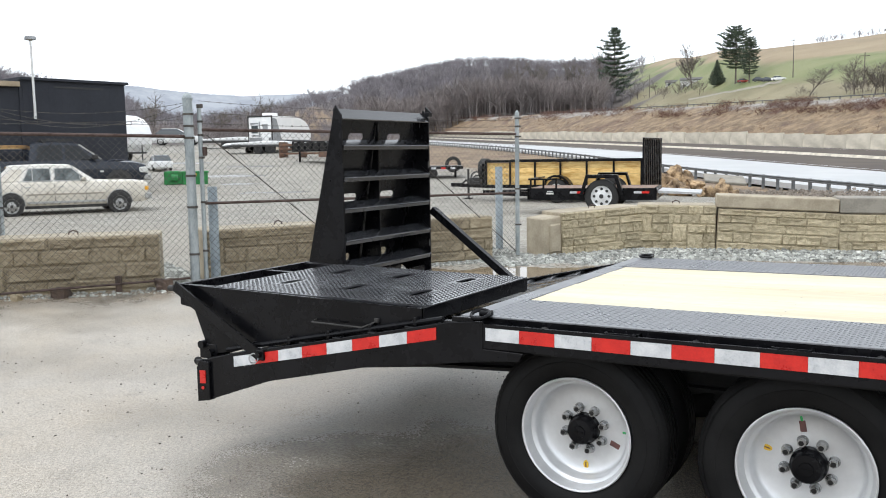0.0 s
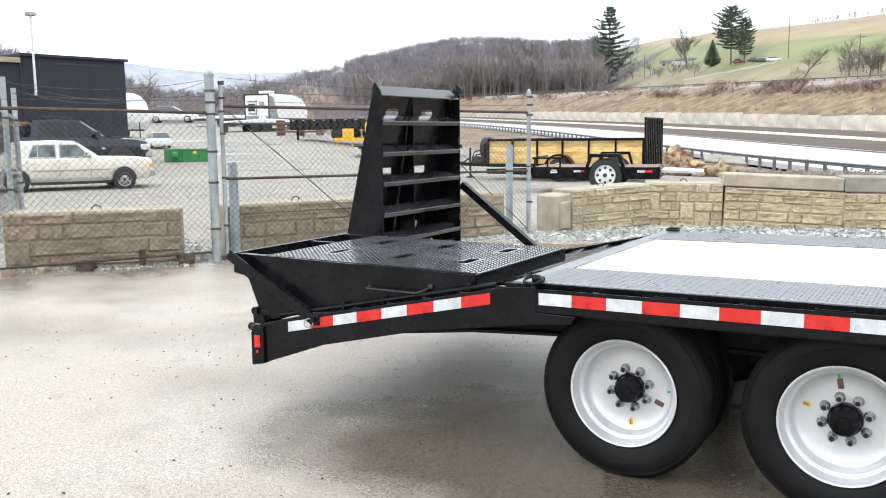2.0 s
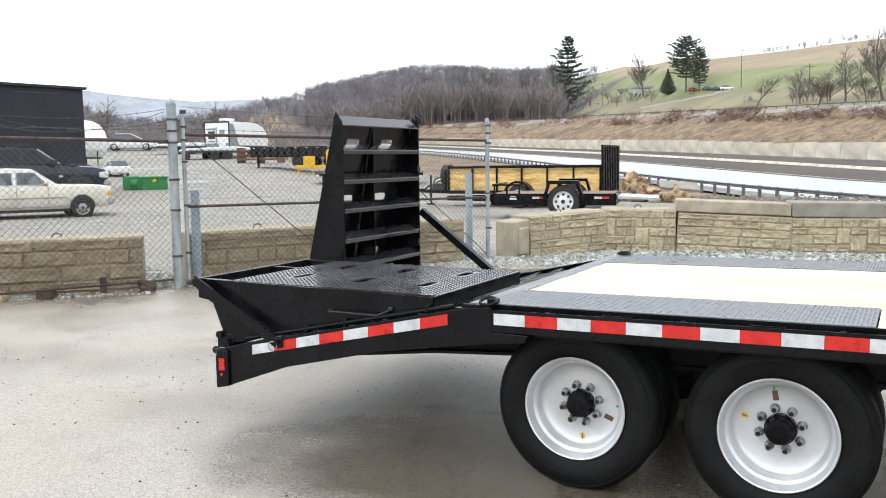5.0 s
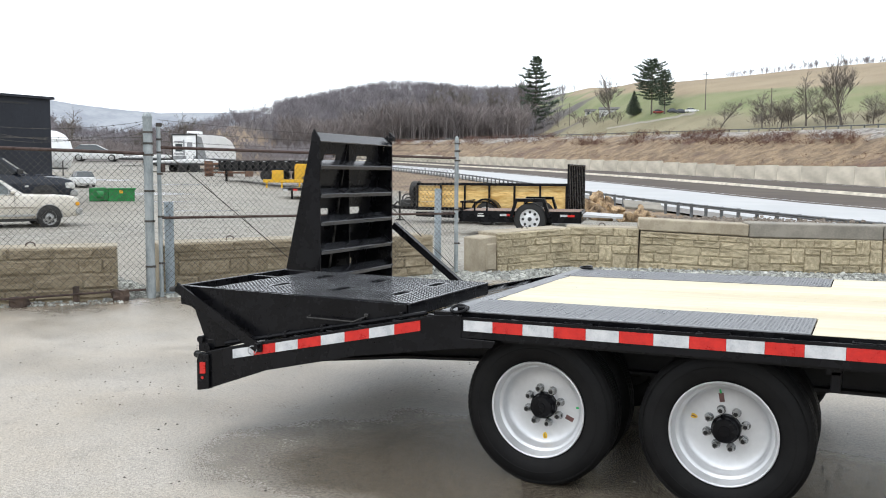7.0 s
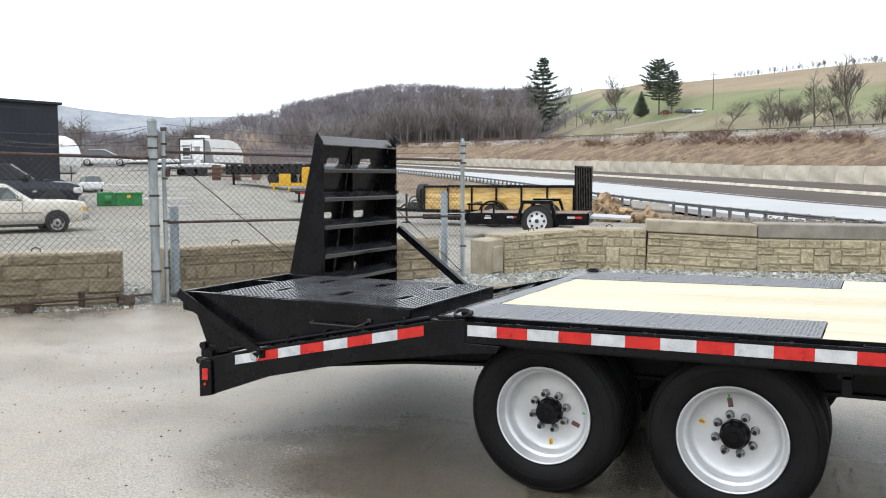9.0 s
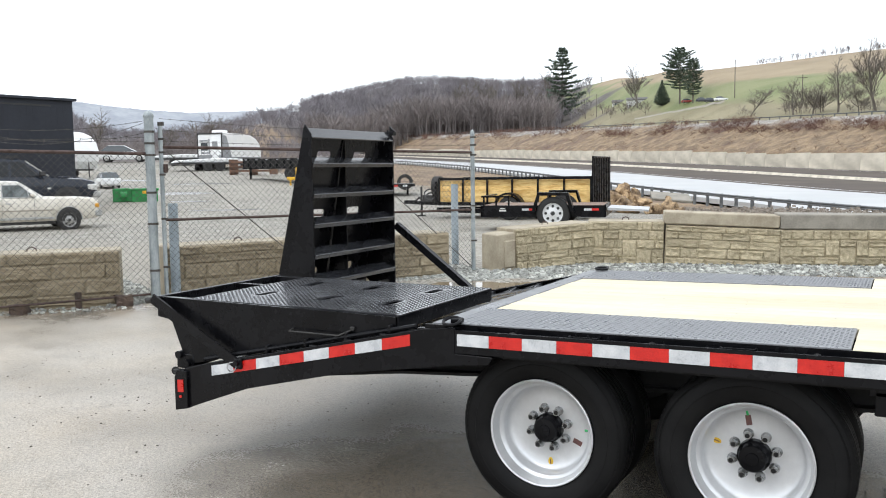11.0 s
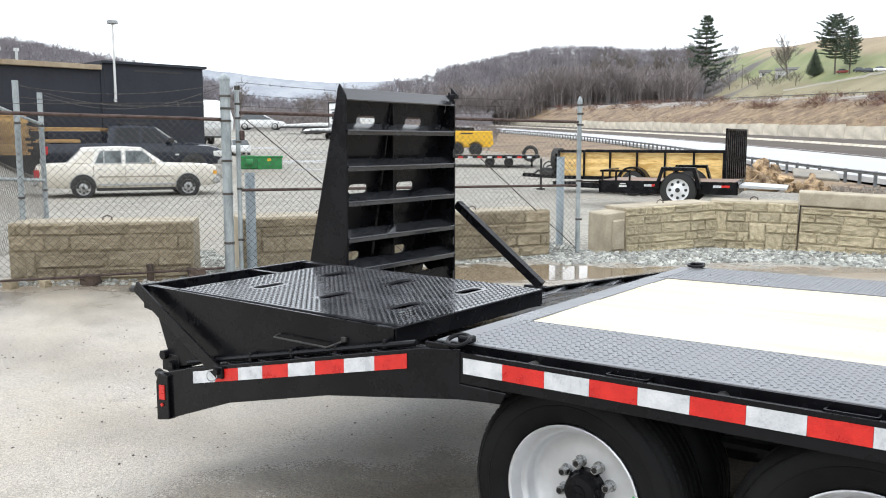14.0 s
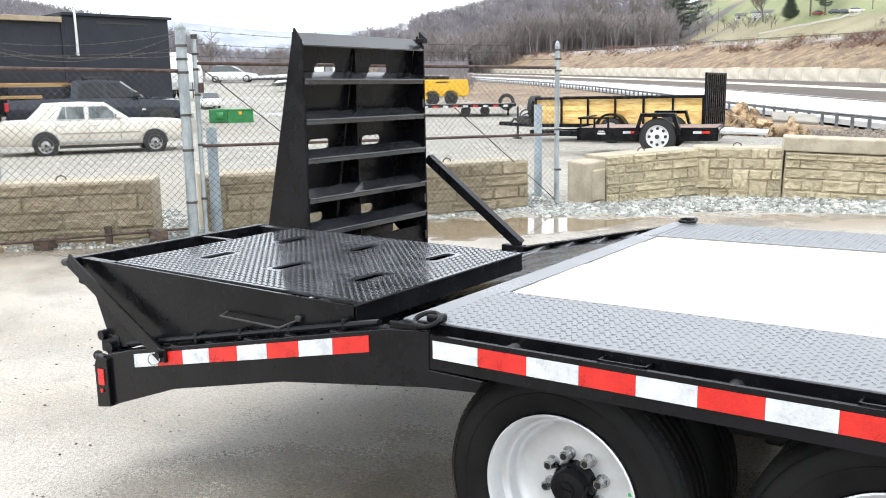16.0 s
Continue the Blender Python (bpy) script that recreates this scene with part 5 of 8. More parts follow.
cap_block(W2, W3, 0.668, 0.85, CONCRETE, "smooth tan concrete cap block on the stone blocks", -2.4)
cap_block(W3, W4, 0.586, 0.805, CONCRETE_DARK, "damp grey concrete cap block on the stone blocks", -0.6)
cap_block(W4, W5, 0.586, 0.79, CONCRETE_DARK, "damp grey concrete cap block on the stone blocks", 0.0)


# the notched end of the first pale block, and its plain top slab
bm = B()
prism(bm, [(-0.30, -0.02), (0.0, 0.0), (0.0, 0.60), (-0.30, 0.565)], 0.0, 0.5, "y", bev=0.015)
prism(bm, [(-0.20, 0.08), (-0.02, 0.09), (-0.02, 0.50), (-0.20, 0.48)], -0.03, 0.02, "y", bev=0.02)
ob = part("block_end", bm, CONCRETE)
ob.matrix_basis = pose(W0[0], W0[1], 0.0, 0, 0, math.degrees(math.atan2(W1[1] - W0[1], W1[0] - W0[0])))
tagged(ob, "plain concrete end piece of the stone-faced block", "block")


# ---- crushed stone along the wall and loose lumps ----
def crushed_stone(name, spots, smin, smax, mat, label, seed):
    rnd = random.Random(seed)
    verts, faces = [], []
    base = [(-1, -0.2, -0.5), (0.2, -1, -0.4), (1, 0.1, -0.5), (-0.1, 1, -0.4), (-0.5, -0.4, 0.6), (0.6, -0.3, 0.5), (0.1, 0.6, 0.65)]
    fc = [(0, 1, 4), (1, 5, 4), (1, 2, 5), (2, 6, 5), (2, 3, 6), (3, 0, 4), (3, 4, 6), (4, 5, 6)]
    for x, y, z in spots:
        s = rnd.uniform(smin, smax)
        a = rnd.uniform(0, 6.3)
        ca, sa = math.cos(a), math.sin(a)
        sx, sy, sz = s * rnd.uniform(0.7, 1.3), s * rnd.uniform(0.6, 1.1), s * rnd.uniform(0.5, 0.9)
        tx, ty = rnd.uniform(-0.5, 0.5), rnd.uniform(-0.5, 0.5)
        k = len(verts)
        for vx, vy, vz in base:
            px, py, pz = vx * sx * rnd.uniform(0.8, 1.2), vy * sy * rnd.uniform(0.8, 1.2), vz * sz
            pz += px * tx * 0.6 + py * ty * 0.6
            verts.append((x + px * ca - py * sa, y + px * sa + py * ca, z + pz + sz * 0.25))
        faces += [(k + a_, k + b_, k + c_) for a_, b_, c_ in fc]
    ob = raw(name, verts, faces, mat, kind="stuff")
    return tagged(ob, label, "gravel")


GRAVEL = surf("pale_crushed_stone", (0.19, 0.198, 0.18), (0.46, 0.462, 0.425), 9, 0.5, 0.8, fine=3, lo=0.3, hi=0.7, bump=0.2, island=0.55)


def spots_along(line, w0, w1, n, seed, bias=1.0):
    rnd = random.Random(seed)
    segs = [(Vector(a), Vector(b)) for a, b in zip(line, line[1:])]
    tot = sum((b - a).length for a, b in segs)
    out = []
    for _ in range(n):
        d = rnd.uniform(0, tot)
        for a, b in segs:
            L = (b - a).length
            if d <= L:
                t = (b - a) / L
                nn = Vector((t.y, -t.x))
                p = a + t * d + nn * (w0 + (w1 - w0) * rnd.random() ** bias)
                out.append((p.x, p.y, ground_z(p.x, p.y)))
                break
            d -= L
    return out


crushed_stone("crushed_stone", spots_along([(-3.56, 7.90), W1, W2, W3, W4, W5], 0.0, 1.25, 4600, 3, 1.2), 0.015, 0.05, GRAVEL, "pale crushed stone strewn along the block wall", 1)
crushed_stone("crushed_stone", spots_along([(-4.1, 7.25), (-3.6, 7.95)], -1.2, 0.9, 1500, 4), 0.014, 0.04, GRAVEL, "pale crushed stone around the fence post", 2)
crushed_stone("crushed_stone", spots_along([(-6.2, 3.35), (-5.85, 4.05)], -2.2, 0.15, 1700, 5), 0.014, 0.045, GRAVEL, "pale crushed stone between two wall blocks", 3)
crushed_stone("crushed_stone", spots_along([(-5.9, 4.0), (-3.95, 7.4)], 0.0, 0.32, 900, 6), 0.010, 0.03, GRAVEL, "pale crushed stone at the foot of the fence", 4)
crushed_stone("crushed_stone", spots_along([(-7.4, 2.0), (-6.0, 3.5)], 0.0, 0.3, 260, 7), 0.012, 0.03, GRAVEL, "crumbled stone at the foot of the gate", 5)
GRIT = surf("dark_grit", (0.05, 0.045, 0.04), (0.14, 0.12, 0.10), 20, 0.7)
rnd_ = random.Random(11)
crushed_stone("loose_grit", [(x_, y_, 0.0) for x_, y_ in ((rnd_.uniform(-6.5, 3.5), rnd_.uniform(-2.2, 6.0)) for _ in range(1400))], 0.003, 0.009, GRIT, "fine loose grit scattered over the wet asphalt", 6)
BRICK = surf("dark_damp_rubble", (0.045, 0.03, 0.025), (0.12, 0.085, 0.065), 8, 0.7, 0.9, bump=0.5)


def rubble(x, y, sx, sy, sz, rz, label, mat):
    bm = B()
    bmesh.ops.create_cube(bm, size=1.0)
    bmesh.ops.subdivide_edges(bm, edges=bm.edges, cuts=2, use_grid_fill=True)
    for v in bm.verts:
        n3 = noise.noise_vector((v.co.x * 2 + x * 3, v.co.y * 2 + y, v.co.z * 2))
        v.co = Vector((v.co.x * sx, v.co.y * sy, v.co.z * sz)) + n3 * 0.25 * min(sx, sy, sz)
    ob = part("rubble_lump", bm, mat)
    ob.matrix_basis = pose(x, y, ground_z(x, y) + sz * 0.42, 0, 0, rz)
    tagged(ob, label, "rubble", "rubble at the wall")


rubble(-6.55, 2.55, 0.16, 0.12, 0.11, 20, "dark damp lump of rubble by the gate", BRICK)
rubble(-5.98, 3.42, 0.17, 0.14, 0.13, 60, "dark damp lump of rubble by the gate post", BRICK)
rubble(-7.0, 1.95, 0.14, 0.10, 0.09, 10, "tan lump of broken stone by the gate", STONE)
rubble(-7.2, 1.8, 0.10, 0.09, 0.12, 40, "tan lump of broken stone by the gate", STONE)
rubble(-6.25, 3.05, 0.06, 0.05, 0.2, 35, "dark rotten post stub by the block", BRICK)
rubble(-6.8, 2.2, 0.09, 0.08, 0.07, 15, "tan lump of broken stone by the gate", STONE)

# ---- vehicles and gear in the yard ----
TAN_PAINT = surf("faded_beige_car_paint", (0.60, 0.555, 0.47), (0.70, 0.655, 0.575), 1.5, 0.22, 0.34)
VINYL = surf("pale_vinyl_roof", (0.66, 0.64, 0.59), (0.78, 0.76, 0.71), 4, 0.5, 0.7)
NAVY = surf("dark_blue_grey_truck_paint", (0.014, 0.018, 0.028), (0.022, 0.028, 0.042), 1.5, 0.1, 0.2)
TYRE = surf("plain_tyre", (0.012, 0.012, 0.012), (0.025, 0.024, 0.023), 8, 0.6, 0.8)
HUBCAP = surf("dull_wheel_trim", (0.33, 0.33, 0.32), (0.5, 0.5, 0.48), 12, 0.35, 0.55, metal=0.5)
OLDRIM = surf("dull_wheel_cover", (0.22, 0.22, 0.215), (0.5, 0.5, 0.48), 16, 0.35, 0.55, metal=0.5)
WHITE_WHEEL = surf("white_steel_wheel", (0.72, 0.73, 0.73), (0.8, 0.8, 0.8), 8, 0.4, 0.5)
LAMP_RED = surf("red_lamp_lens", (0.42, 0.015, 0.02), (0.5, 0.03, 0.03), 10, 0.2)
LAMP_CLEAR = surf("clear_lamp_lens", (0.6, 0.6, 0.58), (0.7, 0.7, 0.68), 10, 0.15)
AMBER = surf("amber_lens", (0.75, 0.33, 0.02), (0.8, 0.4, 0.04), 10, 0.2)
TRIM = surf("black_rubber_trim", (0.02, 0.02, 0.02), (0.035, 0.035, 0.035), 10, 0.5)


def loft(bm, sections):
    """Skin over cross-sections, each (x, [(y, z)...]) for one half, mirrored across y."""
    rings = []
    for x, half in sections:
        ring = [bm.verts.new((x, y, z)) for y, z in half] + [bm.verts.new((x, -y, z)) for y, z in reversed(half) if abs(y) > 1e-6]
        rings.append(ring)
    for a, b in zip(rings, rings[1:]):
        n = len(a)
        for i in range(n):
            bm.faces.new((a[i], a[(i + 1) % n], b[(i + 1) % n], b[i]))
    bm.faces.new(rings[0]), bm.faces.new(rings[-1][::-1])
    return bm


def body_section(x, w, z0, zb, zt, crown=0.0):
    """Sill, flank, shoulder and bonnet of a car's lower body."""
    return (x, [(0.0, z0), (w * 0.9, z0), (w * 0.97, z0 + 0.08), (w, z0 + (zb - z0) * 0.55), (w * 0.985, zb - 0.03), (w * 0.95, zt - 0.02), (w * 0.8, zt + crown * 0.5), (0.0, zt + crown)])


def car_wheel(parent, x, y, r, w, cap, s=-1, spokes=0):
    bm = B()
    lathe(bm, [(y - w / 2, r * 0.62), (y - w / 2 - 0.004, r * 0.8), (y - w / 2 + 0.02, r * 0.97), (y - w / 2 + 0.045, r), (y + w / 2 - 0.045, r), (y + w / 2 - 0.02, r * 0.97), (y + w / 2 + 0.004, r * 0.8), (y + w / 2, r * 0.62)], 36, "y", (x, 0, r), close=True)
    ty = part("tyre", bm, TYRE, parent, smooth=True)
    bm = B()
    f = y + s * (w / 2 - 0.01)
    lathe(bm, [(f, r * 0.66), (f - s * 0.02, r * 0.6), (f - s * 0.035, r * 0.5), (f - s * 0.01, r * 0.3), (f + s * 0.008, r * 0.16), (f + s * 0.012, 0.012)], 28, "y", (x, 0, r))
    bmesh.ops.delete(bm, geom=[q for q in bm.faces if len(q.verts) > 8], context="FACES_ONLY")
    part("rim", bm, cap, ty, smooth=True)
    if spokes:
        for i in range(spokes):
            t = 2 * math.pi * i / spokes
            # black peg stands in for a shaded hole in the rim
            bm = B()
            rod(bm, (x + r * 0.43 * math.cos(t), f - s * 0.045, r + r * 0.43 * math.sin(t)), (x + r * 0.43 * math.cos(t), f - s * 0.012, r + r * 0.43 * math.sin(t)), r * 0.085, 10)
            part("rim_hole_shade", bm, TRIM, ty)
        bm = B()
        rod(bm, (x, f - s * 0.01, r), (x, f + s * 0.03, r), r * 0.13, 12)
        part("hub", bm, TRIM, ty)
    return ty


def pane(name, pts, mat, parent, out=(0, 0, 0), label=""):
    """A thin glass or trim panel from its corners, set slightly proud."""
    bm = B()
    o = Vector(out)
    a = [bm.verts.new(Vector(p) + o) for p in pts]
    b = [bm.verts.new(Vector(p) - o * 0.6) for p in pts]
    n = len(pts)
    bm.faces.new(a), bm.faces.new(b[::-1])
    for i in range(n):
        bm.faces.new((a[i], a[(i + 1) % n], b[(i + 1) % n], b[i]))
    return part(name, bm, mat, parent, label)


def arch(parent, x, y, r, s, zc, zcut):
    """Black half-disc on the flank, above the sill line, standing for the well's shade."""
    bm = B()
    pts = [(x + r * math.cos(radians(a)), zc + r * math.sin(radians(a))) for a in range(0, 181, 10)]
    pts = [(x + r, zcut)] + pts + [(x - r, zcut)]
    prism(bm, pts, *sorted((y - s * 0.05, y + s * 0.0045)), "y")
    part("well_shade_disc", bm, TRIM, parent)


TAN_DULL = surf("dull_beige_moulding", (0.30, 0.27, 0.22), (0.38, 0.34, 0.28), 6, 0.4, 0.5)
# lighter patches in the colour stand for reflections in the side glass
SEDAN_GLASS = surf("car_glass_reflections", (0.035, 0.045, 0.045), (0.16, 0.18, 0.18), 2.5, 0.05, 0.1, spec=0.5)


def sedan(x, y, rz):
    t = thing("sedan", (x, y, ground_z(x, y) - 0.06), rz, "old beige four-door sedan with pale vinyl roof", "car")
    t.scale = (0.90, 0.95, 0.96)
    S = body_section
    bm = B()
    loft(bm, [S(-2.46, 0.84, 0.44, 0.80, 0.84), S(-2.42, 0.93, 0.37, 0.87, 0.93), S(-2.25, 0.97, 0.34, 0.90, 0.955, 0.01), S(-1.6, 0.985, 0.31, 0.93, 0.97, 0.02), S(-0.9, 0.985, 0.31, 0.93, 0.96), S(0.6, 0.985, 0.31, 0.93, 0.96),
              S(1.0, 0.985, 0.31, 0.92, 0.955, 0.03), S(1.8, 0.975, 0.31, 0.90, 0.94, 0.03), S(2.42, 0.95, 0.35, 0.87, 0.91, 0.02), S(2.54, 0.90, 0.38, 0.84, 0.87)])
    part("body", bm, TAN_PAINT, t, smooth=True)
    bm = B()
    z0, z1 = 0.95, 1.40
    loft(bm, [(-1.67, [(0, z0), (0.84, z0), (0.80, z0 + 0.02), (0, z0 + 0.02)]), (-1.22, [(0, z0), (0.86, z0), (0.70, 1.37), (0, 1.405)]), (-1.05, [(0, z0), (0.86, z0), (0.70, 1.395), (0, 1.42)]), (-0.2, [(0, z0), (0.86, z0), (0.71, 1.41), (0, 1.44)]), (0.44, [(0, z0), (0.86, z0), (0.69, 1.385), (0, 1.415)]), (1.08, [(0, z0), (0.84, z0), (0.82, z0 + 0.015), (0, z0 + 0.02)])])
    part("roof", bm, VINYL, t, "pale vinyl-covered roof", smooth=True)
    for s in (1, -1):
        o = (0, s * 0.008, 0.003)
        def side(px, pz):
            return (px, s * (0.872 - (pz - z0) * 0.36), pz)
        for low, high in (((-0.86, -0.16), (-0.70, -0.16)), ((-0.02, 0.80), (-0.02, 0.43))):
            wf = pane("window_frame", [side(low[0] - 0.035, 0.965), side(low[1] + 0.035, 0.965), side(high[1] + 0.03, 1.325), side(high[0] - 0.03, 1.325)], HUBCAP, t, o, "bright window surround")
            o2 = (0, s * 0.012, 0.005)
            pane("window", [side(low[0], 0.99), side(low[1], 0.99), side(high[1], 1.30), side(high[0], 1.30)], SEDAN_GLASS, wf, o2)
            edge_ = low[1] - 0.16 if low[0] > -0.5 else low[0] + 0.22
            top_ = edge_ - 0.02 if low[0] > -0.5 else edge_ + 0.01
            pane("window_divider", [side(edge_, 0.99), side(edge_ + 0.025, 0.99), side(top_ + 0.025, 1.15 if low[0] > -0.5 else 1.30), side(top_, 1.15 if low[0] > -0.5 else 1.30)], HUBCAP, wf, (0, s * 0.015, 0.006))
        pane("pillar_panel", [side(-1.52, 0.985), side(-0.98, 0.985), side(-0.86, 1.30), side(-1.16, 1.30)], TAN_PAINT, t, o, "beige padded pillar panel")
        bm = B()
        box(bm, -0.80, 1.29, *sorted((s * 0.972, s * 0.995)), 0.60, 0.635, 0.004)
        part("side_moulding", bm, TAN_DULL, t)
        bm = B()
        box(bm, -0.80, 1.30, *sorted((s * 0.93, s * 0.996)), 0.37, 0.43, 0.004)
        part("sill_trim", bm, HUBCAP, t, "dull bright sill moulding")
        bm = B()
        box(bm, -0.86, 1.36, *sorted((s * 0.74, s * 0.86)), 0.23, 0.33, 0.01)
        part("rocker_underside", bm, TRIM, t)
        for xx in (-1.21, 1.70):
            arch(t, xx, s * 0.985, 0.352, s, 0.335, 0.31)
            bm = B()
            for a in range(0, 180, 15):
                pa, pb = ((xx + 0.362 * math.cos(radians(b)), s * 0.99, 0.335 + 0.362 * math.sin(radians(b))) for b in (a, a + 15))
                rod(bm, pa, pb, 0.014, 6)
            part("arch_trim", bm, HUBCAP, t, "bright wheel arch trim")
            car_wheel(t, xx, s * 0.915, 0.325, 0.21, OLDRIM, s, 8)
        bm = B()
        box(bm, 0.68, 0.80, *sorted((s * 0.88, s * 1.0)), 0.99, 1.07, 0.02)
        part("door_mirror", bm, TAN_PAINT, t)
        bm = B()
        box(bm, -2.49, -2.34, *sorted((s * 0.62, s * 0.955)), 0.62, 0.82, 0.01)
        part("tail_lamp", bm, LAMP_RED, t)
        bm = B()
        box(bm, 2.44, 2.555, *sorted((s * 0.78, s * 0.945)), 0.66, 0.76, 0.01)
        part("corner_lamp", bm, AMBER, t, "amber corner lamp")
        for xd in (-0.92, -0.06, 0.78):
            bm = B()
            box(bm, xd - 0.004, xd + 0.004, *sorted((s * 0.97, s * 0.988)), 0.34, 0.92)
            part("door_gap", bm, TRIM, t)
        for xd in (-0.82, 0.04):
            bm = B()
            box(bm, xd, xd + 0.13, *sorted((s * 0.975, s * 1.0)), 0.80, 0.83, 0.006)
            part("door_handle", bm, HUBCAP, t)
    for xa, xb, lab in ((-2.58, -2.36, "rear"), (2.44, 2.64, "front")):
        bm = B()
        box(bm, xa, xb, -0.95, 0.95, 0.40, 0.58, 0.04, seg=2)
        part("bumper", bm, HUBCAP, t)
    pane("windscreen", [(0.50, -0.62, 1.375), (0.50, 0.62, 1.375), (1.03, 0.76, 0.985), (1.03, -0.76, 0.985)], GLASS, t, (0.008, 0, 0.012))
    pane("rear_window", [(-1.26, -0.6, 1.36), (-1.26, 0.6, 1.36), (-1.63, 0.72, 1.0), (-1.63, -0.72, 1.0)], GLASS, t, (-0.008, 0, 0.012))


sedan(-19.55, 11.35, 60)


def pickup(x, y, rz):
    t = thing("pickup_truck", (x, y, ground_z(x, y)), rz, "dark blue-grey crew pickup truck parked behind a sedan", "pickup")
    S = body_section
    bm = B()
    loft(bm, [S(-2.98, 0.94, 0.52, 1.06, 1.10), S(-2.9, 1.0, 0.50, 1.15, 1.24), S(-1.0, 1.01, 0.48, 1.17, 1.27), S(-0.9, 1.01, 0.46, 1.17, 1.27), S(0.9, 1.01, 0.46, 1.15, 1.24), S(1.3, 1.01, 0.48, 1.12, 1.22, 0.05), S(2.4, 1.0, 0.5, 1.06, 1.16, 0.05), S(2.75, 0.97, 0.52, 0.98, 1.08, 0.03), S(2.86, 0.88, 0.56, 0.9, 1.0)])
    part("body", bm, NAVY, t, smooth=True)
    bm = B()
    z0 = 1.22
    loft(bm, [(-1.02, [(0, z0), (0.92, z0), (0.9, z0 + 0.02), (0, z0 + 0.02)]), (-0.92, [(0, z0), (0.94, z0), (0.76, 1.82), (0, 1.87)]), (-0.2, [(0, z0), (0.94, z0), (0.77, 1.87), (0, 1.93)]), (0.55, [(0, z0), (0.94, z0), (0.74, 1.82), (0, 1.87)]), (1.38, [(0, z0), (0.90, z0), (0.86, z0 + 0.015), (0, z0 + 0.03)])])
    part("cab", bm, NAVY, t, smooth=True)
    for s in (1, -1):
        def side(px, pz):
            return (px, s * (0.955 - (pz - z0) * 0.30), pz)
        o = (0, s * 0.008, 0.003)
        pane("window", [side(-0.78, 1.27), side(0.05, 1.27), side(0.05, 1.78), side(-0.70, 1.76)], TINTED, t, o)
        pane("window", [side(0.13, 1.27), side(1.05, 1.27), side(0.55, 1.74), side(0.13, 1.78)], TINTED, t, o)
        bm = B()
        box(bm, 0.98, 1.16, *sorted((s * 0.98, s * 1.22)), 1.28, 1.44, 0.03, seg=2)
        part("door_mirror", bm, TRIM, t)
        bm = B()
        box(bm, 2.52, 2.87, *sorted((s * 0.62, s * 0.99)), 0.76, 0.99, 0.05, seg=2)
        part("headlight", bm, LAMP_CLEAR, t)
        bm = B()
        box(bm, -3.0, -2.86, *sorted((s * 0.80, s * 1.0)), 0.86, 1.14, 0.02)
        part("tail_lamp", bm, LAMP_RED, t)
        for xx in (-1.78, 1.86):
            arch(t, xx, s * 1.005, 0.46, s, 0.44, 0.46)
            car_wheel(t, xx, s * 0.892, 0.40, 0.27, HUBCAP, s)
        for xd in (-0.88, 0.09, 1.12):
            bm = B()
            box(bm, xd - 0.004, xd + 0.004, *sorted((s * 1.0, s * 1.014)), 0.55, 1.2)
            part("door_gap", bm, TRIM, t)
        bm = B()
        box(bm, 1.22, 1.34, *sorted((s * 1.005, s * 1.016)), 0.82, 0.88, 0.003)
        part("badge", bm, LAMP_CLEAR, t, "small pale badge")
    bm = B()
    box(bm, 2.70, 2.98, -0.96, 0.96, 0.50, 0.72, 0.05, seg=2)
    part("front_bumper", bm, HUBCAP, t)
    bm = B()
    box(bm, -3.12, -2.9, -0.9, 0.9, 0.52, 0.70, 0.03)
    part("rear_bumper", bm, HUBCAP, t)
    pane("windscreen", [(0.62, -0.70, 1.81), (0.62, 0.70, 1.81), (1.34, 0.82, 1.265), (1.34, -0.82, 1.265)], GLASS, t, (0.008, 0, 0.012))
    bm = B()
    prism(bm, [(1.55, 1.19), (1.75, 1.27), (2.35, 1.24), (2.6, 1.12), (2.3, 1.1), (1.6, 1.15)], -0.42, 0.42, "y", bev=0.02)
    part("hood_scoop", bm, NAVY, t)
    for s in (1, -1):
        bm = B()
        bar(bm, (0.60, s * 0.755, 1.80), (1.30, s * 0.915, 1.275), 0.012, 0.05, (0, 0, 1))
        part("windscreen_pillar", bm, HUBCAP, t, "bright edge of the windscreen")
    # roof rack
    bm = B()
    for a in (-0.45, 0.35):
        bar(bm, (a, -0.62, 1.97), (a, 0.62, 1.97), 0.05, 0.04)
    for b in (-0.6, 0.6):
        bar(bm, (-0.55, b, 1.95), (0.45, b, 1.95), 0.04, 0.07)
    part("roof_rack", bm, TRIM, t)
    # cargo bed opening
    bm = B()
    box(bm, -2.80, -1.12, -0.82, 0.82, 1.262, 1.268)
    part("bed_liner", bm, TRIM, t)
    # added box, standing in for a second truck's bed farther back
    bm = B()
    box(bm, -2.85, -1.08, 0.1, 0.95, 1.24, 1.66, 0.02)
    part("second_bed_standin", bm, NAVY, t, "dark box added on the far side for a second truck's bed")


pickup(-25.9, 15.85, 63)
LUMBER = surf("fresh_lumber", (0.34, 0.19, 0.07), (0.56, 0.37, 0.16), 2, 0.6, 0.8, stretch=(0.3, 4, 4), bump=0.2, vary=0.12)


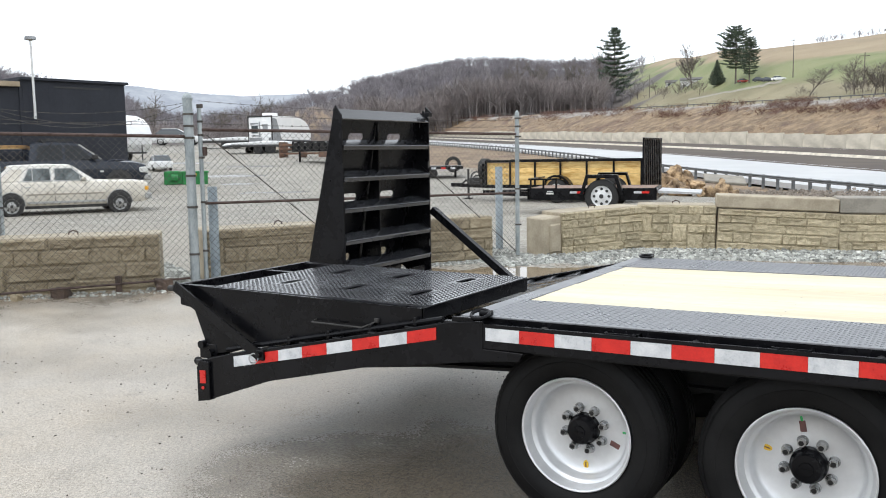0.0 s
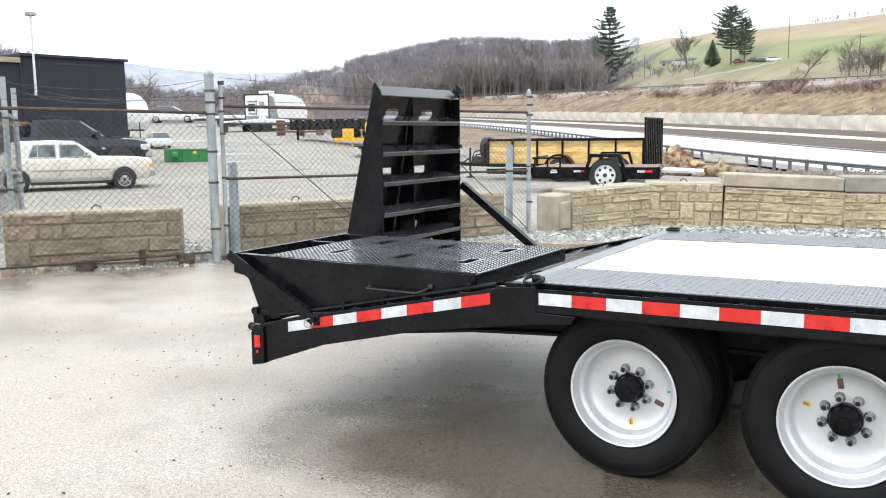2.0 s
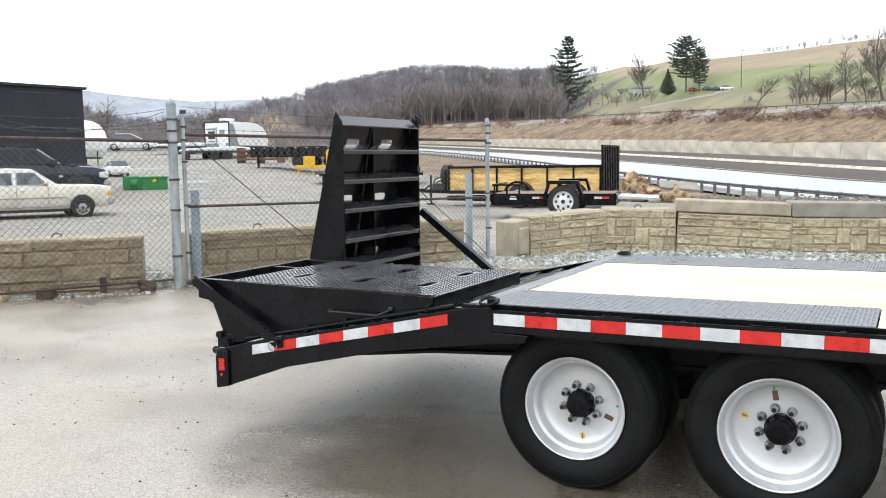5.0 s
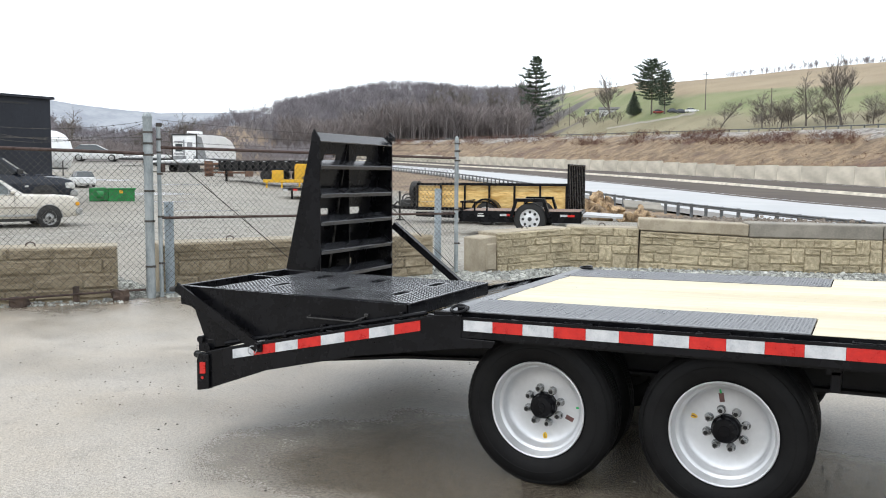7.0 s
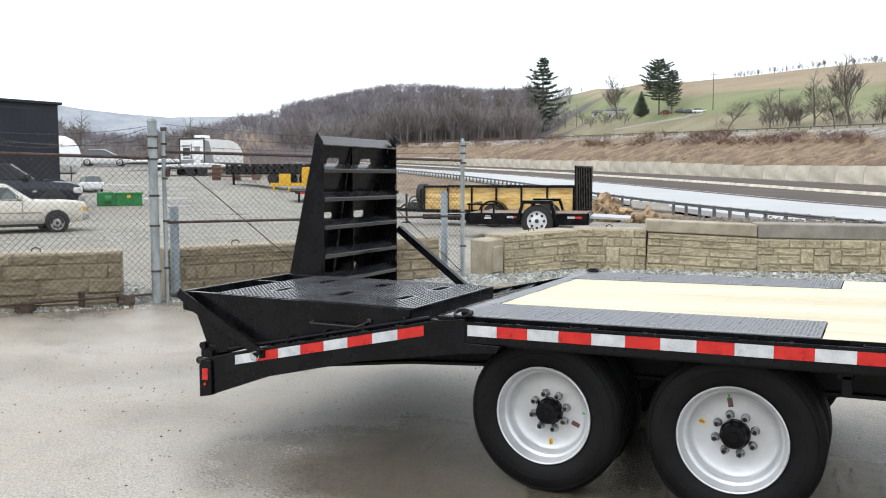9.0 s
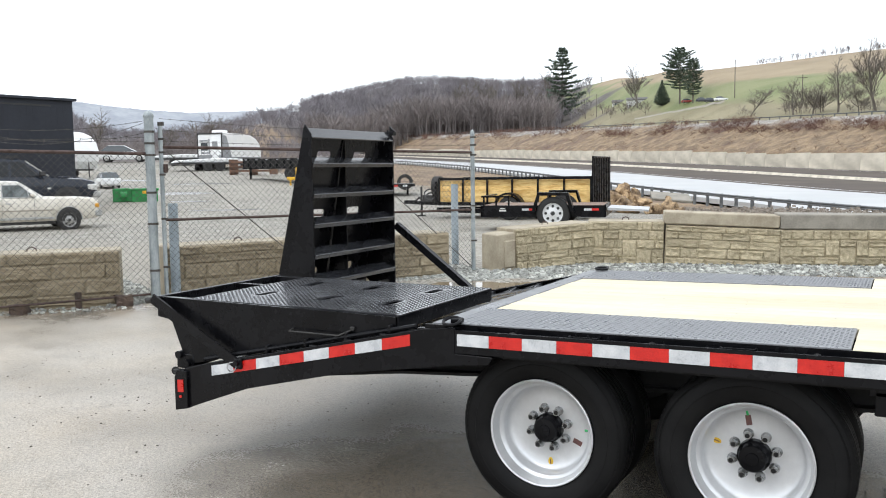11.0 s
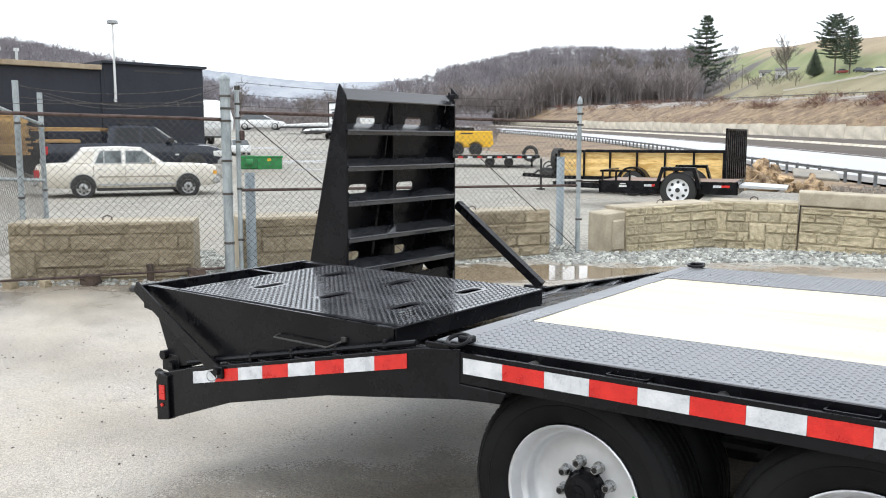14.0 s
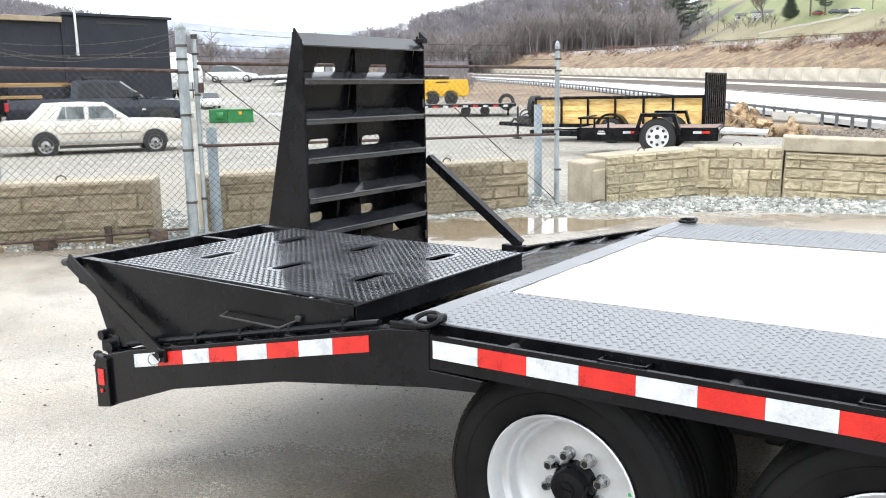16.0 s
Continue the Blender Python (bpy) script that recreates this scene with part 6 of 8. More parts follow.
def stack_boards(x, y, z, rz, L, n, rows, w, h, label, fan=0.0, seed=2):
    t = thing("lumber_stack", (x, y, z), rz, label, "lumber", "lumber stacks")
    rnd = random.Random(seed)
    for r in range(rows):
        for i in range(n):
            bm = B()
            dx = rnd.uniform(-0.1, 0.1)
            box(bm, dx, L + dx + rnd.uniform(-0.15, 0.1), i * (w + 0.008), i * (w + 0.008) + w, r * (h + 0.006), r * (h + 0.006) + h, 0.003)
            ob = part("board", bm, LUMBER, t)
            ob.rotation_euler = (0, 0, radians(rnd.uniform(-fan, fan)))


# boards laid over the pickup's bed
pk = ground_z(-25.9, 15.85)
stack_boards(-27.62, 13.05, pk + 1.665, 66, 2.3, 5, 3, 0.14, 0.04, "yellow boards lying over the pickup's bed", 2.0, 4)
stack_boards(-26.95, 12.75, pk + 1.27, 63, 1.3, 4, 2, 0.15, 0.05, "pale yellow boards sticking out of the pickup's bed", 7.0, 6)
stack_boards(-27.3, 10.75, ground_z(-27.3, 11.0) + 0.05, 68, 1.7, 5, 14, 0.2, 0.09, "stack of yellow lumber beside the dark building", 1.0, 5)

# ---- dark building ----
CLAD = surf("charcoal_cladding", (0.024, 0.027, 0.035), (0.036, 0.039, 0.049), 0.8, 0.5, 0.7, bump=0.1, spec=0.25, fine=9)
FASCIA = surf("weathered_fascia_board", (0.26, 0.20, 0.13), (0.42, 0.34, 0.24), 2, 0.7, 0.9)
POLE = surf("white_painted_pole", (0.62, 0.63, 0.62), (0.74, 0.74, 0.73), 4, 0.45)


def building():
    a, b = Vector((-28.86, 11.88)), Vector((-27.5, 20.1))
    L = (b - a).length
    rz = math.degrees(math.atan2(b.y - a.y, b.x - a.x))
    t = thing("storage_building", (a.x, a.y, 0.0), rz, "long charcoal storage building with a weathered fascia", "building")
    step_ = 4.2
    bm = B()
    prism(bm, [(0, 0.05), (step_, 0.05), (step_, 5.0), (1.75, 5.0)], -0.3, 4.18, "z")
    prism(bm, [(step_, 0.0), (L, 0.0), (L, 5.0), (step_, 5.0)], -0.3, 4.42, "z")
    part("wall", bm, CLAD, t)
    w = 0.24
    for i in range(int(L / w)):
        x0 = i * w
        yb = 0.05 if x0 < step_ else 0.0
        bm = B()
        box(bm, x0 + 0.0005, x0 + w - 0.0005, yb - 0.012, yb + 0.01, 0.2, 4.12 if x0 < step_ else 4.28, 0.0015)
        part("cladding_board", bm, CLAD, t)
    bm = B()
    box(bm, -0.25, step_ - 0.02, -0.18, 0.1, 4.16, 4.34, 0.01)
    part("fascia", bm, FASCIA, t, "weathered tan fascia board")
    bm = B()
    box(bm, step_ + 0.0, L + 0.12, -0.14, 5.1, 4.42, 4.52, 0.01)
    part("roof", bm, CLAD, t)
    bm = B()
    prism(bm, [(-0.1, 0.1), (step_, 0.1), (step_, 5.1), (1.7, 5.1)], 4.18, 4.30, "z")
    part("roof", bm, CLAD, t)
    bm = B()
    box(bm, step_ + 1.3, L - 0.9, -0.03, 0.0, 4.18, 4.24)
    part("vent_slot", bm, TRIM, t)
    bm = B()
    box(bm, -0.22, -0.02, -0.12, 0.08, 0.0, 4.2, 0.01)
    part("corner_post", bm, RUST, t)
    for i in range(3):
        bm = B()
        rod(bm, (0.5 + i * 0.95, 1.5 + i, 4.2), (0.5 + i * 0.95, 1.5 + i, 5.0 - 0.1 * (i % 2)), 0.05, 8)
        rod(bm, (0.5 + i * 0.95, 1.5 + i, 4.98 - 0.1 * (i % 2)), (0.5 + i * 0.95, 1.5 + i, 5.1 - 0.1 * (i % 2)), 0.1, 8)
        part("vent_pipe", bm, POLE, t)


building()


def yard_lamp(x, y, z0, z1):
    t = thing("yard_lamp", (x, y, z0), 0, "white pole with a floodlight head above the dark building", "lamp")
    bm = B()
    rod(bm, (0, 0, 0), (0, 0, z1 - z0 - 0.12), 0.05, 10, 0.035)
    part("pole", bm, POLE, t, smooth=True)
    bm = B()
    prism(bm, [(-0.17, 0.0), (0.17, 0.0), (0.13, 0.13), (-0.13, 0.13)], -0.14, 0.14, "y", bev=0.015)
    bmesh.ops.translate(bm, vec=(0, 0, z1 - z0 - 0.13), verts=bm.verts)
    hd = part("lamp_head", bm, GREYP, t, "grey floodlight head")
    bm = B()
    box(bm, -0.10, 0.10, -0.10, 0.10, z1 - z0 - 0.15, z1 - z0 - 0.13)
    part("lens", bm, LAMP_CLEAR, hd)
    bm = B()
    box(bm, -0.12, 0.05, -0.03, 0.03, 0.05, 0.1)
    part("wall_bracket", bm, GREYP, t)


yard_lamp(-27.86, 16.4, 3.0, 5.98)


# ---- campers ----
def camper(x, y, rz, L, label, curved=True):
    """A travel trailer: grey rear wall with door, white curved shell, awning rail, roof unit."""
    z = ground_z(x, y)
    t = thing("travel_trailer", (x, y, z), rz, label, "camper", "campers")
    Wd = 2.35
    prof = [(0, 0.5), (0, 2.75), (0.12, 2.84), (L * 0.55, 2.84), (L * 0.72, 2.75), (L * 0.86, 2.5), (L * 0.95, 2.1), (L, 1.5), (L * 0.985, 0.95), (L * 0.93, 0.5)]
    if not curved:
        prof = [(0, 0.5), (0, 2.7), (0.15, 2.84), (L - 0.3, 2.84), (L, 2.5), (L, 0.6), (L - 0.1, 0.5)]
    bm = B()
    prism(bm, prof, 0.0, Wd, "y", bev=0.03)
    part("shell", bm, WHITE, t, "white curved camper shell")
    bm = B()
    prism(bm, [(0.0, 0.48), (L * 0.93, 0.48), (L * 0.985, 0.95), (L * 0.97, 1.0), (0, 1.0)], -0.012, 0.004, "y")
    part("lower_panel", bm, GREYP, t, "grey lower side panel")
    bm = B()
    prism(bm, [(0.02, 1.0), (L * 0.22, 1.0), (L * 0.10, 2.6), (0.02, 2.7)], -0.010, 0.004, "y")
    part("graphic_panel", bm, GREYP, t, "grey swept graphic panel")
    bm = B()
    prism(bm, [(L * 0.34, 0.55), (L * 0.9, 0.55), (L * 0.955, 0.95), (L * 0.34, 0.95)], -0.02, 0.0, "y")
    part("skirt", bm, TRIM, t)
    bm = B()
    box(bm, -0.03, 0.0, 0.06, Wd - 0.06, 0.6, 2.72, 0.01)
    rear = part("rear_wall", bm, WHITE, t, "white end wall panel with grey graphics")
    bm = B()
    box(bm, -0.04, -0.025, 0.12, Wd - 0.12, 0.6, 1.15, 0.005)
    part("lower_guard", bm, GREYP, rear, "grey lower guard panel")
    bm = B()
    box(bm, -0.07, 0.05, 0.0, Wd, 2.76, 2.87, 0.02)
    part("roof_edge_trim", bm, TRIM, t)
    for ya, yb, za, zb in ((1.15, 1.28, 1.2, 2.4), (1.32, 2.1, 2.2, 2.32), (1.32, 2.0, 1.25, 1.36), (0.42, 0.92, 1.7, 2.2)):
        bm = B()
        box(bm, -0.052, -0.028, ya, yb, za, zb, 0.004)
        part("graphic_bar", bm, GREYP, rear)
    for yy in (0.0, Wd - 0.1):
        bm = B()
        box(bm, -0.06, 0.02, yy, yy + 0.1, 0.5, 2.86, 0.015)
        part("corner_trim", bm, TRIM, t)
    bm = B()
    box(bm, -0.045, -0.02, 0.35, 1.0, 0.66, 2.5, 0.01)
    part("door", bm, WHITE, rear, "pale camper door")
    bm = B()
    box(bm, -0.05, -0.028, 1.35, 2.0, 1.5, 2.1, 0.01)
    part("window", bm, GLASS, rear)
    bm = B()
    box(bm, L * 0.16, L * 0.16 + 0.95, 0.75, 1.6, 2.84, 3.12, 0.05, seg=2)
    part("roof_air_unit", bm, WHITE, t, "white roof air conditioner")
    bm = B()
    box(bm, L * 0.38, L * 0.72, -0.02, 0.0, 1.72, 1.80)
    part("graphic_stripe", bm, GREYP, t)
    if not curved:
        for xa, xb, za, zb, mt, nm in ((L * 0.70, L * 0.84, 1.95, 2.2, GLASS, "window"), (L * 0.3, L * 0.98, 1.28, 1.33, GREYP, "side_moulding"), (L * 0.76, L * 0.99, 2.5, 2.66, NAVY, "graphic_stripe")):
            bm = B()
            box(bm, xa, xb, -0.03, 0.0, za, zb, 0.01)
            part(nm, bm, mt, t)
    for xx in (L * 0.40, L * 0.56):
        for yy, s in ((0.12, -1), (Wd - 0.12, 1)):
            car_wheel(t, xx, yy, 0.34, 0.2, WHITE_WHEEL, s)
    bm = B()
    bar(bm, (L * 0.9, 0.6, 0.45), (L + 1.1, Wd / 2, 0.45), 0.08, 0.1)
    bar(bm, (L * 0.9, Wd - 0.6, 0.45), (L + 1.1, Wd / 2, 0.45), 0.08, 0.1)
    rod(bm, (L + 0.7, Wd / 2, 0.0), (L + 0.7, Wd / 2, 0.9), 0.035, 8)
    part("hitch_frame", bm, TRIM, t)
    bm = B()
    box(bm, 0.3, 0.36, 0.05, Wd - 0.05, 0.0, 0.5)
    part("stabiliser", bm, TRIM, t)


camper(-45.4, 48.0, 97, 5.4, "white and grey travel trailer camper parked in the yard")
camper(-47.9, 31.7, -8, 6.0, "white camper with dark lower skirt beside the dark building")
camper(-38.57, 8.93, 67, 5.8, "tall white camper standing at the edge of the yard", False)

# ---- dumpster, cone, green attachment ----
BLUE = surf("blue_dumpster_paint", (0.003, 0.035, 0.145), (0.007, 0.055, 0.20), 2, 0.55, 0.7, bump=0.1, spec=0.25)
GREEN = surf("tractor_green_paint", (0.012, 0.17, 0.04), (0.02, 0.25, 0.06), 4, 0.4, 0.55)
YELLOW = surf("machine_yellow_paint", (0.72, 0.40, 0.012), (0.82, 0.48, 0.03), 3, 0.4, 0.55)
ORANGE = surf("orange_cone_plastic", (0.75, 0.12, 0.02), (0.85, 0.18, 0.03), 6, 0.5)


def dumpster(x, y, rz):
    t = thing("dumpster", (x, y, ground_z(x, y)), rz, "large blue steel dumpster with ribbed sides", "dumpster")
    bm = B()
    L, Wd, H = 5.2, 2.2, 1.14
    box(bm, 0, L, 0, 0.06, 0.1, H, 0.01)
    box(bm, 0, L, Wd - 0.06, Wd, 0.1, H, 0.01)
    box(bm, 0, 0.06, 0, Wd, 0.1, H, 0.01)
    box(bm, L - 0.06, L, 0, Wd, 0.1, H, 0.01)
    box(bm, 0, L, 0, Wd, 0.08, 0.14)
    part("body", bm, BLUE, t)
    for xr in (0.1, 1.5, 2.85, 5.0):
        bm = B()
        box(bm, xr, xr + 0.1, -0.07, 0.0, 0.1, H - 0.04, 0.01)
        part("rib", bm, BLUE, t)
    bm = B()
    box(bm, -0.05, L + 0.05, -0.08, 0.06, H - 0.06, H + 0.05, 0.01)
    part("top_rim", bm, BLUE, t)
    bm = B()
    box(bm, 3.04, 3.2, -0.014, 0.0, 0.6, 0.95, 0.004)
    part("sticker", bm, AMBER, t, "orange warning sticker")
    for i, (w, h, z) in enumerate(((0.30, 0.32, 0.68), (0.42, 0.07, 0.53), (0.34, 0.05, 0.43))):
        bm = B()
        box(bm, 3.52 - w / 2, 3.52 + w / 2, -0.014, 0.0, z, z + h, 0.004)
        part("marking", bm, WHITE, t, "plain white marking")


dumpster(-28.3, 6.35, 67)


def cone(x, y):
    t = thing("traffic_cone", (x, y, ground_z(x, y) + 0.02), 20, "orange traffic cone with white bands", "cone")
    bm = B()
    box(bm, -0.2, 0.2, -0.2, 0.2, 0, 0.04, 0.012)
    part("base", bm, ORANGE, t)
    bm = B()
    lathe(bm, [(0.04, 0.145), (0.97, 0.03), (0.98, 0.02)], 24, "z")
    part("cone_body", bm, ORANGE, t, smooth=True)
    for z0, z1 in ((0.5, 0.62), (0.72, 0.8)):
        bm = B()
        r0, r1 = 0.145 - 0.115 * (z0 - 0.04) / 0.93 + 0.003, 0.145 - 0.115 * (z1 - 0.04) / 0.93 + 0.003
        lathe(bm, [(z0, r0), (z1, r1)], 24, "z")
        part("white_band", bm, WHITE, t, "white reflective band", smooth=True)


cone(-18.9, 6.9)


def green_attachment(x, y, rz):
    """A folded snow pusher or seeder left on the gravel."""
    t = thing("green_implement", (x, y, ground_z(x, y) - 0.03), rz, "bright green metal farm implement lying on gravel", "implement")
    bm = B()
    prism(bm, [(0.0, 0.02), (0.75, 0.05), (0.75, 0.52), (0.62, 0.60), (0.0, 0.58)], 0.0, 0.6, "y", bev=0.03)
    part("hopper", bm, GREEN, t)
    bm = B()
    box(bm, 0.72, 1.75, -0.05, 0.5, 0.0, 0.55, 0.03)
    part("trough", bm, GREEN, t)
    bm = B()
    box(bm, 0.70, 1.8, -0.08, 0.55, 0.5, 0.58, 0.02)
    part("lid", bm, GREEN, t)
    bm = B()
    rod(bm, (0.3, -0.02, 0.3), (0.55, -0.02, 0.3), 0.16, 16)
    part("drum", bm, GREEN, t)
    bm = B()
    box(bm, 1.15, 1.3, -0.06, -0.045, 0.36, 0.48)
    part("decal", bm, YELLOW, t)
    for xx in (0.1, 1.6):
        bm = B()
        bar(bm, (xx, 0.1, 0.0), (xx, 0.1, 0.55), 0.06, 0.06, (1, 0, 0))
        part("leg", bm, TRIM, t)


green_attachment(-26.85, 21.3, 47)


# ---- utility trailers ----
WOODDECK = surf("worn_wet_deck_wood", (0.13, 0.07, 0.045), (0.24, 0.15, 0.10), 3, 0.45, 0.65, stretch=(0.4, 4, 4), bump=0.2, vary=0.1)
PINE2 = surf("yellow_pine_board", (0.50, 0.29, 0.075), (0.76, 0.54, 0.22), 3, 0.5, 0.7, stretch=(0.7, 4, 4), bump=0.2, vary=0.2, fine=4)
ALU = surf("aluminium_plate", (0.45, 0.46, 0.47), (0.6, 0.6, 0.6), 4, 0.3, 0.45, metal=0.7)


def fender(parent, x, y, r, s):
    """A folded steel fender: flat top, sloping ends, a deep lip on its outer side."""
    ya, yb = sorted((y, y + s * 0.27))
    top, lip, sheet = 2 * r + 0.10, 0.075, 0.012
    out = [(x - 0.49, 0.42), (x - 0.35, top), (x + 0.35, top), (x + 0.49, 0.42)]

    def inset(o):
        return [(x - 0.49 + o * 1.1, 0.42), (x - 0.35 + o * 0.75, top - o), (x + 0.35 - o * 0.75, top - o), (x + 0.49 - o * 1.1, 0.42)]

    bm = B()
    thin, deep = inset(sheet), inset(lip)
    for i in range(3):
        prism(bm, [out[i], out[i + 1], thin[i + 1], thin[i]], ya, yb, "y")
        prism(bm, [out[i], out[i + 1], deep[i + 1], deep[i]], *sorted((y - s * 0.006, y + s * 0.006)), "y")
    part("fender", bm, BLACK, parent, "black folded steel fender")


def round_fender(parent, x, y, r, s):
    """A rolled fender that follows the tyre."""
    ya, yb = sorted((y, y + s * 0.27))
    bm = B()
    ring = [radians(8 + 164 * i / 18) for i in range(19)]
    for a, b in zip(ring, ring[1:]):
        for r0, y0, y1 in ((r + 0.10, ya, yb), (r + 0.055, *sorted((y - s * 0.006, y + s * 0.006)))):
            prism(bm, [(x + (r + 0.112) * math.cos(a), r + (r + 0.112) * math.sin(a)), (x + (r + 0.112) * math.cos(b), r + (r + 0.112) * math.sin(b)),
                       (x + r0 * math.cos(b), r + r0 * math.sin(b)), (x + r0 * math.cos(a), r + r0 * math.sin(a))], y0, y1, "y")
    part("fender", bm, BLACK, parent, "black rolled steel fender")


def side_trailer(x, y, rz):
    """Utility trailer with board sides and a tall ramp gate standing at its tail."""
    t = thing("utility_trailer", (x, y, ground_z(x, y)), rz, "black utility trailer with yellow pine board sides", "trailer", "yard trailers")
    L, Wd = 4.75, 1.95
    bm = B()
    box(bm, 0, L, 0, 0.06, 0.40, 0.50, 0.004)
    box(bm, 0, L, Wd - 0.06, Wd, 0.40, 0.50, 0.004)
    for i in range(7):
        xx = i * L / 6.0
        box(bm, max(0, xx - 0.03), min(L, xx + 0.03), 0, Wd, 0.40, 0.46)
    part("frame", bm, BLACK, t)
    for yy, s in ((0.0, 1), (Wd - 0.05, -1)):
        bm = B()
        box(bm, 0, L, yy, yy + 0.05, 1.16, 1.23, 0.006)
        part("top_rail", bm, BLACK, t)
        for i in range(7):
            bm = B()
            xx = i * (L - 0.05) / 6.0
            box(bm, xx, xx + 0.05, yy, yy + 0.05, 0.45, 1.18, 0.004)
            part("stake", bm, BLACK, t)
        for k in range(4):
            bm = B()
            box(bm, 0.03, L - 0.03, yy + 0.052 if s > 0 else yy - 0.034, yy + 0.084 if s > 0 else yy - 0.002, 0.50 + k * 0.165, 0.655 + k * 0.165, 0.006)
            part("side_board", bm, PINE2, t, "yellow pine side board")
    for k in range(9):
        bm = B()
        box(bm, 0.02, L - 0.02, 0.1 + k * 0.195, 0.29 + k * 0.195, 0.50, 0.535, 0.003)
        part("deck_board", bm, WOODDECK, t)
    # gate
    bm = B()
    for q in ((0.0, 0.06), (Wd - 0.06, Wd)):
        box(bm, L, L + 0.05, q[0], q[1], 0.42, 1.80, 0.005)
    box(bm, L, L + 0.05, 0, Wd, 1.75, 1.80, 0.005)
    box(bm, L, L + 0.05, 0, Wd, 0.42, 0.48, 0.005)
    gate = part("ramp_gate", bm, BLACK, t, "tall black steel ramp gate standing upright")
    for i in range(9):
        bm = B()
        yy = 0.16 + i * 0.2
        box(bm, L, L + 0.05, yy, yy + 0.05, 0.45, 1.78)
        part("gate_bar", bm, BLACK, gate)
    for yy, s in ((-0.14, -1), (Wd + 0.14, 1)):
        for xx in (2.35,):
            car_wheel(t, xx, yy, 0.34, 0.2, WHITE_WHEEL, s, 6)
            round_fender(t, xx, yy + 0.14 * s, 0.34, -s)
    bm = B()
    bar(bm, (0.0, 0.3, 0.44), (-1.35, Wd / 2, 0.44), 0.08, 0.1)
    bar(bm, (0.0, Wd - 0.3, 0.44), (-1.35, Wd / 2, 0.44), 0.08, 0.1)
    box(bm, -1.65, -1.25, Wd / 2 - 0.06, Wd / 2 + 0.06, 0.40, 0.52, 0.02)
    part("tongue", bm, BLACK, t)
    bm = B()
    rod(bm, (-1.1, Wd / 2 + 0.12, 0.05), (-1.1, Wd / 2 + 0.12, 0.95), 0.035, 10)
    box(bm, -1.2, -1.0, Wd / 2 + 0.02, Wd / 2 + 0.22, 0.0, 0.05)
    part("jack", bm, DARKSTEEL, t)
    bm = B()
    lathe(bm, [(-0.1, 0.22), (-0.1, 0.33), (0.1, 0.33), (0.1, 0.22)], 28, "x", (-0.25, 0.55, 0.95), close=True)
    part("spare_tyre", bm, TYRE, t, smooth=True)
    bm = B()
    pipe(bm, [(-1.2, Wd / 2 - 0.1, 0.5), (-1.0, Wd / 2 - 0.25, 0.62), (-0.8, Wd / 2 - 0.2, 0.42), (-0.6, Wd / 2 - 0.3, 0.55)], 0.03, 6)
    part("safety_chain", bm, DARKSTEEL, t)
    for k, (cx, cy, cz, r) in enumerate(((-0.45, 0.35, 0.72, 0.17), (-0.62, 0.75, 0.62, 0.14), (-0.5, 1.15, 0.80, 0.2))):
        bm = B()
        ring_torus(bm, (cx, cy, cz), r, 0.022, pose(0, 0, 0, 70 + 15 * k, 20 * k, 30), 20, 6)
        part("hose_coil", bm, TRIM, t, smooth=True)
    bm = B()
    box(bm, -0.75, -0.4, 0.45, 0.75, 0.48, 0.70, 0.02, seg=2)
    part("battery_box", bm, TRIM, t)
    bm = B()
    rod(bm, (-0.15, 0.2, 0.5), (-0.15, 0.2, 1.12), 0.05, 10)
    part("gate_post", bm, BLACK, t)


side_trailer(-10.86, 19.7, 3.6)


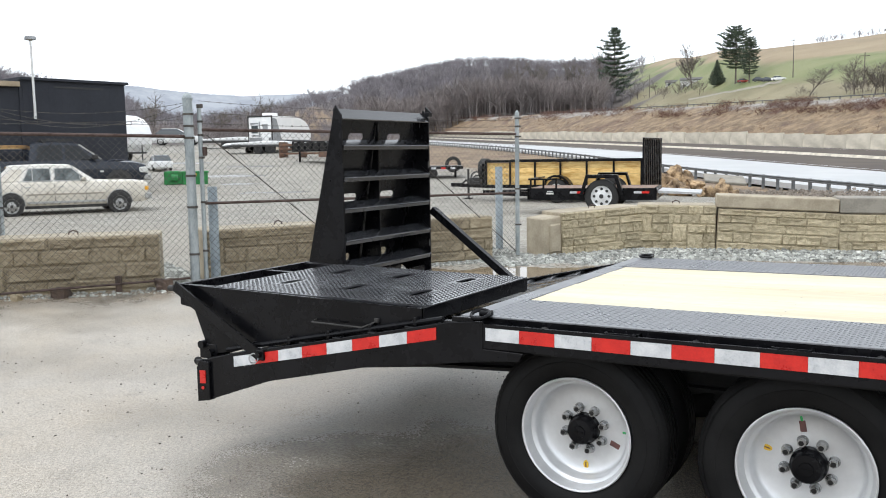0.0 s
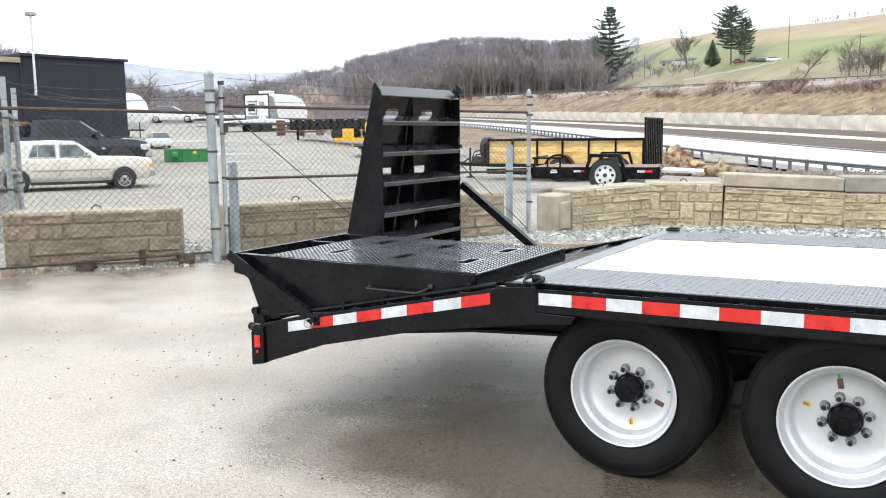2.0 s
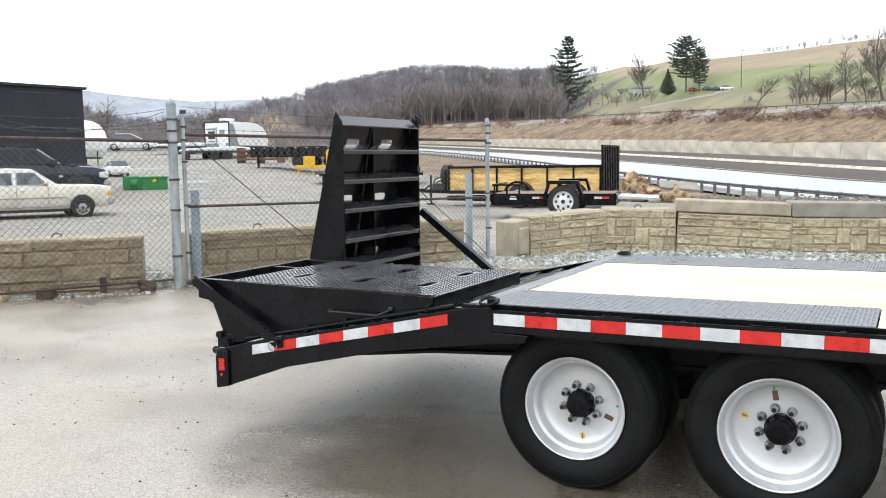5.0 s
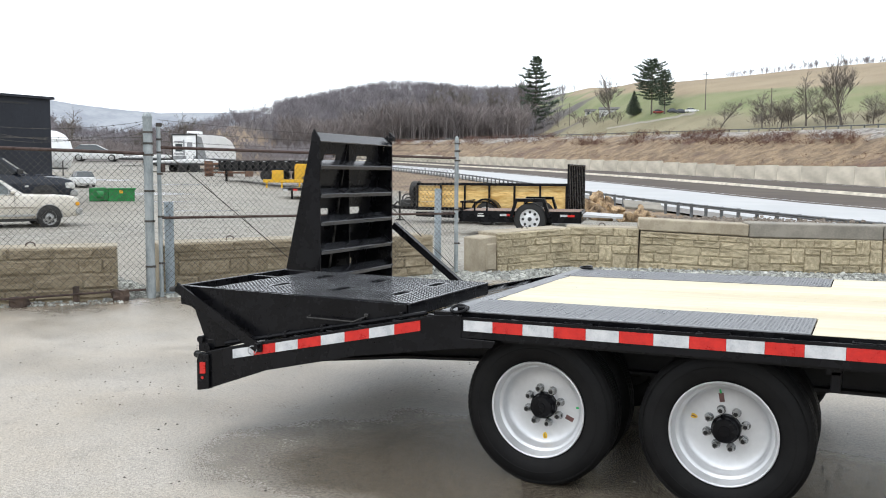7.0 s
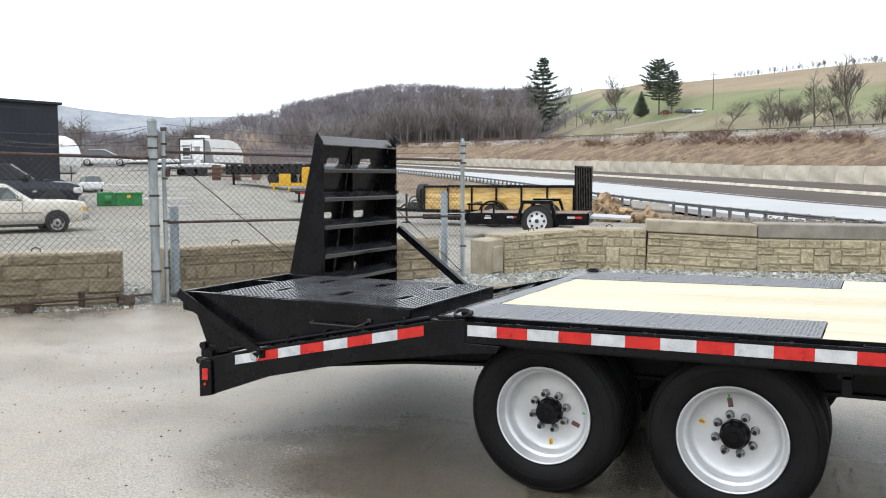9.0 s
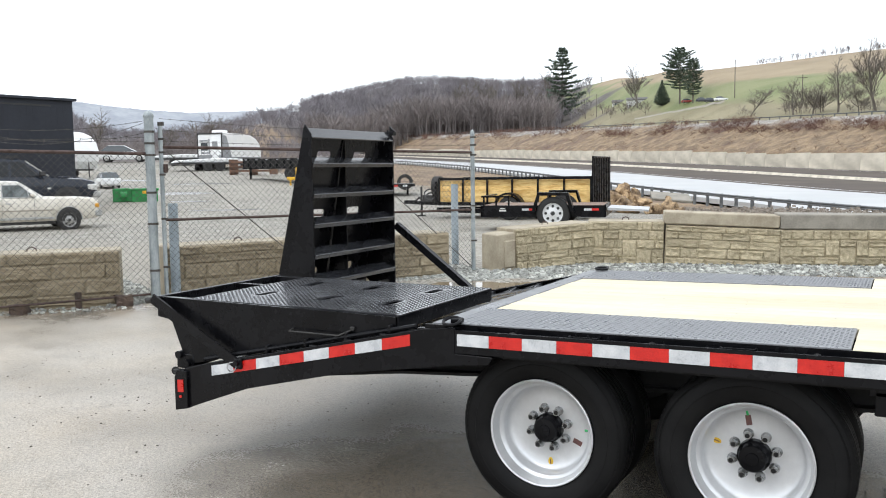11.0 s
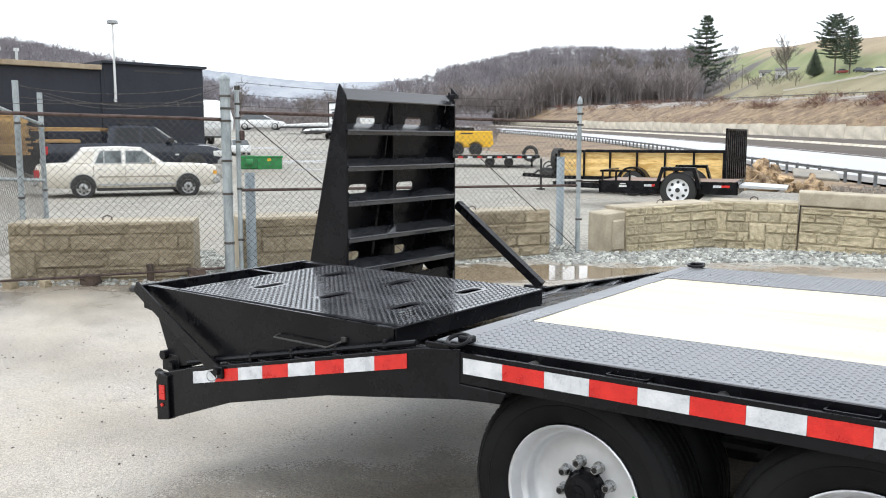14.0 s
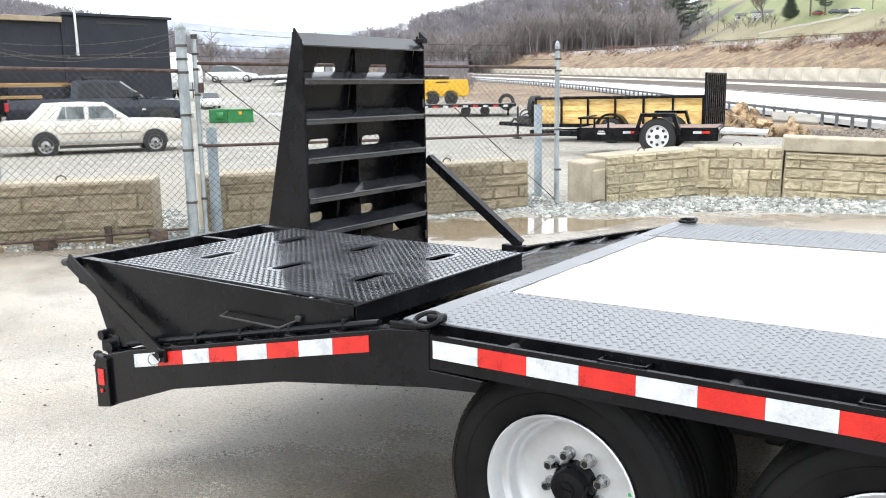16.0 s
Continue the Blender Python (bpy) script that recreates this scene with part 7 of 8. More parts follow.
def flat_trailer(x, y, rz):
    t = thing("utility_trailer", (x, y, ground_z(x, y) + 0.05), rz, "low black equipment trailer with worn wooden deck", "trailer", "yard trailers")
    L, Wd = 2.95, 1.85
    bm = B()
    for yy in (0.0, Wd - 0.06):
        box(bm, 0, L, yy, yy + 0.06, 0.29, 0.56, 0.005)
    for xx in (0.0, L - 0.06):
        box(bm, xx, xx + 0.06, 0, Wd, 0.29, 0.56, 0.005)
    part("frame", bm, BLACK, t)
    for k in range(8):
        bm = B()
        box(bm, 0.06, L - 0.06, 0.07 + k * 0.214, 0.275 + k * 0.214, 0.53, 0.565, 0.004)
        part("deck_board", bm, WOODDECK, t, "worn wet brown deck board")
    for yy, s in ((-0.12, -1), (Wd + 0.12, 1)):
        car_wheel(t, 1.75, yy, 0.385, 0.21, WHITE_WHEEL, s, 8)
        fender(t, 1.75, yy + 0.14 * s, 0.385, -s)
    bm = B()
    prism(bm, [(L + 0.02, 0.50), (L + 0.95, 0.45), (L + 0.95, 0.41), (L + 0.02, 0.44)], 0.1, Wd - 0.1, "y")
    part("tail_ramp", bm, ALU, t, "pale aluminium tail ramp")
    bm = B()
    bar(bm, (0.0, 0.3, 0.42), (-1.3, Wd / 2, 0.42), 0.08, 0.12)
    bar(bm, (0.0, Wd - 0.3, 0.42), (-1.3, Wd / 2, 0.42), 0.08, 0.12)
    part("tongue", bm, BLACK, t)
    # low front rail
    bm = B()
    for xx in (0.06, 0.36, 0.66):
        box(bm, xx, xx + 0.04, 0.0, 0.04, 0.55, 0.78)
    box(bm, 0.06, 0.70, 0.0, 0.04, 0.75, 0.79)
    box(bm, 0.02, 0.06, 0.0, Wd, 0.75, 0.79)
    part("front_rail", bm, BLACK, t)
    for xx, mat, nm in ((1.0, TAPE_WHITE, "white reflective tape"), (1.16, TAPE_RED, "red reflective tape"), (2.45, TAPE_WHITE, "white reflective tape"), (2.62, TAPE_RED, "red reflective tape")):
        bm = B()
        box(bm, xx, xx + 0.17, -0.006, 0.0, 0.44, 0.49)
        part("reflective_tape", bm, mat, t, nm)
    bm = B()
    box(bm, 0.45, 0.62, -0.006, 0.0, 0.42, 0.46)
    box(bm, 0.47, 0.60, -0.006, 0.0, 0.48, 0.50)
    part("maker_decal", bm, LAMP_CLEAR, t, "small pale decal")


flat_trailer(-7.28, 15.25, 14.0)

# ---- rocks, yellow machines, long trailers ----
ROCK = surf("tan_orange_boulder", (0.10, 0.06, 0.032), (0.50, 0.36, 0.215), 3.6, 0.7, 0.9, bump=0.9, bscale=9, deep=0.05, vary=0.2)


def boulder(x, y, s, seed, lift_=0.0, label="rough tan and orange boulder in a pile", flat=0.85):
    rs_ = random.Random(seed * 7)
    bm = B()
    for _ in range(13):
        v = Vector((rs_.gauss(0, 1), rs_.gauss(0, 1), rs_.gauss(0, 1))).normalized() * rs_.uniform(0.8, 1.1)
        bm.verts.new((v.x * 1.15, v.y, v.z * flat))
    bmesh.ops.convex_hull(bm, input=bm.verts)
    bmesh.ops.delete(bm, geom=[v for v in bm.verts if not v.link_faces], context="VERTS")
    bmesh.ops.triangulate(bm, faces=bm.faces)
    bmesh.ops.subdivide_edges(bm, edges=bm.edges, cuts=3, use_grid_fill=True, smooth=0.12)
    for v in bm.verts:
        v.co += noise.noise_vector(v.co * 1.7 + Vector((seed, 0, 0))) * 0.22 + noise.noise_vector(v.co * 4.2 + Vector((0, seed, 0))) * 0.13
    bmesh.ops.scale(bm, vec=(s, s * 0.85, s), verts=bm.verts)
    ob = part("boulder", bm, ROCK)
    ob.matrix_basis = pose(x, y, ground_z(x, y) + s * 0.6 * flat + lift_, 0, 0, seed * 47)
    tagged(ob, label, "boulder", "boulder pile")


rr = random.Random(8)
for i, (dx, dy, s, up_by) in enumerate(((-7.05, 25.0, 0.55, 0.1), (-6.55, 24.5, 0.5, 0.0), (-6.75, 25.3, 0.42, 0.55), (-5.95, 24.9, 0.42, 0.15), (-5.5, 24.6, 0.34, 0.0), (-7.45, 24.5, 0.4, 0.0), (-6.2, 24.2, 0.3, 0.0), (-5.1, 24.7, 0.27, 0.0),
                                        (-6.35, 25.4, 0.36, 0.5), (-5.7, 24.2, 0.24, 0.0), (-7.0, 24.1, 0.27, 0.0), (-4.8, 24.9, 0.22, 0.0), (-5.3, 25.4, 0.4, 0.1))):
    boulder(dx, dy, s * 0.88, i + 1, up_by * 0.85)
bm = B()
box(bm, -0.65, 0.65, -0.5, 0.5, 0, 0.09, 0.02)
ob = part("stone_slab", bm, CONCRETE_DARK)
ob.matrix_basis = pose(-5.35, 25.9, ground_z(-5.35, 25.9) + 0.5, 12, 5, 20)
tagged(ob, "flat grey slab leaning on the boulder pile", "slab")
crushed_stone("crushed_stone", [(rr.gauss(-2.5, 2.2), rr.gauss(27, 1.4), 0.0) for _ in range(900)], 0.03, 0.1, surf("brown_gravel", (0.12, 0.10, 0.08), (0.26, 0.22, 0.18), 4, 0.8), "brown gravel heaped near the boulders", 9)


def compressor(x, y, rz):
    t = thing("towed_compressor", (x, y, ground_z(x, y)), rz, "yellow towed compressor box on two axles", "machine")
    bm = B()
    prism(bm, [(0, 0.5), (2.7, 0.5), (2.88, 0.68), (2.8, 1.42), (0.08, 1.45), (0, 1.3)], 0, 1.5, "y", bev=0.04)
    part("canopy", bm, YELLOW, t, "yellow metal canopy")
    for xx in (0.8, 1.85):
        for yy, s in ((-0.05, -1), (1.55, 1)):
            car_wheel(t, xx, yy, 0.37, 0.2, TYRE, s)
            bm = B()
            lathe(bm, [(yy - 0.1, 0.43), (yy - 0.1, 0.46), (yy + 0.1, 0.46), (yy + 0.1, 0.43)], 24, "y", (xx, 0, 0.37), close=True)
            bmesh.ops.delete(bm, geom=[v for v in bm.verts if v.co.z < 0.5], context="VERTS")
            part("mudguard", bm, TRIM, t)
    bm = B()
    box(bm, 1.0, 1.7, -0.012, 0.0, 1.25, 1.32)
    part("decal", bm, TRIM, t)
    bm = B()
    bar(bm, (0.0, 0.75, 0.5), (-1.4, 0.75, 0.5), 0.12, 0.12)
    part("drawbar", bm, TRIM, t)


compressor(-28.5, 37.5, 35)


def long_trailer(x, y, rz, L, h, label, deckz=0.75, tapes_=True):
    t = thing("flatbed_trailer", (x, y, ground_z(x, y)), rz, label, "trailer", "flatbed trailers")
    bm = B()
    box(bm, 0, L, 0, 2.4, deckz - h, deckz, 0.01)
    part("deck", bm, BLACK, t)
    n = int(L / 0.5)
    for i in range(n):
        bm = B()
        box(bm, i * 0.5 + 0.1, i * 0.5 + 0.4, -0.02, 0.0, deckz - h * 0.9, deckz - 0.03, 0.004)
        part("side_panel", bm, BLACK_ROUGH, t)
    if not tapes_:
        for i in range(int(L / 0.75)):
            bm = B()
            box(bm, i * 0.75 + 0.2, i * 0.75 + 0.36, -0.03, -0.02, deckz - 0.08, deckz - 0.045)
            part("reflective_tape", bm, TAPE_WHITE, t, "white reflective tape")
    if tapes_:
        for i in range(int(L / 0.46)):
            bm = B()
            box(bm, i * 0.46, i * 0.46 + 0.22, -0.028, -0.02, deckz - 0.14, deckz - 0.05)
            part("reflective_tape", bm, TAPE_RED if i % 2 else TAPE_WHITE, t, "red reflective tape" if i % 2 else "white reflective tape")
    rw = 0.36 if deckz > 0.6 else 0.22
    for xx in (L * 0.55, L * 0.55 + 0.9):
        for yy, s in ((0.15, -1), (2.25, 1)):
            car_wheel(t, xx, yy, rw, 0.22, TYRE, s)
    for xx in (0.35, L * 0.92):
        bm = B()
        box(bm, xx, xx + 0.1, 0.2, 0.3, 0.0, deckz)
        part("landing_leg", bm, BLACK, t)


long_trailer(-34.1, 37.4, 5, 6.0, 0.62, "long black flatbed trailer with ribbed sides", 1.25, False)
long_trailer(-23.6, 29.9, 33, 5.2, 0.14, "low black flatbed trailer with red and white tape", 0.55)
# spare wheel standing behind the low trailer
bm = B()
lathe(bm, [(-0.11, 0.24), (-0.13, 0.36), (-0.09, 0.42), (0.09, 0.42), (0.13, 0.36), (0.11, 0.24)], 32, "y", (0, 0, 0.42), close=True)
ob = part("loose_tyre", bm, TYRE, smooth=True)
ob.matrix_basis = pose(-22.0, 36.4, ground_z(-22.0, 36.4) + 0.02, 0, 0, 30)
tagged(ob, "loose black tyre standing behind the low trailer", "tyre")


def yellow_stand(x, y, rz):
    t = thing("yellow_plow_frame", (x, y, ground_z(x, y)), rz, "yellow steel attachment frame in front of a trailer", "implement")
    bm = B()
    box(bm, 0, 2.3, 0, 0.25, 0.30, 0.48, 0.02)
    part("beam", bm, YELLOW, t)
    bm = B()
    box(bm, 0.5, 1.15, 0.0, 0.3, 0.46, 1.0, 0.03)
    part("upright", bm, YELLOW, t)
    for xx in (0.15, 1.0, 2.0):
        bm = B()
        box(bm, xx, xx + 0.1, 0.05, 0.15, 0.0, 0.32)
        part("leg", bm, YELLOW, t)


yellow_stand(-29.3, 35.6, 37)
BROWN = surf("rusty_steel_bin", (0.10, 0.05, 0.03), (0.2, 0.11, 0.07), 3, 0.7, 0.9)


def rusty_crate(x, y, rz):
    t = thing("rusty_rack", (x, y, ground_z(x, y)), rz, "rusty brown steel rack near the camper", "rack")
    for k in range(3):
        bm = B()
        box(bm, 0, 3.0, 0, 0.08, 0.2 + k * 0.3, 0.32 + k * 0.3, 0.01)
        box(bm, 0, 3.0, 1.1, 1.18, 0.2 + k * 0.3, 0.32 + k * 0.3, 0.01)
        part("shelf_beam", bm, BROWN, t)
    for xx in (0.0, 1.45, 2.92):
        bm = B()
        box(bm, xx, xx + 0.08, 0, 1.18, 0.0, 1.05, 0.005)
        part("upright", bm, BROWN, t)


rusty_crate(-38.8, 41.4, 15)


def covered_trailer(x, y, rz, label):
    t = thing("car_hauler", (x, y, ground_z(x, y)), rz, label, "trailer", "flatbed trailers")
    bm = B()
    box(bm, 0, 5.5, 0, 2.2, 0.55, 0.68, 0.02)
    part("deck", bm, TRIM, t)
    bm = B()
    prism(bm, [(0.1, 0.68), (5.3, 0.68), (5.0, 0.95), (3.4, 1.02), (0.4, 0.86)], 0.1, 2.1, "y", bev=0.06)
    part("tarp_cover", bm, WHITE, t, "pale rain-wet cover")
    for xx in (2.3, 3.2):
        for yy, s in ((0.0, -1), (2.2, 1)):
            car_wheel(t, xx, yy, 0.34, 0.2, TYRE, s)


covered_trailer(-45.5, 43.2, 60, "low trailer with a pale wet cover in the yard")
covered_trailer(-56.0, 50.0, 40, "low trailer with a pale wet cover in the yard")


def parked_car(x, y, rz, paint, label, s=1.0):
    """A small far-off car."""
    t = thing("car", (x, y, ground_z(x, y)), rz, label, "car", "far cars")
    t.scale = (s, s, s)
    S = body_section
    bm = B()
    loft(bm, [S(-2.2, 0.75, 0.35, 0.75, 0.8), S(-2.1, 0.86, 0.25, 0.85, 0.92), S(-0.6, 0.9, 0.2, 0.88, 0.94), S(0.9, 0.9, 0.2, 0.85, 0.92), S(2.0, 0.84, 0.25, 0.7, 0.76), S(2.2, 0.7, 0.35, 0.62, 0.66)])
    part("body", bm, paint, t, smooth=True)
    bm = B()
    z0 = 0.9
    loft(bm, [(-1.9, [(0, z0), (0.8, z0), (0.78, z0 + 0.03), (0, z0 + 0.03)]), (-1.3, [(0, z0), (0.84, z0), (0.66, 1.42), (0, 1.46)]), (0.1, [(0, z0), (0.84, z0), (0.66, 1.42), (0, 1.46)]), (1.1, [(0, z0), (0.8, z0), (0.78, z0 + 0.02), (0, z0 + 0.03)])])
    part("glasshouse", bm, GLASS, t, smooth=True)
    bm = B()
    box(bm, -1.25, 0.05, -0.62, 0.62, 1.44, 1.48, 0.02)
    part("roof", bm, paint, t)
    for xx in (-1.35, 1.35):
        for s_ in (1, -1):
            car_wheel(t, xx, s_ * 0.78, 0.32, 0.2, HUBCAP, s_)


DARKCAR = surf("dark_car_paint", (0.03, 0.035, 0.045), (0.05, 0.055, 0.065), 2, 0.3)
REDCAR = surf("dull_red_car_paint", (0.22, 0.03, 0.025), (0.3, 0.05, 0.04), 2, 0.35)
parked_car(-34.9, 27.9, 150, WHITE, "small white car standing on gravel in the yard", s=0.55)
parked_car(-66.0, 56.6, 40, WHITE, "white car standing far back in the yard", s=1.1)

# ---- trees, woods, hillside ----
BARK = surf("grey_bare_bark", (0.12, 0.103, 0.09), (0.21, 0.182, 0.16), 0.6, 0.85, 0.95)
# far woods' bark: distance haze is put in as a lighter, bluer colour
BARK_HAZED = surf("hazed_bare_woods", (0.165, 0.15, 0.16), (0.28, 0.26, 0.275), 0.05, 0.9, 0.95, island=0.2)
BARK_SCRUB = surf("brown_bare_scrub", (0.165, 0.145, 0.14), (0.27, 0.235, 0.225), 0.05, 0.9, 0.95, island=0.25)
BRUSH = surf("reddish_brush", (0.10, 0.045, 0.035), (0.19, 0.105, 0.075), 0.3, 0.9)
NEEDLE = surf("dark_pine_needles", (0.095, 0.13, 0.1), (0.17, 0.21, 0.155), 0.6, 0.8, 0.9)


def tube(verts, faces, p, q, r0, r1, n=3):
    d = (q - p)
    if d.length < 1e-5:
        return
    d.normalize()
    s = d.cross(Vector((0.3, 0.9, 0.2))).normalized()
    w = d.cross(s)
    k = len(verts)
    for c, r in ((p, r0), (q, r1)):
        for j in range(n):
            t = 2 * math.pi * j / n
            verts.append(c + (s * math.cos(t) + w * math.sin(t)) * r)
    for j in range(n):
        faces.append((k + j, k + (j + 1) % n, k + n + (j + 1) % n, k + n + j))


def bare_tree(h, seed, levels=5, spread=0.66, kids=(1, 2, 2, 2), trunk=0.2, lean=0.0, sides=4, thin=0.7, flare=1.25):
    """A leafless tree: trunk, limbs and twigs, each forking from the last."""
    rnd = random.Random(seed)
    verts, faces = [], []

    def grow(p, d, L, r, lv):
        r = max(r, h * 0.0017)
        if lv == levels:
            s = d.cross(Vector((rnd.uniform(-1, 1), rnd.uniform(-1, 1), 0.2))).normalized() * r
            k = len(verts)
            verts.extend([p - s, p + s, p + (d + Vector((0, 0, 0.15))) * L * rnd.uniform(0.8, 1.4)])
            faces.append((k, k + 1, k + 2))
            return
        steps = 2 if lv else 3
        for _ in range(steps):
            d = (d + Vector((rnd.uniform(-1, 1), rnd.uniform(-1, 1), rnd.uniform(-0.3, 0.7))) * 0.16).normalized()
            q = p + d * (L / steps)
            r2 = r * (0.82 if lv else 0.86)
            tube(verts, faces, p, q, r, r2, sides if lv < 2 else 3)
            if lv > 0 or _ > 0:
                for _k in range(rnd.choice(kids)):
                    a = rnd.uniform(0, 6.283)
                    sd = Vector((math.cos(a), math.sin(a), 0.15 + rnd.random() * 0.5)).normalized()
                    nd = (d * (1 - spread) + sd * spread).normalized()
                    grow(p.lerp(q, rnd.uniform(0.2, 1)), nd, L * thin * rnd.uniform(0.7, 1.15), r2 * 0.6, lv + 1)
            p, r = q, r2
        grow(p, d, L * 0.7, r, lv + 1)

    grow(Vector((0, 0, 0)), Vector((lean, 0, 1)).normalized(), h * trunk * 1.5, h * 0.015, 0)
    top = max(v.z for v in verts)
    k = h / top
    return [Vector((v.x * k * flare, v.y * k * flare, v.z * k)) for v in verts], faces


def tree_thing(name, x, y, z, verts, faces, mat, label, category="tree", group="bare trees"):
    t = thing(name, (x, y, z), 0, label, category, group)
    n = len(faces)
    # trunk: the first run of four-sided pieces; the rest is the crown
    cut = 12
    raw("trunk", verts, faces[:cut], mat, t)
    raw("crown", verts, faces[cut:], mat, t)
    return t


def put_tree(az, d, h, seed, label="leafless deciduous tree on the hillside", **kw):
    x, y = polar(az, d)
    v, f = bare_tree(h, seed, **kw)
    return tree_thing("bare_tree", x, y, ground_z(x, y) - 0.3, v, f, BARK, label)


def pine_tree(az, d, h, w, seed, label, cone_=False, bare=0.10, round_=False):
    """A conifer: straight trunk, tiers of boughs that lift at the tip, each a flat fan of needle sprays."""
    x, y = polar(az, d)
    t = thing("pine_tree", (x, y, ground_z(x, y) - 0.3), 0, label, "tree", "pines")
    rnd = random.Random(seed)
    verts, faces = [], []
    tube(verts, faces, Vector((0, 0, 0)), Vector((0, 0, h * 0.6)), h * 0.018, h * 0.010, 6)
    tube(verts, faces, Vector((0, 0, h * 0.6)), Vector((0, 0, h * 0.985)), h * 0.010, h * 0.002, 6)
    bv, bf = [], []

    def spray(c, out, size, blades):
        for _ in range(blades):
            dv = (out * 0.7 + Vector((rnd.uniform(-1, 1), rnd.uniform(-1, 1), rnd.uniform(-0.35, 0.75)))).normalized()
            sd = dv.cross(Vector((rnd.uniform(-1, 1), rnd.uniform(-1, 1), 1))).normalized()
            ln = size * rnd.uniform(0.7, 1.35)
            k0 = len(bv)
            bv.extend([c - sd * ln * 0.17, c + dv * ln, c + sd * ln * 0.17])
            bf.append((k0, k0 + 1, k0 + 2))

    z = h * (0.05 if cone_ else bare)
    while z < h * 0.975:
        f = z / h
        g = (f - bare) / (1 - bare)
        if cone_:
            span, nb = w * (1 - f), 10
        elif round_:
            span, nb = w * max(0.16, math.sin(math.pi * min(1.0, 0.12 + 0.88 * g)) ** 0.6) * rnd.uniform(0.75, 1.1), 6
        else:
            span, nb = w * min(1.0, (1 - f) * 1.5 + 0.06) ** 0.85 * (0.72 + 0.28 * min(1, g / 0.25)) * rnd.uniform(0.7, 1.12), rnd.randint(5, 7)
        turn = rnd.uniform(0, 6.283)
        for i in range(nb):
            a = turn + 6.283 * i / nb + rnd.uniform(-0.4, 0.4)
            L = max(h * 0.03, span * (rnd.uniform(0.9, 1.05) if cone_ else rnd.uniform(0.55, 1.15)))
            out = Vector((math.cos(a), math.sin(a), 0))
            cross = Vector((-out.y, out.x, 0))
            p0 = Vector((0, 0, z))
            mid = p0 + out * L * 0.55 + Vector((0, 0, L * (0.04 if not cone_ else 0.1)))
            tip = p0 + out * L + Vector((0, 0, L * (rnd.uniform(0.10, 0.26) + 0.25 * max(0.0, f - 0.6) if not cone_ else 0.35)))
            tube(verts, faces, p0, mid, h * 0.0032, h * 0.002, 3)
            tube(verts, faces, mid, tip, h * 0.002, h * 0.001, 3)
            m = max(6, int(L / h * (190 if not cone_ else 150)))
            for k in range(m):
                q = 0.22 + 0.8 * (k + rnd.random()) / m
                c = p0.lerp(mid, q / 0.55) if q < 0.55 else mid.lerp(tip, (q - 0.55) / 0.45)
                c = c + cross * rnd.gauss(0, 1) * L * 0.2 * (1.25 - q) + Vector((0, 0, rnd.gauss(0, 0.3))) * h * 0.009
                spray(c, out + Vector((0, 0, 0.25)), h * (0.031 if not cone_ else 0.024), 5)
        z += h * (0.028 if cone_ else rnd.uniform(0.040, 0.062) * (1.0 if f < 0.75 else 0.7))
    spray(Vector((0, 0, h * 0.965)), Vector((0, 0, 0.9)), h * 0.03, 10)
    raw("trunk", verts, faces, BARK, t)
    raw("needles", bv, bf, NEEDLE, t, kind="stuff")


def ang_h(d, deg):
    return d * math.tan(radians(deg))


def reach(az, el, d0=90.0):
    """How far off, in a direction, the ground first rises to an angle above the eye's level."""
    d = d0
    while d < 900:
        x, y = polar(az, d)
        if math.degrees(math.atan2(ground_z(x, y) - 1.5, d)) >= el:
            return d
        d += 3.0
    return 500.0


def pine_at(az, el0, el1, wide, seed, label, cone_=False, bare=0.10, round_=False):
    d = reach(az, el0)
    pine_tree(az, d, ang_h(d, el1) - ang_h(d, el0), d * math.tan(radians(wide)) * 1.25, seed, label, cone_, bare, round_)


def tree_at(az, el0, el1, seed, label="leafless deciduous tree on the hillside", **kw):
    d = reach(az, el0)
    put_tree(az, d, ang_h(d, el1) - ang_h(d, el0), seed, label, **kw)


pine_at(110.5, 3.05, 7.85, 1.2, 3, "tall dark pine with layered drooping boughs")
pine_at(103.1, 4.0, 7.5, 0.95, 4, "tall dark pine beside the hillside house", False, 0.28, True)
pine_at(102.3, 4.0, 6.9, 0.55, 6, "slim dark pine beside the hillside house", False, 0.2, True)
pine_at(104.2, 3.9, 5.55, 0.5, 5, "dense conical evergreen beside the house", True)
tree_at(105.7, 3.8, 6.95, 21, "leafless tree beside the hillside house", spread=0.5, flare=1.3)
tree_at(112.1, 3.0, 6.5, 22, "leafless crooked tree at the wood's edge", spread=0.55)
tree_at(113.6, 2.9, 6.2, 52, "tall leafless tree at the wood's edge", spread=0.45)
tree_at(115.2, 2.8, 6.3, 53, "tall leafless tree at the wood's edge", spread=0.5)
tree_at(117.1, 2.8, 6.2, 54, "tall leafless tree at the wood's edge", spread=0.45)
tree_at(108.0, 5.5, 6.1, 23, "small lone leafless tree on the ridge", levels=4)
tree_at(98.9, 3.0, 5.0, 24, "leafless crooked tree above the bank", lean=0.3)
tree_at(96.4, 3.05, 5.6, 25, spread=0.65)
tree_at(95.3, 3.05, 5.4, 26, spread=0.7)
tree_at(93.9, 3.1, 6.7, 27, "tall leafless tree above the bank", spread=0.6)
tree_at(91.9, 3.1, 7.7, 28, "tall leafless tree above the bank", spread=0.42)
tree_at(92.8, 3.1, 5.2, 38, "leafless tree above the bank")
tree_at(90.2, 3.1, 5.4, 29, "leafless tree above the bank")
tree_at(88.6, 3.1, 6.0, 30)
tree_at(86.5, 3.1, 5.5, 40)
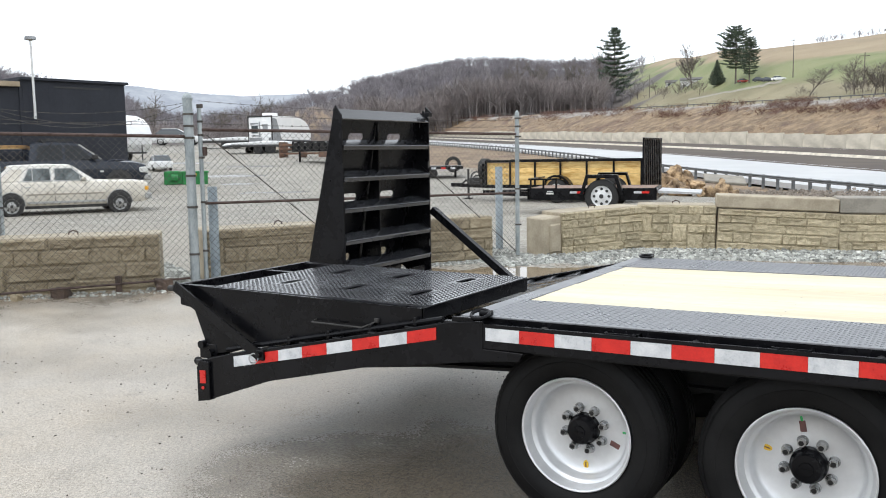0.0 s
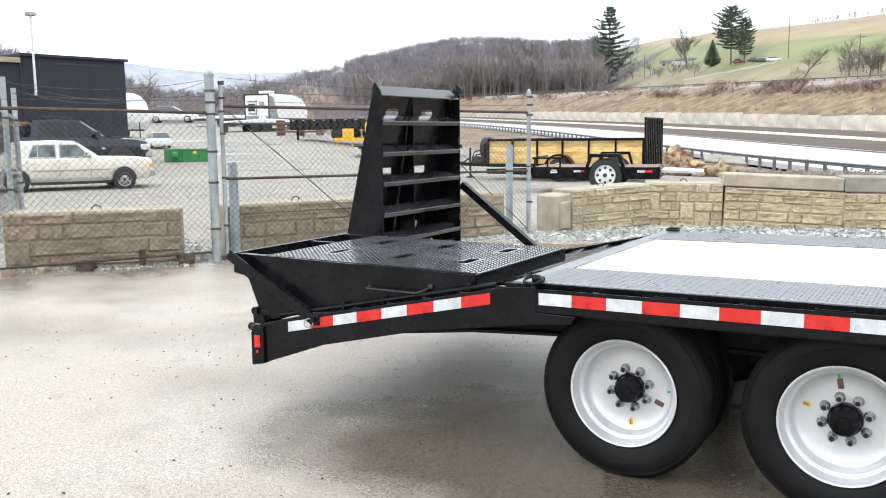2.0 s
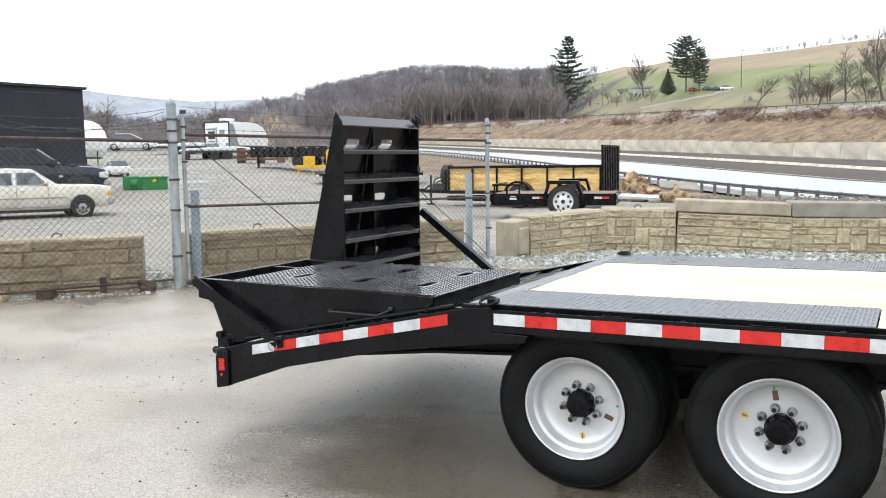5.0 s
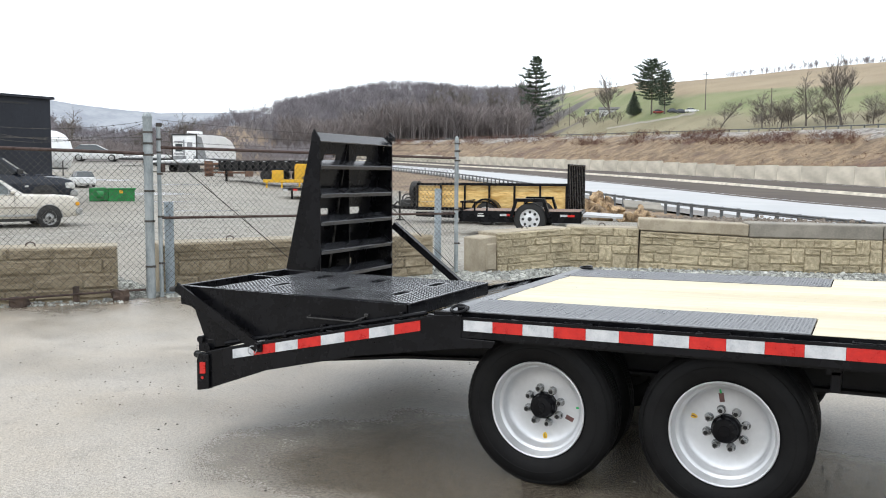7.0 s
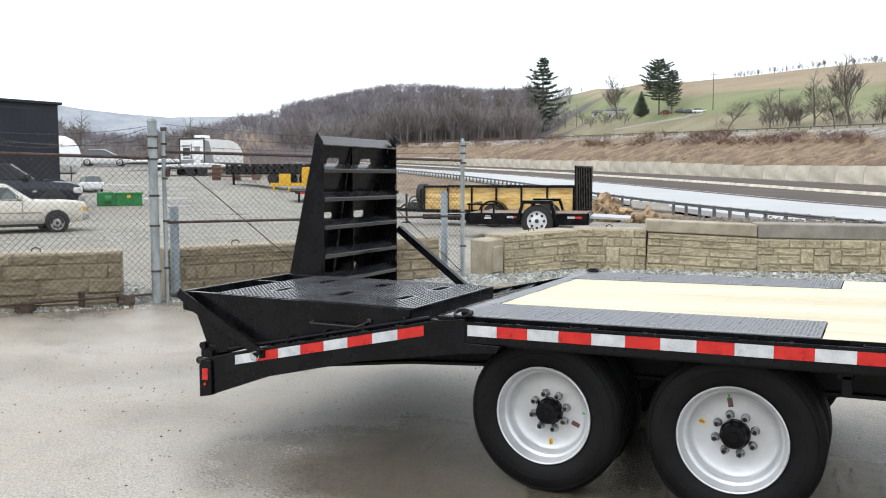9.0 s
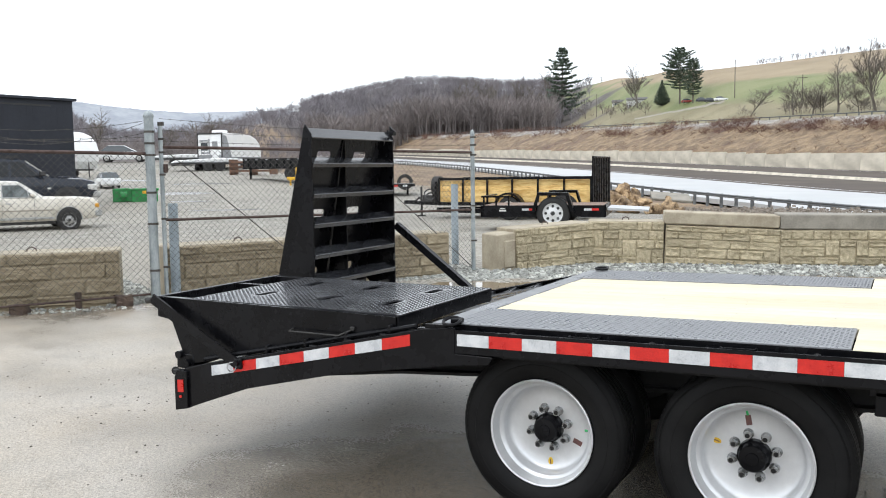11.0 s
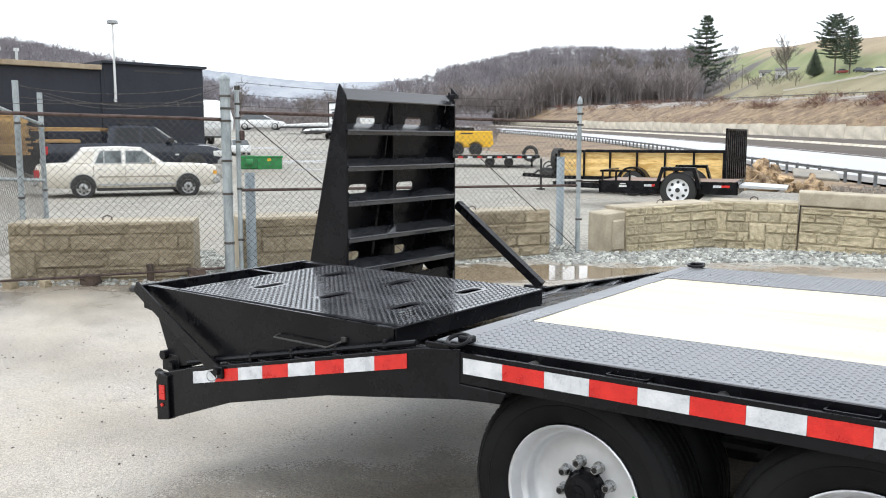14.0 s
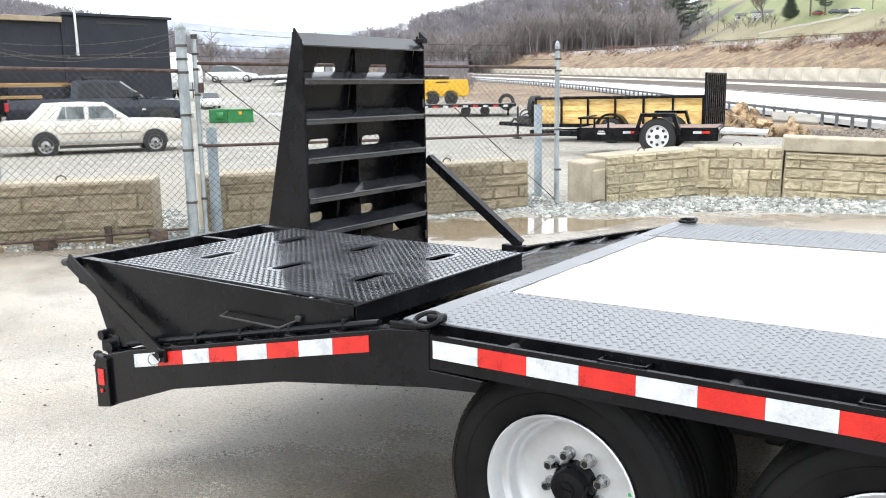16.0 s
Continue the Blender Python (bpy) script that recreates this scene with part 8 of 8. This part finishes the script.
tree_at(109.0, 3.2, 4.3, 32, levels=4)
tree_at(107.4, 3.2, 4.0, 33, levels=4)
tree_at(107.9, 3.5, 4.6, 39, levels=4, spread=0.7)
put_tree(134.2, 120, 7.0, 34, "leafless tree behind the yard", spread=0.6)
put_tree(136.0, 135, 6.0, 35, "leafless tree behind the yard")
put_tree(140.2, 110, 6.8, 36, "leafless tree behind the yard")
put_tree(131.8, 140, 7.4, 37, "leafless tree behind the yard")


def far_tree(seed, limbs=8, twigs=9, stem=0.42, fan=0.36):
    """A small distant leafless tree: trunk, limbs and single slim blades for the twigs."""
    rnd = random.Random(seed)
    verts, faces = [], []
    top = Vector((rnd.uniform(-0.05, 0.05), rnd.uniform(-0.05, 0.05), stem + 0.2))
    tube(verts, faces, Vector((0, 0, 0)), top, 0.014, 0.007, 3)
    tri = []
    for i in range(limbs):
        z = rnd.uniform(stem * 0.55, stem + 0.18)
        a = i * 2.4 + rnd.uniform(-0.5, 0.5)
        rch = fan * rnd.uniform(0.35, 1.0)
        p = top * (z / top.z)
        q = Vector((p.x + math.cos(a) * rch, p.y + math.sin(a) * rch, min(0.97, z + rnd.uniform(0.2, 0.45))))
        tube(verts, faces, p, q, 0.007, 0.003, 3)
        for k in range(twigs):
            c = p.lerp(q, rnd.uniform(0.35, 1.0))
            d = (q - p).normalized() * 0.6 + Vector((rnd.uniform(-1, 1), rnd.uniform(-1, 1), rnd.uniform(0.0, 1.0))) * 0.7
            d.normalize()
            s = d.cross(Vector((rnd.uniform(-1, 1), rnd.uniform(-1, 1), 0.3))).normalized() * 0.0055
            e = c + d * rnd.uniform(0.1, 0.24)
            e.z = min(e.z, 1.03)
            tri.append((c - s, c + s, e))
    return verts, faces, tri


def stand(name, places, heights, mat, label, seed, templates=9, **kw):
    """Many trees joined into one mesh of woods."""
    rnd = np.random.RandomState(seed)
    base = []
    for k in range(templates):
        v, f, t = far_tree(seed * 31 + k, **kw)
        pts = [tuple(q) for q in v]
        fs = [tuple(q) for q in f]
        for q in t:
            m = len(pts)
            pts += [tuple(c) for c in q]
            fs.append((m, m + 1, m + 2))
        base.append((np.array(pts), fs))
    vs, fs, off = [], [], 0
    for (x, y, z), h in zip(places, heights):
        v, f = base[rnd.randint(templates)]
        a = rnd.uniform(0, 6.283)
        c, s = math.cos(a), math.sin(a)
        w = h * rnd.uniform(0.8, 1.35)
        vs.append(np.stack([x + (v[:, 0] * c - v[:, 1] * s) * w, y + (v[:, 0] * s + v[:, 1] * c) * w, z + v[:, 2] * h], 1))
        fs.extend([tuple(i + off for i in q) for q in f])
        off += len(v)
    me = bpy.data.meshes.new(name)
    me.from_pydata(np.concatenate(vs).tolist(), [], fs)
    me.materials.append(mat)
    return tagged(new(name, me), label, "woods", kind="stuff")


CROWNS = [(0, 9), (109, 9), (111.5, 6.0), (116, 6.15), (120, 6.3), (124.7, 5.45), (127.6, 4.8), (130.4, 4.25), (132.8, 3.4), (136, 2.95), (138.8, 3.15), (140.3, 3.6), (142, 4.3), (146, 5.0), (150, 5.8), (155, 6.4), (360, 6.4)]


def scatter(az0, az1, d0, d1, n, h0, h1, seed, power=1.0, under=0.0):
    rnd = random.Random(seed)
    pl, hs = [], []
    for _ in range(n):
        az = rnd.uniform(az0, az1)
        d = d0 + (d1 - d0) * rnd.random() ** power
        x, y = polar(az, d)
        z = ground_z(x, y) - 0.5
        h = min(rnd.uniform(h0, h1), (d * math.tan(radians(lerp_table(CROWNS, az) - under)) + 1.5 - z) * rnd.uniform(0.5, 1.15) ** 0.9)
        if h > 0.8:
            pl.append((x, y, z))
            hs.append(h)
    return pl, hs


p_, h_ = scatter(110.6, 127.5, 430, 790, 3000, 9, 14, 1, 0.8)
p2_, h2_ = scatter(108.6, 110.8, 430, 700, 120, 3, 9, 21)
p_, h_ = p_ + p2_, h_ + h2_
stand("hill_woods", p_, h_, BARK_HAZED, "grey leafless woods covering the far hill", 1)
p_, h_ = scatter(111.2, 127, 385, 460, 900, 12, 20, 2)
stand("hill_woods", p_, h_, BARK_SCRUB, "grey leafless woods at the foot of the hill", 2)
p_, h_ = scatter(124, 163, 200, 495, 2300, 3.5, 7, 3)
p2_, h2_ = scatter(121, 138, 420, 785, 900, 7, 12, 22)
p_, h_ = p_ + p2_, h_ + h2_
stand("hill_woods", p_, h_, BARK_HAZED, "grey leafless woods on the hillside beyond the yard", 3)
p_, h_ = scatter(141, 163, 230, 420, 1900, 5, 10, 41)
stand("hill_woods", p_, h_, BARK_HAZED, "dense grey leafless woods on the slope behind the dark building", 7)
p_, h_ = scatter(123.5, 163, 95, 210, 1300, 1.5, 3.6, 4, 1.0, 0.6)
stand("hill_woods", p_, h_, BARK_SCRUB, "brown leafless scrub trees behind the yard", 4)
p_, h_ = scatter(86, 98.5, 388, 402, 150, 2, 4.5, 5)
stand("ridge_trees", p_, h_, BARK_HAZED, "thin row of leafless trees along the ridge", 5, limbs=11, twigs=8, fan=0.24)


p_, h_ = [], []
for a0_, a1_, n_, ha_, hb_ in ((94.6, 97.0, 26, 3, 7), (91.2, 93.4, 16, 2, 5), (88.0, 90.5, 16, 3, 6), (98.3, 99.6, 6, 2, 4), (105.0, 107.8, 26, 3, 6), (108.5, 110.0, 10, 2, 4)):
    rt_ = random.Random(int(a0_ * 10))
    for _ in range(n_):
        a_ = rt_.uniform(a0_, a1_)
        x_, y_ = polar(a_, reach(a_, rt_.uniform(3.05, 3.3) if a0_ < 100 else rt_.uniform(3.3, 3.8)))
        p_.append((x_, y_, ground_z(x_, y_) - 0.3))
        h_.append(rt_.uniform(ha_, hb_))
stand("thicket", p_, h_, BARK, "dark leafless thicket along the hillside", 6, limbs=9, twigs=10, stem=0.2, fan=0.45)


def brush_line(seed, n, u0, u1, v0, v1, h0, h1, label, mat=BRUSH):
    rnd = random.Random(seed)
    pl, hs = [], []
    for _ in range(n):
        u, v = rnd.uniform(u0, u1), rnd.uniform(v0, v1)
        if noise.noise((u / 17, v / 9, seed)) < -0.05:
            continue
        p = along(u, v, 0)
        pl.append((p.x, p.y, ground_z(p.x, p.y) - 0.2))
        hs.append(rnd.uniform(h0, h1))
    return stand("bank_brush", pl, hs, mat, label, seed, templates=6, limbs=7, twigs=5, stem=0.12, fan=0.6)


brush_line(11, 2400, 40, 210, 79, 86.8, 0.8, 2.4, "reddish leafless brush along the top of the bank")
brush_line(12, 900, 45, 320, 71.5, 80, 0.4, 1.3, "low reddish brush on the grassy bank")
brush_line(13, 1100, 175, 420, 79, 86.5, 1.0, 2.6, "reddish leafless brush along the top of the bank")

DRY = surf("dry_bank_grass", (0.20, 0.13, 0.07), (0.40, 0.29, 0.165), 0.2, 0.9)
brush_line(14, 2600, 25, 240, 71.5, 83, 0.25, 0.75, "dry tan grass tufts on the bank", DRY)

# ---- the house on the hillside, lane, poles ----
ROOF = surf("grey_shingle_roof", (0.09, 0.085, 0.085), (0.14, 0.135, 0.13), 1, 0.8)
SIDING = surf("pale_house_siding", (0.66, 0.67, 0.68), (0.76, 0.76, 0.76), 1, 0.7)


def house(az, d, rz, L, Wd, h, label):
    x, y = polar(az, d)
    t = thing("house", (x, y, ground_z(x, y) - 0.4), rz, label, "house")
    bm = B()
    box(bm, 0, L, 0, Wd, 0, h)
    part("wall", bm, SIDING, t)
    bm = B()
    prism(bm, [(-0.4, h - 0.1), (Wd / 2, h + 1.1), (Wd + 0.4, h - 0.1), (Wd + 0.4, h + 0.1), (Wd / 2, h + 1.3), (-0.4, h + 0.1)], -0.4, L + 0.4, "x")
    part("roof", bm, ROOF, t)
    for xx in (1.0, 3.6, 6.4, 8.6):
        if xx + 1.2 < L:
            bm = B()
            box(bm, xx, xx + 1.1, -0.06, 0.02, 1.1, 2.3, 0.02)
            part("window", bm, GLASS, t)
    bm = B()
    box(bm, L * 0.5, L * 0.5 + 0.95, -0.06, 0.02, 0.2, 2.3, 0.02)
    part("door", bm, TRIM, t)


house(106.4, reach(106.4, 3.75), 12, 13, 7, 4.2, "low pale house among trees on the hillside")
house(107.3, reach(107.3, 3.9), 12, 6, 4, 2.6, "small pale outbuilding on the hillside")
for az_, pt in ((102.6, REDCAR), (101.7, DARKCAR), (101.2, DARKCAR), (100.6, WHITE)):
    px, py = polar(az_, reach(az_, 4.05))
    parked_car(px, py, 10, pt, "distant car parked beside the hillside house")


def utility_pole(az, d, h, arm=True):
    x, y = polar(az, d)
    t = thing("utility_pole", (x, y, ground_z(x, y) - 0.3), 0, "weathered wooden utility pole", "pole", "utility poles")
    bm = B()
    rod(bm, (0, 0, 0), (0, 0, h), 0.16, 8, 0.11)
    part("pole", bm, BARK, t, smooth=True)
    if arm:
        bm = B()
        bar(bm, (-1.1, 0, h - 0.8), (1.1, 0, h - 0.8), 0.12, 0.12)
        part("crossarm", bm, BARK, t)


for az_, el_, h_ in ((114.2, 2.9, 12), (116.6, 2.8, 12), (108.3, 3.3, 11), (99.8, 4.2, 12), (89.3, 5.6, 14), (95.9, 3.6, 8)):
    utility_pole(az_, reach(az_, el_), h_)

# lane up to the house
LANE = surf("pale_gravel_lane", (0.27, 0.25, 0.20), (0.36, 0.335, 0.28), 0.5, 0.9)
verts, faces = [], []
for i in range(21):
    t_ = i / 20
    az_ = 105.9 - 5.5 * t_
    d_ = reach(az_, 3.08 + 0.92 * t_)
    for s_ in (-1, 1):
        x_, y_ = polar(az_, d_ + s_ * 2.2)
        verts.append((x_, y_, ground_z(x_, y_) + 0.12))
for i in range(20):
    faces.append((2 * i, 2 * i + 1, 2 * i + 3, 2 * i + 2))
tagged(raw("lane", verts, faces, LANE), "pale gravel lane climbing to the house", "road", kind="structure")
